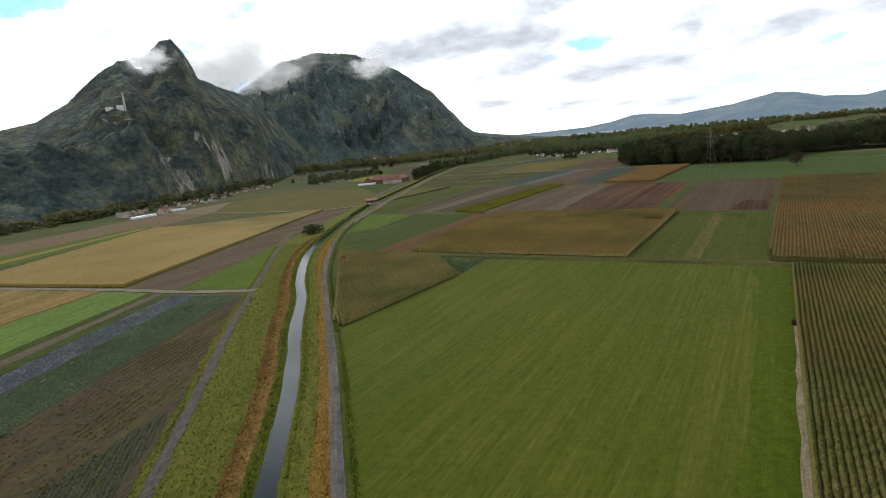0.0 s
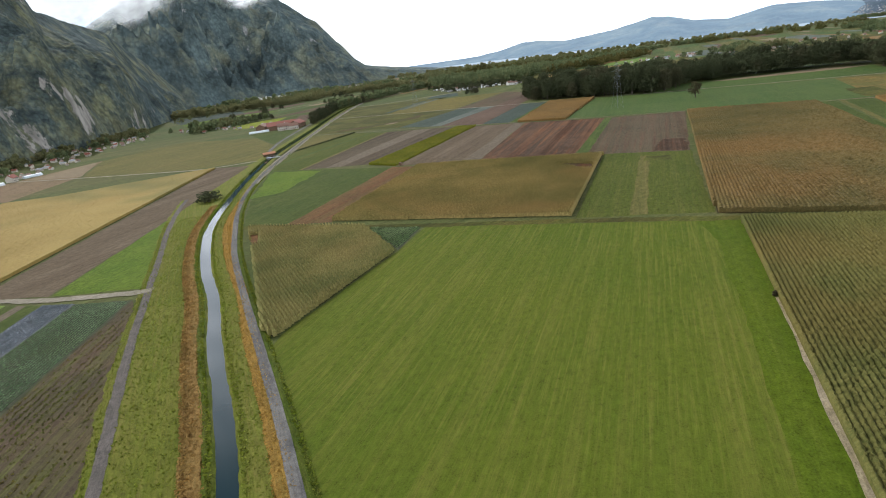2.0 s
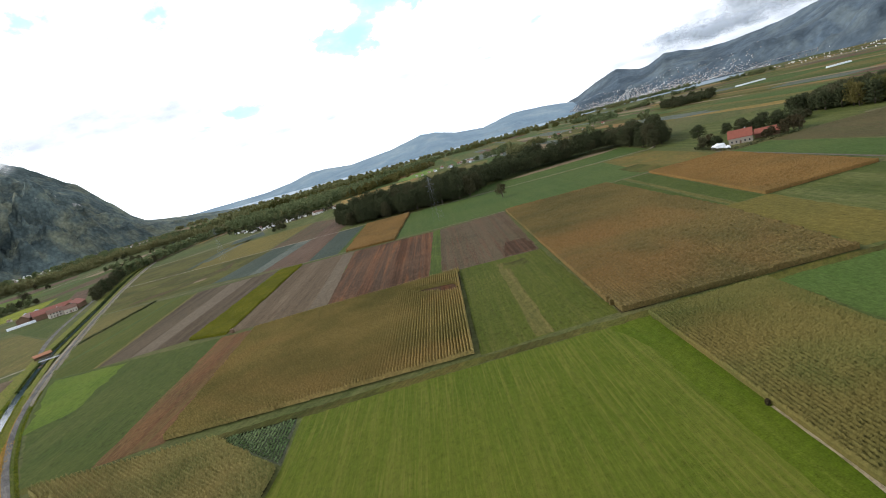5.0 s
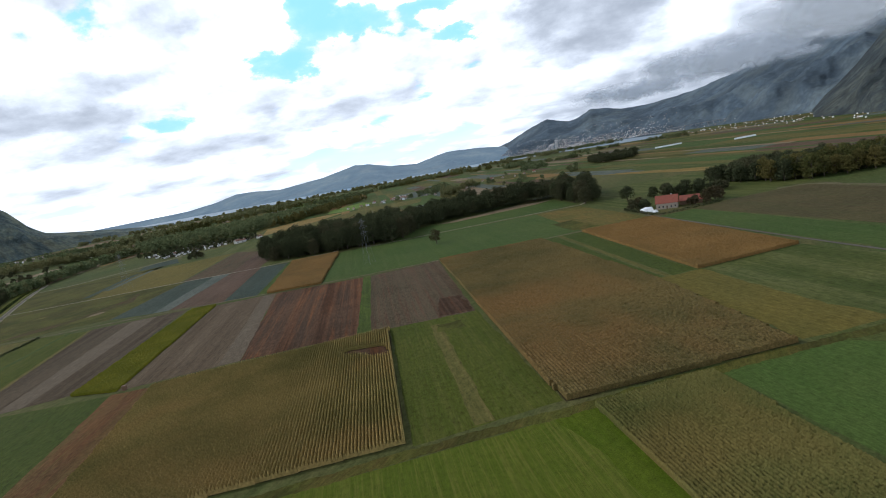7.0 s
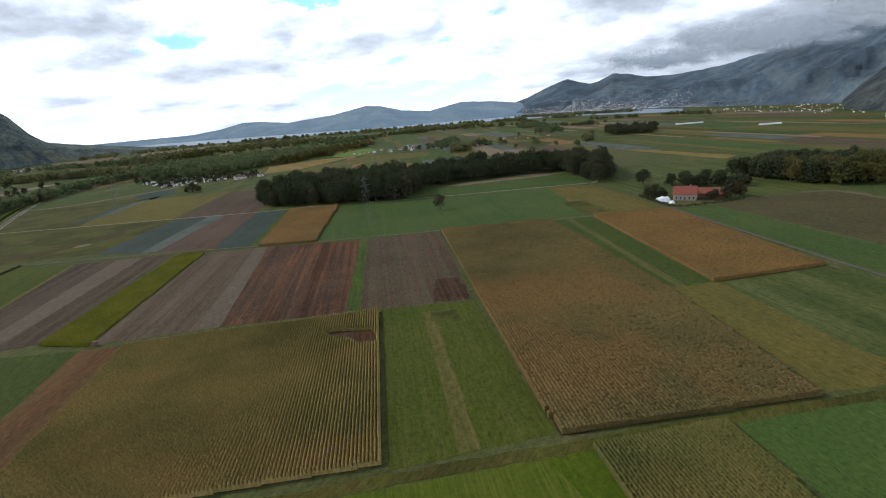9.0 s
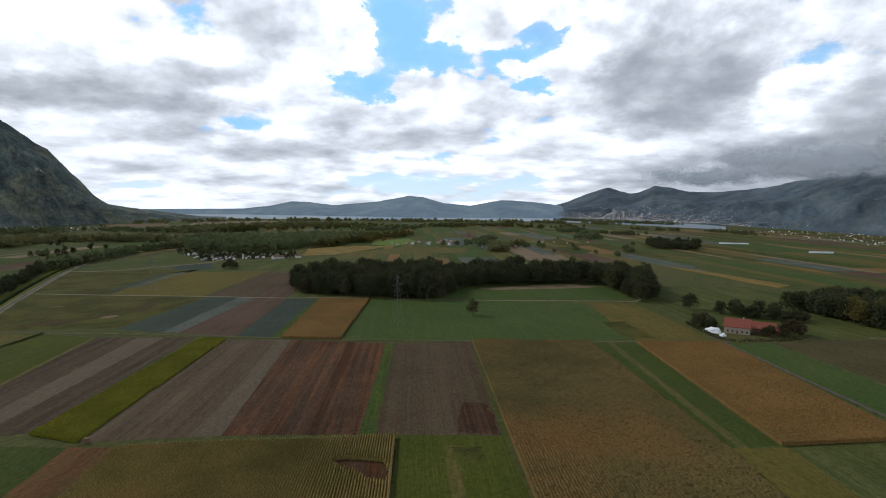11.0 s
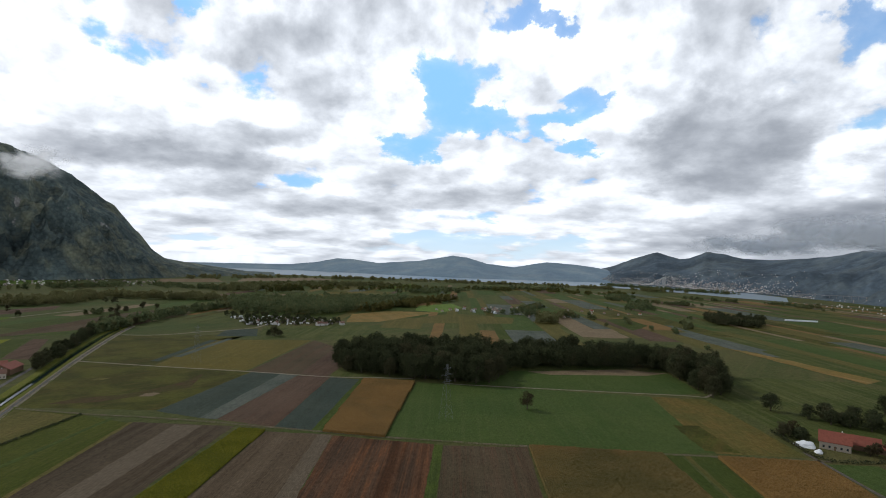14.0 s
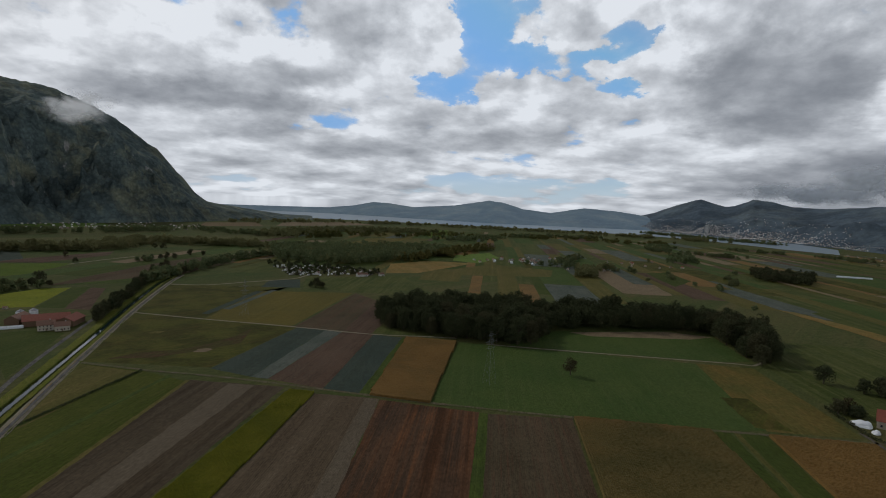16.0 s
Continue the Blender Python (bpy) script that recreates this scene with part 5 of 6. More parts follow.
forest_protos = [tree(h, w, LEAF, "tall dark broadleaf tree of a dense wood", 100 + i, 4200, 0.34, 120, 0.0, "trees of the wood") for i, (h, w) in enumerate([(21, 8), (23, 8.5), (19, 7.5), (22, 9), (20, 8), (24, 8)])]
spots = scatter(FOREST, 9.5, tr)
spots = spots[np.argsort(spots[:, 1] + 0.6 * spots[:, 0])]
place(forest_protos, spots[:110], tr)
lone = tree(13.5, 5.4, LEAF_BROWN, "lone round tree with thin brown foliage in a pasture", 131, 1300, 0.26, 60, 0.12)
lone.matrix_basis = pose(224, 412, 0)
solo = tree(14, 7.2, LEAF, "dark round tree standing alone in a pasture", 132, 1800, 0.36, 70, 0.02)
solo.matrix_basis = pose(387, 352, 0)
bush = tree(4.6, 4.6, LEAF, "dark rounded bush on the canal bank", 133, 700, 0.32, 40, 0.0, category="bush", name="bush")
bush.matrix_basis = pose(-95, 278, 0.1, 0, 0, 15) @ Matrix.Diagonal((1.55, 1.15, 1.0, 1))
post_bush = tree(1.0, 0.4, LEAF_BROWN, "small brown bush at the end of the headland", 134, 260, 0.2, 24, 0.0, category="bush", name="bush")
post_bush.matrix_basis = pose(57.9, 105.6, 0.05)
canal_protos = [tree(h, w, LEAF, "dark broadleaf tree beside the canal", 140 + i, 1100, 0.42, 50, 0.0, "trees along the canal") for i, (h, w) in enumerate([(13, 4.5), (16, 5.5), (11, 4.5)])]
row = [(-83 + 0.05 * (y - 640) + tr.uniform(-3, 3), y) for y in np.arange(636, 850, 7)] + [(-60 + tr.uniform(-25, 25), 915 + 14 * i) for i in range(6)]
place(canal_protos, row, tr)
farm_protos = [tree(h, w, LEAF, "dark leafy tree round the farmhouse", 150 + i, 1500, 0.38, 60, 0.0, "trees round the farm") for i, (h, w) in enumerate([(13, 6), (15, 7), (10, 5.5), (7, 4)])]
place(farm_protos, [(392, 330), (399, 322), (409, 329), (404, 315), (413, 313), (420, 305), (410, 300), (418, 292), (411, 286), (402, 298), (398, 308), (422, 286), (406, 290), (392, 316), (336, 312), (341, 305)], tr)
barn_protos = [tree(h, w, LEAF, "dark leafy tree near the barn", 160 + i, 900, 0.45, 40, 0.0, "trees near the barn") for i, (h, w) in enumerate([(11, 5), (14, 6), (9, 4.5)])]
place(barn_protos, [(-227, 818), (-215, 823), (-205, 830), (-182, 838), (-172, 828), (-165, 836), (-190, 832), (-240, 810), (-92, 1101), (-80, 1106), (-70, 1098), (-104, 1106), (-60, 1112),
                    (120, 787), (127, 792), (114, 794)], tr)

near_house = [tree(h, w, LEAF_BROWN, "thin brown autumn tree beside the farmhouse", 156 + i, 420, 0.42, 40, 0.08, "autumn trees by the farmhouse") for i, (h, w) in enumerate([(9, 4.2), (7, 3.6)])]
place(near_house, [(344, 311), (355, 265), (361, 269), (347, 273), (366, 262), (352, 272), (370, 268)], tr)
right_wood = [(458, 330), (441, 276), (431, 240), (455, 215), (483, 191), (530, 200), (545, 260), (510, 330), (475, 352)]
poplars = [tree(h, w, LEAF_AUTUMN, "tall yellowing poplar at the edge of a wood", 170 + i, 1300, 0.48, 60, 0.0, "poplars of the far wood") for i, (h, w) in enumerate([(19, 6.4), (18, 6.6), (20, 6.0)])]
wood_spots = scatter(right_wood, 8.4, tr)[:150]
dark_side = (wood_spots @ np.array([0.45, 0.9]) > 440) | (tr.random(len(wood_spots)) < 0.22)
place(poplars, wood_spots[~dark_side], tr, 0.94, 1.04)
wood_oaks = [tree(h, w, LEAF, "dark broadleaf tree at the edge of a wood", 180 + i, 1300, 0.46, 60, 0.0, "dark trees of the far wood") for i, (h, w) in enumerate([(18, 6.8), (17, 6.4)])]
place(wood_oaks, wood_spots[dark_side], tr, 0.9, 1.1)


def band(points, width, spacing, r, closed=False):
    """Spots for a belt of trees along a line."""
    line = spline(points, 12)
    length = np.r_[0, np.cumsum(np.linalg.norm(np.diff(line, axis=0), axis=1))]
    count = int(length[-1] * width / spacing ** 2)
    s = r.uniform(0, length[-1], count)
    p = np.stack([np.interp(s, length, line[:, 0]), np.interp(s, length, line[:, 1])], 1)
    p = p + r.normal(0, width * 0.3, p.shape)
    if width > 24 and not closed:
        p = p[[noise.noise((x * 0.009, y * 0.013, 1.7)) + q > -0.02 for (x, y), q in zip(p, r.normal(0, 0.10, len(p)))]]
    return p


wr = np.random.default_rng(31)
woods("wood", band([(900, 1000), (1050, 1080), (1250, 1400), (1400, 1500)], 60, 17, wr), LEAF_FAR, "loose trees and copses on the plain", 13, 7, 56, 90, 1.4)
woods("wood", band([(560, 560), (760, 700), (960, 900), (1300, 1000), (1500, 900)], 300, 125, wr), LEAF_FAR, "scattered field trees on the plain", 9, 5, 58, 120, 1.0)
woods("wood", band([(-245, 720), (-228, 770), (-180, 830)], 22, 8, wr), LEAF_FAR, "garden trees round the village", 10, 5, 59, 140, 0.9)
woods("wood", spots[110:], LEAF, "dense dark interior of the broadleaf wood", 22, 7.8, 40, 1300, 0.48, 90)
woods("wood", band([(150, 1750), (420, 1800), (800, 1850), (1150, 1800), (1500, 1600)], 150, 27, wr), LEAF_AUTUMN, "broken woodland before the lake", 15, 10, 44, 80, 1.7)
woods("wood", band([(100, 2500), (500, 2700), (950, 2650), (1350, 2400), (1700, 2150), (1960, 1800)], 150, 26, wr), LEAF_FAR, "dark lakeside woodland", 16, 12, 45, 70, 2.2)
woods("wood", band([(1180, 1300), (1260, 1200), (1300, 1130)], 30, 11, wr), LEAF_FAR, "row of dark trees among fields", 12, 7, 47)
woods("wood", band([(1500, 1450), (1620, 1300), (1700, 1150), (1600, 950)], 60, 15, wr), LEAF_FAR, "trees at the edge of the town", 13, 8, 48)
woods("wood", band([(560, 1010), (640, 960), (700, 900), (720, 820)], 30, 13, wr), LEAF_FAR, "loose trees round a hamlet", 12, 7, 49)
woods("wood", band([(-392, 300), (-400, 360), (-408, 430)], 24, 7, wr), LEAF_FAR, "dark belt of trees at the foot of the mountain", 9, 5, 50)
woods("wood", band([(-400, 430), (-385, 520), (-378, 640), (-375, 760), (-355, 900)], 24, 9, wr), LEAF_FAR, "trees round the village under the mountain", 10, 6, 51)
woods("wood", band([(-200, 800), (-250, 830), (-290, 860)], 25, 12, wr), LEAF_FAR, "garden trees of the village", 9, 5, 52)
woods("wood", band([(-500, 800), (-420, 980), (-330, 1120)], 60, 14, wr), LEAF_FAR, "woodland at the foot of the mountain", 14, 7, 53)


woods("wood", band([(-345, 470), (-352, 600), (-352, 720), (-290, 810), (-185, 745)], 24, 17, wr, True), LEAF_FAR, "garden trees between the village houses", 8, 4, 68, 120, 0.7)
woods("wood", band([(700, 700), (780, 740), (860, 820)], 12, 13, wr), LEAF_FAR, "hedgerow trees between pastures", 8, 5, 69)

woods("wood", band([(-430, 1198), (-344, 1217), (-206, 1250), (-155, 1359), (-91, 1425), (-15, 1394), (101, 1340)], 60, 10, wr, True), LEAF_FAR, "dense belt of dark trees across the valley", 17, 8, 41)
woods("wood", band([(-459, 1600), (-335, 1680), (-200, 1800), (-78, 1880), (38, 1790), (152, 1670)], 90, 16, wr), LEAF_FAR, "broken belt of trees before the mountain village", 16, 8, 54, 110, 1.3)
woods("wood", scatter([(93, 1105), (140, 1060), (205, 1010), (303, 1065), (382, 1115), (527, 1300), (417, 1370), (219, 1330), (111, 1316)], 12.5, wr), LEAF_FAR, "thick dark wood behind the camp site", 18, 8, 42)
woods("wood", band([(330, 1075), (420, 1150), (520, 1260), (640, 1330)], 50, 12, wr, True), LEAF_AUTUMN, "greener and yellowing trees at the end of the wood", 15, 7, 43)
woods("wood", band([(-73, 840), (-49, 913), (-6, 1012), (48, 1115), (102, 1180)], 24, 8, wr, True), LEAF_FAR, "row of dark trees along the canal", 13, 6, 65)
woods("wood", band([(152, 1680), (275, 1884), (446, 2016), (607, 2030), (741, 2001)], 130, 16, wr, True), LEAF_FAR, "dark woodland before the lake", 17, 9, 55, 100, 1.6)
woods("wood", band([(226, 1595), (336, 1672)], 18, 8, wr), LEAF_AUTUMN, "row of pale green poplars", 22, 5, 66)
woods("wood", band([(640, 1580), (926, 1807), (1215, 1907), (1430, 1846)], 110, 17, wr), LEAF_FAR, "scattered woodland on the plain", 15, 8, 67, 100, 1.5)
woods("wood", band([(2200, 2500), (2200, 2167), (2210, 1882), (2230, 1663)], 50, 16, wr, True), LEAF_FAR, "dark line of trees on the lake shore", 16, 9, 70, 90, 1.7)
woods("wood", scatter([(995, 875), (1037, 775), (930, 715), (880, 776)], 10.5, wr), LEAF, "small dense dark wood among fields", 17, 7.5, 46)
woods("wood", band([(563, 845), (620, 905), (703, 940)], 26, 9, wr), LEAF_FAR, "dark trees round a hamlet", 14, 6.5, 47)
woods("wood", band([(650, 1010), (685, 1071), (760, 1120)], 24, 10, wr), LEAF_FAR, "dark trees round a hamlet", 13, 6, 75)
woods("wood", band([(-102, 1070), (-88, 1078)], 14, 5, wr), LEAF_FAR, "dark clump of trees in the fields", 10, 5, 76, 160, 0.8)
woods("wood", [(-213, 1122), (-185, 1045), (-107, 1292), (-94, 1275), (-90, 1280), (-38, 1152), (-18, 1150)], LEAF, "single dark trees in the fields", 12, 5, 77, 300, 0.7)

# ---- the patchwork of far fields ----
def far_fields():
    r = random.Random(9)
    d, s = np.array(DRILL), np.array([DRILL[1], -DRILL[0]])
    kinds = [(GRASS_DULL, "dull green pasture"), (GRASS_LUSH, "lush green meadow"), (OLIVE_TAN, "olive-tan stubble field"), (TAN_PALE, "pale stubble field"),
             (SOIL_RED_PALE, "reddish ploughed field"), (OLIVE, "dark olive fallow field"), (MAIZE_ORANGE, "orange-brown ripe crop field"), (GRASS_DARK, "dark green beet field"), (FLEECE_PALE, "pale grey-green vegetable field")]
    taken = [[(-480, 0), (-380, 640), (-250, 760), (-230, 900), (270, 900), (270, 640), (480, 540), (570, 400), (520, 200), (400, 0)], FOREST]
    u = -620
    while u < 1500:
        wide = r.choice((12, 16, 22, 30, 42, 60))
        v = 150 + r.uniform(0, 120)
        while v < 2500:
            run = r.uniform(140, 340)
            c = s * (u + wide / 2) + d * (v + run / 2)
            dist = math.hypot(c[0], c[1] - 60)
            side = math.degrees(math.atan2(c[0], c[1] - 60))
            clear = not any(inside(p, np.array([s * (u + a * wide) + d * (v + b * run) for a in (0, 0.5, 1) for b in (0, 0.5, 1)])).any() for p in taken)
            if clear and 300 < dist < (2300 if side > -24 else 1250) and side > -32 and c[1] > 0:
                corners = [s * (u + a * wide) + d * (v + b * run) for a, b in ((0, 0), (0.98, 0), (0.98, 0.985), (0, 0.985))]
                mat, text = r.choices(kinds, (6, 4, 6, 2.2, 1.6, 2, 1.6, 2, 1.6))[0]
                field("field", [tuple(q) for q in corners], mat, text + " of the valley floor", 0.075 + 0.008 * (len(bpy.data.objects) % 5), 40, 1.0)
            v += run
        u += wide


far_fields()
PLOTS = [
    ("orange-tan stubble field by the camp site", TAN_ORANGE, [(246, 916), (290, 1036), (378, 1085), (457, 1040), (296, 912)]),
    ("bright green meadow near a hamlet", GRASS_PALE, [(435, 1091), (487, 1196), (596, 1246), (568, 1142), (468, 1041)]),
    ("pale striped ley behind the wood", OLIVE_TAN, [(291, 899), (482, 1025), (563, 934), (505, 855)]),
    ("bluish-green vegetable field", LEEK_BLUE, [(-439, 1190), (-296, 1205), (-254, 1078), (-340, 978)]),
    ("reddish-brown ploughed strip", SOIL_RED_PALE, [(-291, 1053), (-253, 1114), (-163, 1222), (-162, 1151), (-226, 1051)]),
    ("yellow-green strip of ley", GRASS_BRIGHT, [(-334, 965), (-286, 1038), (-185, 1043), (-212, 928), (-290, 856)]),
    ("broad grey-brown harrowed field", SOIL_PURPLE, [(-169, 835), (-85, 1037), (-28, 1129), (20, 1128), (-24, 945), (-62, 859)]),
    ("bright green strip of grass", STRIP_GREEN, [(-162, 829), (-62, 852), (-41, 912), (-131, 858)]),
    ("pale green fields of the mountain village", GRASS_PALE, [(-550, 1858), (-640, 2100), (-480, 2150), (-330, 2120), (-279, 1936)]),
    ("pinkish stubble beside the mountain village", STUBBLE_PINK, [(-56, 2120), (-43, 2380), (151, 2500), (160, 2200)]),
    ("pale stubble before the lake", TAN_PALE, [(208, 2250), (269, 2600), (610, 2800), (680, 2550)]),
    ("pale tan clearing in the woodland", TAN_OLIVE, [(307, 1463), (417, 1678), (567, 1708), (427, 1495)]),
    ("green clearing in the woodland", GRASS_BRIGHT, [(717, 2050), (923, 2281), (853, 1962), (638, 1732)]),
    ("pale tan strip of stubble", TAN_PALE, [(581, 774), (629, 757), (576, 668), (534, 680)]),
    ("dark green field of beet", GRASS_DARK, [(732, 884), (792, 897), (738, 786), (652, 737)]),
    ("pale grey-green vegetable strip", FLEECE_PALE, [(698, 702), (742, 699), (676, 539), (625, 532)]),
    ("orange-brown stubble strip", TAN_ORANGE, [(634, 562), (642, 543), (600, 383), (566, 379)]),
]
for i, (text, mat, poly) in enumerate(PLOTS):
    field("field", poly, mat, text, 0.12 + 0.012 * i, 20, 1.5)
ribbon("track", spline([(-190, 1030), (-156, 1089), (-120, 1140)], 6), [(-2.0, 0.2), (2.0, 0.2)], GRAVEL_PALE, "pale gravel farm track between fields", "track", 0.15)


# ---- buildings and other things ----
def paint(name, colour, rough=0.7, wear=0.25, metallic=0.0, scale=1.5):
    """A painted, plastered or tiled surface with dirt and patches."""
    m, n = material(name)
    co = n.add("ShaderNodeTexCoord").outputs["Object"]
    dirt = n.noise(co, scale, 5.0, 0.65)
    colour = n.mix(n.math("MULTIPLY", n.ramp(dirt, 0.4, 0.7), wear), colour, tuple(c * 0.5 for c in colour))
    finish(n, colour, rough, n.noise(co, scale * 8, 3.0, 0.6), 0.2, 0.02, metallic)
    return m


PLASTER = paint("cream plaster", (0.46, 0.41, 0.33))
PLASTER_GREY = paint("grey-brown plaster", (0.34, 0.29, 0.23))
PLASTER_WHITE = paint("white plaster", (0.66, 0.64, 0.60))
TILE_RED = paint("red clay roof tiles", (0.24, 0.075, 0.048), 0.8, 0.5, scale=0.8)
TILE_BROWN = paint("brown roof tiles", (0.24, 0.135, 0.095), 0.8, 0.5, scale=0.8)
TILE_GREY = paint("grey roof sheets", (0.28, 0.28, 0.29), 0.6, 0.4, scale=0.8)
WOOD = paint("weathered brown boards", (0.16, 0.10, 0.06), 0.85, 0.5, scale=2.0)
GLASS_DARK = paint("dark window glass", (0.03, 0.035, 0.04), 0.15, 0.1)
WHITE = paint("white sheet", (0.80, 0.81, 0.82), 0.5, 0.15)
FOIL = paint("milky greenhouse foil", (0.66, 0.69, 0.70), 0.35, 0.2)
STEEL = paint("galvanised steel", (0.22, 0.23, 0.24), 0.5, 0.3, 0.6)
CONCRETE = paint("pale concrete", (0.52, 0.51, 0.48), 0.85, 0.3)
RUBBER = paint("black rubber", (0.02, 0.02, 0.02), 0.9, 0.1)


def box(bm, x0, x1, y0, y1, z0, z1):
    v = [bm.verts.new((x, y, z)) for z in (z0, z1) for x, y in ((x0, y0), (x1, y0), (x1, y1), (x0, y1))]
    for f in ((3, 2, 1, 0), (4, 5, 6, 7), (0, 1, 5, 4), (1, 2, 6, 5), (2, 3, 7, 6), (3, 0, 4, 7)):
        bm.faces.new([v[i] for i in f])


def solid(name, box_args, mat, parent, label=""):
    bm = bmesh.new()
    box(bm, *box_args)
    return part(name, bm, mat, parent, label)


def gable_roof(bm, lx, ly, z, rise, over=0.6, thick=0.22):
    """Two thick slopes over a house whose ridge runs along x."""
    hx, hy = lx / 2 + over, ly / 2 + over
    drop = rise * over / (ly / 2)
    for s in (1, -1):
        low = [bm.verts.new((x, s * hy, z - drop + dz)) for dz in (0, thick) for x in (-hx, hx)]
        top = [bm.verts.new((x, 0, z + rise + dz)) for dz in (0, thick) for x in (-hx, hx)]
        for f in ((low[0], low[1], top[1], top[0]), (low[2], top[2], top[3], low[3]), (low[0], low[2], low[3], low[1]), (low[0], top[0], top[2], low[2]), (low[1], low[3], top[3], top[1])):
            bm.faces.new(f)


def house(lx, ly, eaves, rise, wall, roof, label, group="", name="house", category="house", chimney=True, rows=2, door=True):
    root = tagged(new(name), label, category, group)
    bm = bmesh.new()
    box(bm, -lx / 2, lx / 2, -ly / 2, ly / 2, -0.3, eaves)
    for x in (-lx / 2, lx / 2):
        a, b, c = bm.verts.new((x, -ly / 2, eaves)), bm.verts.new((x, ly / 2, eaves)), bm.verts.new((x, 0, eaves + rise))
        bm.faces.new((a, b, c))
    part("wall", bm, wall, root)
    bm = bmesh.new()
    gable_roof(bm, lx, ly, eaves, rise)
    top = part("roof", bm, roof, root)
    if chimney:
        solid("chimney", (lx * 0.2, lx * 0.2 + 0.7, 0.4, 1.1, eaves + rise * 0.5, eaves + rise + 0.9), CONCRETE, top)
    for s in (1, -1):
        for k in range(rows):
            zz = 1.0 + k * 2.7
            for x in np.arange(-lx / 2 + 1.6, lx / 2 - 1.2, 2.8):
                if zz + 1.3 < eaves:
                    solid("window", (x, x + 1.0, s * ly / 2 - 0.04, s * ly / 2 + 0.04, zz, zz + 1.3), GLASS_DARK, root, "dark glass window")
    if door:
        solid("door", (-0.5, 0.5, -ly / 2 - 0.06, -ly / 2 + 0.04, 0, 2.1), WOOD, root, "brown wooden door")
    return root


def at(ob, x, y, z=0.05, turn=0.0, s=1.0):
    ob.matrix_basis = pose(x, y, z, 0, 0, turn) @ Matrix.Diagonal((s, s, s, 1))
    return ob


# the farm beside the orange maize
at(house(15, 11, 4.6, 4.8, PLASTER_GREY, TILE_RED, "grey-brown farmhouse with a steep red tiled roof among trees", name="farmhouse"), 343, 288, 0.05, -62, 0.95)
at(house(22, 11, 4.6, 3.6, WOOD, TILE_RED, "wooden barn with a long red roof", name="barn", category="barn", chimney=False, rows=0), 366, 284, 0.05, -62, 0.6)
at(house(15, 7, 3.0, 1.6, WOOD, TILE_RED, "low open wooden shed with a red roof", name="shed", category="shed", chimney=False, rows=0), 357, 278, 0.05, -62)


def tarp_heap(label):
    """A heap under a crumpled white sheet."""
    bm = bmesh.new()
    bmesh.ops.create_icosphere(bm, subdivisions=4, radius=1.0)
    for v in bm.verts:
        k = 1 + 0.25 * noise.noise(v.co * 1.6) + 0.06 * noise.noise(v.co * 6)
        v.co = Vector((v.co.x * 5.2 * k, v.co.y * 3.4 * k, max(0.0, v.co.z) * 3.2 * k))
    me = bpy.data.meshes.new("tarpaulin")
    bm.to_mesh(me)
    bm.free()
    me.materials.append(WHITE)
    return tagged(new("tarpaulin", me), label, "tarpaulin")


at(tarp_heap("crumpled white tarpaulin over a mound by the farm"), 330, 296, 0, -60)
at(tarp_heap("small white tarpaulin over a mound"), 326, 287, 0, 20, 0.55)


def hedge(points, height, width, label, seed):
    r = np.random.default_rng(seed)
    line = spline(points, 14)
    p = band(points, width, 0.55, r)
    z = r.uniform(0.1, height, len(p))
    d = r.normal(0, 1, (len(p), 3))
    u = np.cross(d, r.normal(0, 1, (len(p), 3)))
    d, u = (w / np.linalg.norm(w, axis=1)[:, None] * 0.45 for w in (d, u))
    c = np.c_[p, z]
    q = np.stack([c - d, c + u, c + d, c - u], 1).reshape(-1, 3)
    return mesh_object("hedge", q, np.arange(len(q)).reshape(-1, 4), LEAF, label, "hedge")


hedge([(-76, 415.5), (-55, 452), (-34, 489.5)], 0.9, 1.6, "dark rank hedge between two fields", 62)
hedge([(338, 321), (326, 301), (316, 279), (332, 267.5), (361, 257.5)], 1.8, 2.2, "clipped dark green hedge round the farm", 61)

# the large barns west of the canal
at(house(34, 17, 5, 4, WOOD, TILE_RED, "large red-roofed barn of a farm complex", name="barn", category="barn", chimney=False, rows=0), -118, 634, 0.05, 14, 0.9)
at(house(24, 14, 5, 3.6, WOOD, TILE_RED, "red-roofed wing of a barn", name="barn", category="barn", chimney=False, rows=0), -101, 630, 0.05, 80, 0.88)
at(house(14, 10, 5.5, 3.5, PLASTER, TILE_BROWN, "cream farm dwelling with a brown roof", name="farmhouse"), -113, 612, 0.05, 15, 0.8)
at(house(12, 9, 5.0, 3.2, PLASTER, TILE_BROWN, "cream farm dwelling with a brown roof", name="farmhouse"), -102, 609, 0.05, 15, 0.8)
at(house(22, 12, 5, 3.5, WOOD, TILE_BROWN, "long brown-roofed wooden cattle shed", name="shed", category="shed", chimney=False, rows=0), -139, 642, 0.05, 80, 0.85)


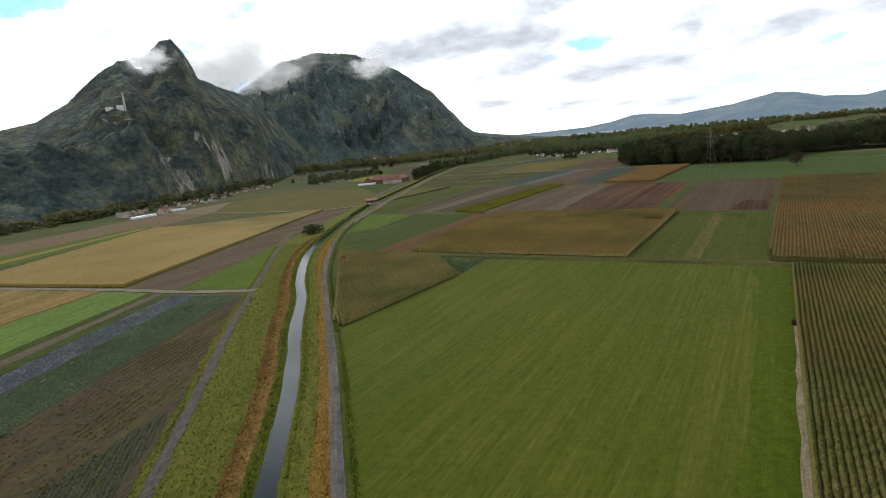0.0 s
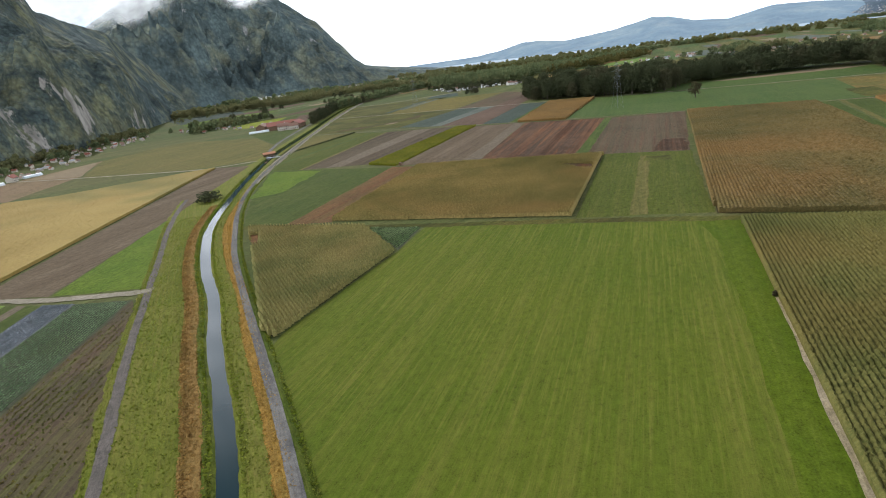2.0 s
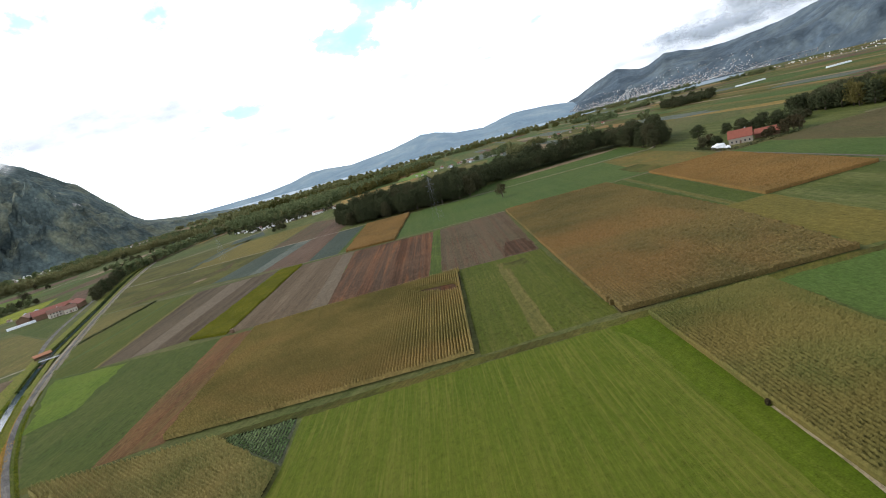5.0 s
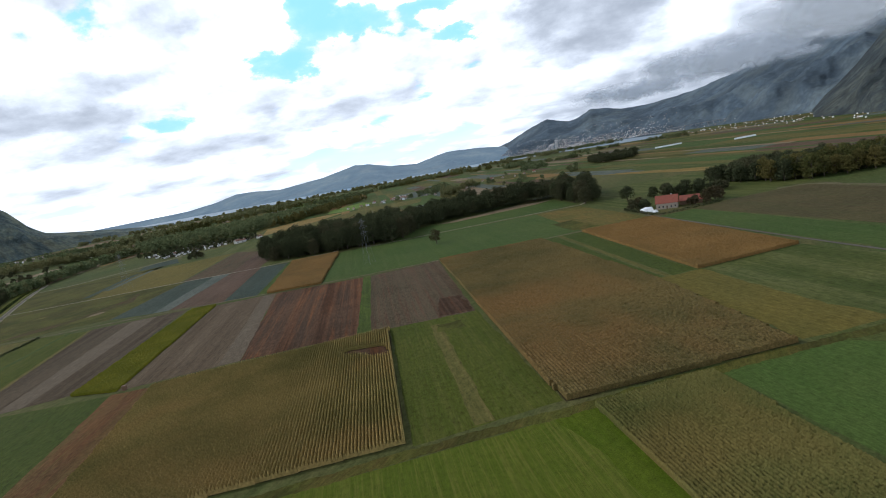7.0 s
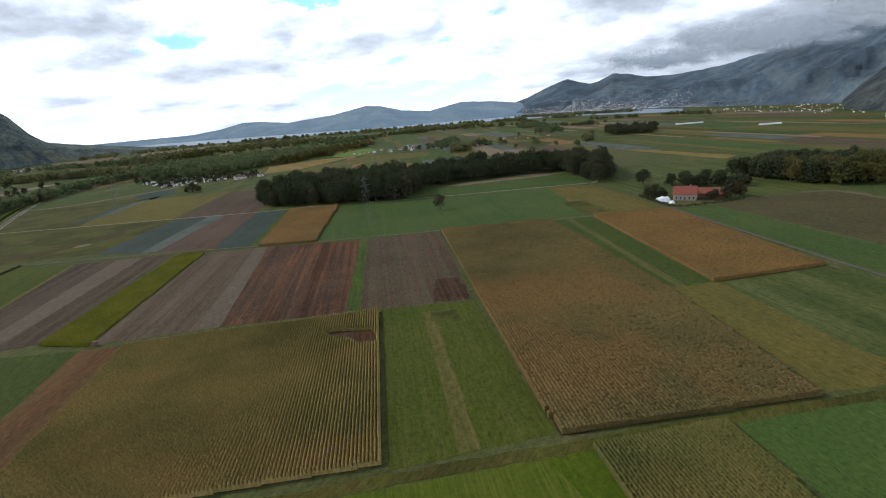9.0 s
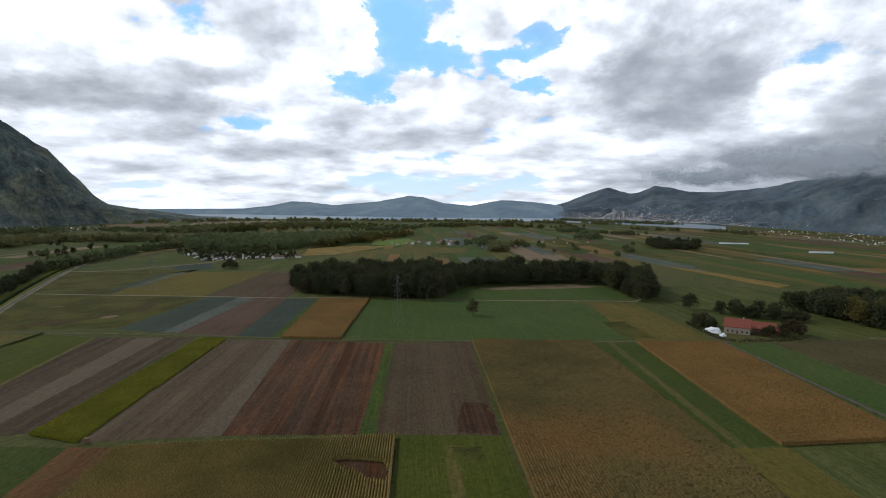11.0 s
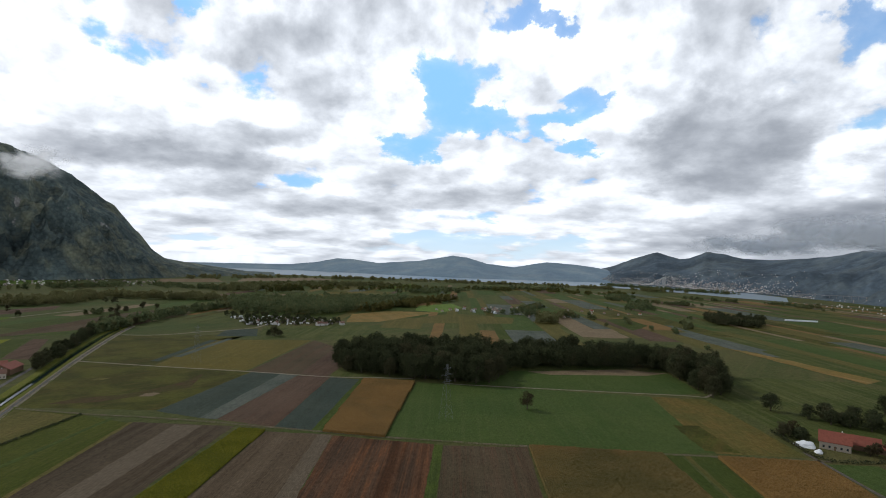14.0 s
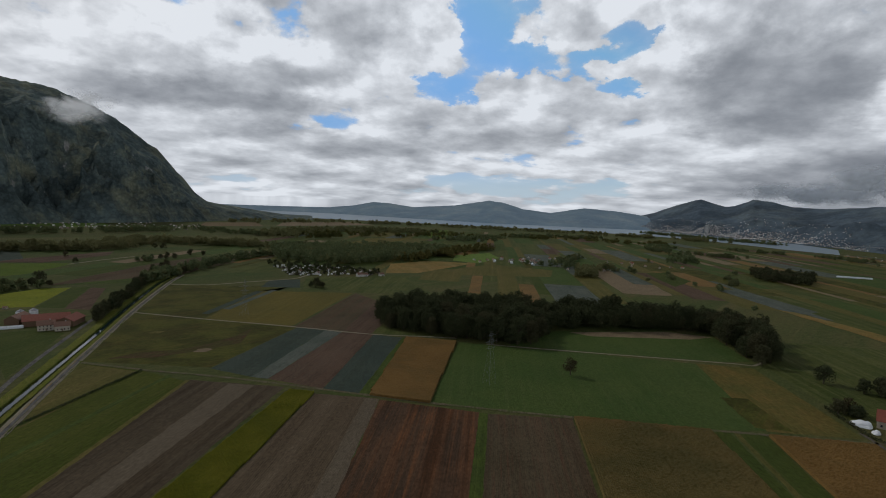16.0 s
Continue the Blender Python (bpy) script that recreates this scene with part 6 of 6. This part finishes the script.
def tunnel(length, width, height, label):
    """A foil greenhouse: an arched skin over hoops, closed at the ends."""
    root = tagged(new("greenhouse"), label, "greenhouse")
    bm = bmesh.new()
    rings = []
    for x in np.linspace(-length / 2, length / 2, 9):
        rings.append([bm.verts.new((x, -math.cos(a) * width / 2, max(0, math.sin(a)) ** 0.8 * height)) for a in np.linspace(0, math.pi, 13)])
    for a, b in zip(rings, rings[1:]):
        for i in range(12):
            bm.faces.new((a[i], b[i], b[i + 1], a[i + 1]))
    bm.faces.new(rings[0])
    bm.faces.new(rings[-1][::-1])
    part("cover", bm, FOIL, root)
    for x in np.linspace(-length / 2 + 0.1, length / 2 - 0.1, 7):
        bm = bmesh.new()
        pts = [(x, -math.cos(a) * (width / 2 + 0.05), max(0, math.sin(a)) ** 0.8 * (height + 0.05)) for a in np.linspace(0, math.pi, 10)]
        for p, q in zip(pts, pts[1:]):
            limb(bm, p, q, 0.06, 0.06, 4)
        part("hoop", bm, STEEL, root)
    return root


at(tunnel(26, 5, 2.6, "long white foil greenhouse beside a barn"), -140, 620, 0.05, 12, 0.8)
at(tunnel(32, 6, 3, "long white foil greenhouse below the mountain"), -305, 450, 0.05, 62, 0.7)
at(tunnel(20, 6, 3, "white foil greenhouse near the village"), -296, 490, 0.05, 60, 0.7)


def silo(radius, height, label):
    root = tagged(new("silo"), label, "silo")
    bm = bmesh.new()
    limb(bm, (0, 0, -0.3), (0, 0, height), radius, radius, 20)
    part("tank", bm, WHITE, root)
    bm = bmesh.new()
    limb(bm, (0, 0, height), (0, 0, height + radius * 0.6), radius * 1.03, radius * 0.1, 20)
    part("lid", bm, TILE_GREY, root)
    return root


at(silo(3.2, 5, "white round slurry tank beside the barns"), -143, 662, 0)
at(silo(3.2, 5, "white round slurry tank beside the barns"), -135, 666, 0)


def canal_hut():
    """A small open shed on posts by the canal bridge."""
    root = tagged(new("field_shed"), "small open wooden shed with a rusty orange roof", "shed")
    for x in (-3.6, 3.6):
        for y in (-2.2, 2.2):
            solid("post", (x - 0.1, x + 0.1, y - 0.1, y + 0.1, -0.3, 2.6), WOOD, root)
    solid("back_wall", (-3.6, 3.6, 2.1, 2.25, 0, 2.5), WOOD, root)
    bm = bmesh.new()
    gable_roof(bm, 7.6, 4.8, 2.55, 0.9, 0.5, 0.12)
    part("roof", bm, paint("rusty orange roof sheets", (0.36, 0.15, 0.07), 0.8, 0.4), root)
    return root


at(canal_hut(), -90.5, 408, 0.1, 20)


def bridge():
    root = tagged(new("footbridge"), "flat concrete bridge across the canal", "bridge")
    solid("deck", (-4.6, 4.6, -1.4, 1.4, 0.55, 0.85), TILE_GREY, root)
    for y in (-1.35, 1.35):
        solid("rail", (-4.6, 4.6, y - 0.04, y + 0.04, 1.7, 1.78), STEEL, root)
        for x in (-4.4, -2.2, 0, 2.2, 4.4):
            solid("post", (x - 0.04, x + 0.04, y - 0.04, y + 0.04, 0.8, 1.72), STEEL, root)
    return root


at(bridge(), -86.5, 399, 0.0, -8)

# the pump post at the corner of the mustard field
pump = tagged(new("pump_hut"), "small brown wooden pump box at a field corner", "hut")
solid("body", (-0.7, 0.7, -0.6, 0.6, -0.1, 1.6), WOOD, pump)
solid("lid", (-0.8, 0.8, -0.7, 0.7, 1.6, 1.72), WOOD, pump)
at(pump, -3.4, 300.6, 0.03, -28)


def pylon(height, label):
    """A lattice power pylon: four tapering legs, braces and three cross arms."""
    root = tagged(new("power_pylon"), label, "pylon", "power pylons")

    def at_height(f, sx, sy):
        w = 2.6 * (1 - f) ** 1.2 + 0.45
        return (sx * w, sy * w, f * height)

    steps = [0, 0.14, 0.28, 0.42, 0.55, 0.68, 0.8, 0.9, 1.0]
    for sx, sy in ((1, 1), (1, -1), (-1, -1), (-1, 1)):
        bm = bmesh.new()
        for a, b in zip(steps, steps[1:]):
            limb(bm, at_height(a, sx, sy), at_height(b, sx, sy), 0.04, 0.04, 4)
        part("leg", bm, STEEL, root)
    corners = [(1, 1), (1, -1), (-1, -1), (-1, 1)]
    for (ax, ay), (bx, by) in zip(corners, corners[1:] + corners[:1]):
        bm = bmesh.new()
        for a, b in zip(steps, steps[1:]):
            limb(bm, at_height(a, ax, ay), at_height(b, bx, by), 0.015, 0.015, 4)
            limb(bm, at_height(a, bx, by), at_height(b, ax, ay), 0.015, 0.015, 4)
        part("brace", bm, STEEL, root)
    for f, reach in ((0.68, 4.2), (0.8, 5.2), (0.92, 3.6)):
        bm = bmesh.new()
        for s in (1, -1):
            limb(bm, (s * 0.4, 0.3, f * height), (s * reach, 0, f * height + 0.2), 0.05, 0.03, 4)
            limb(bm, (s * 0.4, -0.3, f * height), (s * reach, 0, f * height + 0.2), 0.05, 0.03, 4)
            limb(bm, (s * 0.4, 0, f * height + 1.3), (s * reach, 0, f * height + 0.2), 0.06, 0.05, 4)
        part("cross_arm", bm, STEEL, root)
    return root


first = at(pylon(33, "tall grey lattice power pylon standing in a field"), 163, 411, 0, 20)
for x, y in ((30, 640),):
    copy_thing(first, pose(x, y, 0, 0, 0, 25))

# ---- the camp site ----
def caravan_shell():
    m, n = material("caravan shells, white to brown")
    pick = n.add("ShaderNodeObjectInfo").outputs["Random"]
    colour = n.mix(n.ramp(pick, 0.35, 0.5), (0.72, 0.72, 0.70), (0.30, 0.27, 0.24))
    colour = n.mix(n.ramp(pick, 0.7, 0.8), colour, (0.12, 0.09, 0.075))
    finish(n, colour, 0.5)
    return m


CARAVAN = caravan_shell()


def caravan():
    root = tagged(new("caravan"), "touring caravan or cabin on a camp site", "caravan", "caravans of the camp site")
    bm = bmesh.new()
    box(bm, -2.7, 2.7, -1.1, 1.1, 0.45, 2.6)
    bmesh.ops.bevel(bm, geom=bm.edges[:], offset=0.22, segments=2, affect="EDGES")
    part("body", bm, CARAVAN, root)
    solid("window", (-1.6, 1.6, -1.13, -1.08, 1.4, 2.1), GLASS_DARK, root)
    for y in (-1.0, 1.0):
        bm = bmesh.new()
        limb(bm, (0, y - 0.1, 0.35), (0, y + 0.1, 0.35), 0.35, 0.35, 12)
        part("wheel", bm, RUBBER, root)
    return root


van = at(caravan(), 110, 900)
cr = np.random.default_rng(71)
camp = [(95, 895), (130, 888), (215, 888), (245, 905), (215, 960), (170, 1010), (110, 1060), (80, 1050), (95, 960)]
for x, y in scatter(camp, 10.5, cr)[:130]:
    copy_thing(van, pose(x, y, 0.05, 0, 0, cr.choice([20, 110, 65])) @ Matrix.Scale(cr.uniform(0.7, 1.0), 4))
woods("camp_trees", scatter(camp, 15, cr), LEAF, "dark garden trees between the caravans", 8, 4, 72, 120, 0.8)
camp_house = at(house(11, 8, 4.5, 3, PLASTER_WHITE, TILE_BROWN, "small house at the camp site's entrance", "houses of the camp site"), 196, 880, 0.05, 20, 0.8)
for x, y, a in ((205, 884, 10), (140, 905, 60), (120, 930, 30), (160, 940, 100), (230, 885, 20)):
    copy_thing(camp_house, pose(x, y, 0.05, 0, 0, a) @ Matrix.Scale(0.8, 4))

# ---- the village under the mountain ----
kinds = [house(12, 9, 5.4, 3.6, PLASTER, TILE_BROWN, "village house with a brown tiled roof", "village houses"),
         house(14, 10, 5.8, 4, PLASTER, TILE_RED, "cream village house with a red tiled roof", "village houses"),
         house(10, 9, 5.2, 3.4, PLASTER_GREY, TILE_BROWN, "grey-brown village house with a brown tiled roof", "village houses"),
         house(16, 9, 4.6, 3, PLASTER, TILE_GREY, "long village house with a grey roof", "village houses")]
vr = np.random.default_rng(81)
spots = [(-312 + vr.uniform(-34, 30) - 0.03 * y, y + vr.uniform(-6, 6)) for y in np.arange(470, 800, 2.6)]
spots += [(-282 + 8 * i + vr.uniform(-8, 8), 790 - 5.5 * i + vr.uniform(-12, 12)) for i in range(15)] + [(-218 + vr.uniform(-26, 18), 765 + vr.uniform(-45, 50)) for i in range(18)]
used = []
for x, y in spots:
    if all(math.hypot(x - a, y - b) > 8.5 for a, b in used):
        used.append((x, y))
place(kinds, used, vr, 0.46, 0.62)
north = [(600 + vr.normal(0, 55), 1085 + vr.normal(0, 30)) for i in range(32)] + [(640 + vr.uniform(-40, 60), 960 + vr.uniform(-40, 40)) for i in range(8)] + [(800 + vr.uniform(-60, 120), 1010 + vr.uniform(-60, 60)) for i in range(10)]
for x, y in north:
    copy_thing(kinds[int(vr.integers(4))], pose(x, y, 0.1, 0, 0, vr.uniform(0, 180)) @ Matrix.Scale(0.75, 4))
for x, y, a, n in ((520, 1075, 60, 26), (545, 1050, 62, 22), (575, 1020, 60, 24), (1180, 790, -40, 60), (1090, 575, -35, 40)):
    at(tunnel(n, 6, 3, "long white foil greenhouse in the fields"), x, y, 0.1, a)

# ---- the lakeside town and the works on the mountain ----
bpy.context.view_layer.update()


def surface(ob, x, y):
    hit, where, _, _ = ob.ray_cast(Vector((x, y, 3000)), Vector((0, 0, -1)))
    return where.z if hit else 0.0


def town(name, spots, label, grow, seed):
    """Far houses as one mesh of small gabled blocks that stand on the slope."""
    r = np.random.default_rng(seed)
    verts, faces = [], []
    for x, y, z in spots:
        lx, ly, h = r.uniform(3.5, 8) * grow, r.uniform(3, 5) * grow, r.uniform(4, 8) * grow
        a = r.uniform(0, math.pi)
        c, s, b = math.cos(a), math.sin(a), len(verts)
        for px, py, pz in ((-lx, -ly, -8), (lx, -ly, -8), (lx, ly, -8), (-lx, ly, -8), (-lx, -ly, h), (lx, -ly, h), (lx, ly, h), (-lx, ly, h), (-lx, 0, h + ly * 0.6), (lx, 0, h + ly * 0.6)):
            verts.append((x + px * c - py * s, y + px * s + py * c, z + pz))
        faces += [tuple(b + i for i in f) for f in ((0, 1, 5, 4), (1, 2, 6, 9, 5), (2, 3, 7, 6), (3, 0, 4, 8, 7), (4, 5, 9, 8), (6, 7, 8, 9))]
    return mesh_object(name, verts, faces, TOWN, label, "town", "stuff")


def town_material():
    m, n = material("far pale houses")
    pick = n.add("ShaderNodeNewGeometry").outputs["Random Per Island"]
    colour = n.mix(n.ramp(pick, 0.25, 0.6), (0.80, 0.78, 0.74), (0.30, 0.24, 0.20))
    finish(n, colour, 0.8)
    return m


TOWN = town_material()
lr = np.random.default_rng(91)
spots = []
while len(spots) < 3000:
    az = -49.5 + lr.normal(0, 4.2) if lr.random() < 0.7 else lr.uniform(-60, -40)
    foot = float(np.interp(az, [-66, -56, -48, -43, -40], [2300, 3000, 3500, 3900, 3950]))
    r = foot + 15 + (430 if lr.random() < 0.35 else 150) * lr.random() ** 2.2
    x, y = HUB[0] - r * math.sin(radians(az)), HUB[1] + r * math.cos(radians(az))
    spots.append((x, y, surface(mountain_town, x, y)))
town("town", spots, "dense pale lakeside town climbing a mountainside", 0.29, 92)
spots = []
while len(spots) < 200:
    az, r = lr.uniform(-74, -56), lr.uniform(1150, 2300)
    if r < 1200 + 60 * (az + 74):
        continue
    spots.append((HUB[0] - r * math.sin(radians(az)), HUB[1] + r * math.cos(radians(az)), 0.2))
town("town", spots, "low houses and sheds at the valley's edge", 0.27, 93)
spots = [(HUB[0] - r * math.sin(radians(a)), HUB[1] + r * math.cos(radians(a)), 0.2) for a, r in zip(lr.uniform(1, 17, 150), lr.uniform(1780, 2180, 150))]
town("town", spots, "small pale houses of a village below the mountain", 0.4, 94)
tower = tagged(new("tower_block"), "tall white tower block by the lake", "tower")
solid("body", (-14, 14, -9, 9, -5, 62), PLASTER_WHITE, tower)
for k in range(12):
    solid("window_band", (-14.1, 14.1, -9.1, 9.1, 3 + k * 4.8, 4.6 + k * 4.8), GLASS_DARK, tower)
at(tower, 2480, 2290, 0, 40)


def viaduct():
    root = tagged(new("viaduct"), "long pale motorway viaduct on slender piers", "bridge")
    solid("deck", (-150, 150, -4, 4, 18, 20), TILE_GREY, root)
    for x in range(-144, 145, 24):
        solid("pier", (x - 1.2, x + 1.2, -1, 1, -30, 18), TILE_GREY, root)
    return root


at(viaduct(), 2420, 1370, 0, -62)


def works():
    """The power works on a shoulder of the mountain."""
    root = tagged(new("power_works"), "pale power works with a tall chimney on the mountainside", "power works")
    bm = bmesh.new()
    limb(bm, (0, 0, -20), (0, 0, 43), 2.6, 1.7, 16)
    part("chimney", bm, CONCRETE, root, "tall tapering concrete chimney")
    solid("boiler_house", (-20, -3, -6, 6, -4, 10), PLASTER_WHITE, root)
    solid("roof", (-20.5, -2.5, -6.5, 6.5, 10, 10.8), TILE_GREY, root)
    bm = bmesh.new()
    bmesh.ops.create_icosphere(bm, subdivisions=4, radius=1.0)
    for v in bm.verts:
        k = 1 + 0.22 * noise.noise(v.co * 2.2) + 0.08 * noise.noise(v.co * 7)
        v.co = Vector((-20 + v.co.x * 50 * k, v.co.y * 36 * k, -32 + v.co.z * 30 * k))
    part("terrace", bm, MOUNT_NEAR, root, "overgrown rock terrace")
    solid("hall", (-46, -28, -5, 5, -4, 6), PLASTER_WHITE, root)
    solid("hall_roof", (-46.5, -27.5, -5.5, 5.5, 6, 6.7), TILE_GREY, root)
    return root


az = radians(36.2)
best = next(q for q in range(700, 2400, 5) if surface(mountain_crag, HUB[0] - q * math.sin(az), HUB[1] + q * math.cos(az)) > 36 + 0.1 * q)
wx, wy = HUB[0] - best * math.sin(az), HUB[1] + best * math.cos(az)
at(works(), wx, wy, surface(mountain_crag, wx, wy) + 6.5, 34, 0.5)


# ---- clouds on the mountains ----
def cloud_material(name, colour, length, height, detail=6.0, fill=0.0):
    """Mist that thins out towards its edges in torn wisps."""
    m, n = material(name)
    co = n.add("ShaderNodeTexCoord").outputs["Object"]
    reach = n.vmath("LENGTH", n.vmath("MULTIPLY", co, (1 / length, 0.0, 1 / height)).outputs[0]).outputs["Value"]
    torn = n.noise(n.vmath("MULTIPLY", co, (0.55, 1.0, 1.0)).outputs[0], 1.3 / height, detail, 0.52, 0.3)
    body = n.math("SUBTRACT", n.math("MULTIPLY", torn, 1.7), n.math("ADD", 0.42 - fill, n.math("MULTIPLY", reach, 0.70)))
    thick = n.math("MULTIPLY", n.ramp(body, -0.10, 0.55), n.math("SUBTRACT", 1.0, n.ramp(reach, 0.6, 1.0)))
    white = n.add("ShaderNodeBsdfDiffuse", Color=(*colour, 1))
    through_light = n.add("ShaderNodeBsdfTranslucent", Color=(*colour, 1))
    both = n.add("ShaderNodeMixShader", Fac=0.5)
    n.link(white.outputs[0], both.inputs[1])
    n.link(through_light.outputs[0], both.inputs[2])
    out = n.add("ShaderNodeMixShader", Fac=n.math("MULTIPLY", thick, 0.97))
    n.link(n.add("ShaderNodeBsdfTransparent").outputs[0], out.inputs[1])
    n.link(both.outputs[0], out.inputs[2])
    n.add("ShaderNodeOutputMaterial", Surface=out.outputs[0])
    return m


def cloud(az, r, z, length, height, colour, label, seed, sheets=2, tilt=0.0, detail=4.0, fill=0.0):
    """A bank of mist in a few gently bent layers, one behind the other."""
    rr = np.random.default_rng(seed)
    verts, faces = [], []
    for k in range(sheets):
        base, y = len(verts), (k - (sheets - 1) / 2) * min(40.0, height * 0.4)
        for i in range(17):
            for j in range(9):
                x, h = (i / 8 - 1) * length, (j / 4 - 1) * height
                verts.append((x, y + 14 * noise.noise((x / length * 1.5, h / height, seed + k)), h))
        faces += [(base + i * 9 + j, base + (i + 1) * 9 + j, base + (i + 1) * 9 + j + 1, base + i * 9 + j + 1) for i in range(16) for j in range(8)]
    ob = mesh_object("cloud", verts, faces, cloud_material("cloud mist", colour, length, height, detail, fill), label, "cloud", "stuff", smooth=True)
    ob.matrix_basis = pose(HUB[0] - r * math.sin(radians(az)), HUB[1] + r * math.cos(radians(az)), z, 0, tilt, az)
    return ob


MIST, RAIN = (0.97, 0.97, 0.97), (0.78, 0.81, 0.85)
cloud(24.5, 2150, 395, 330, 150, MIST, "white cloud lying in the saddle of the mountains", 1, fill=0.12)
cloud(33.0, 890, 203, 50, 30, MIST, "white wisp of cloud on the rock summit", 2)
cloud(10.8, 2330, 392, 145, 78, MIST, "white wisp of cloud on the mountain shoulder", 3)
cloud(-56.5, 2900, 232, 380, 60, RAIN, "grey cloud resting on the mountains above the lake", 4, detail=3.0, fill=0.16)
cloud(-65.0, 2500, 262, 460, 85, RAIN, "grey cloud resting on the mountains above the lake", 5, detail=3.0, fill=0.20)
cloud(-74.5, 1500, 250, 330, 95, RAIN, "grey cloud hanging on the dark mountain flank", 7, detail=3.0, fill=0.14)
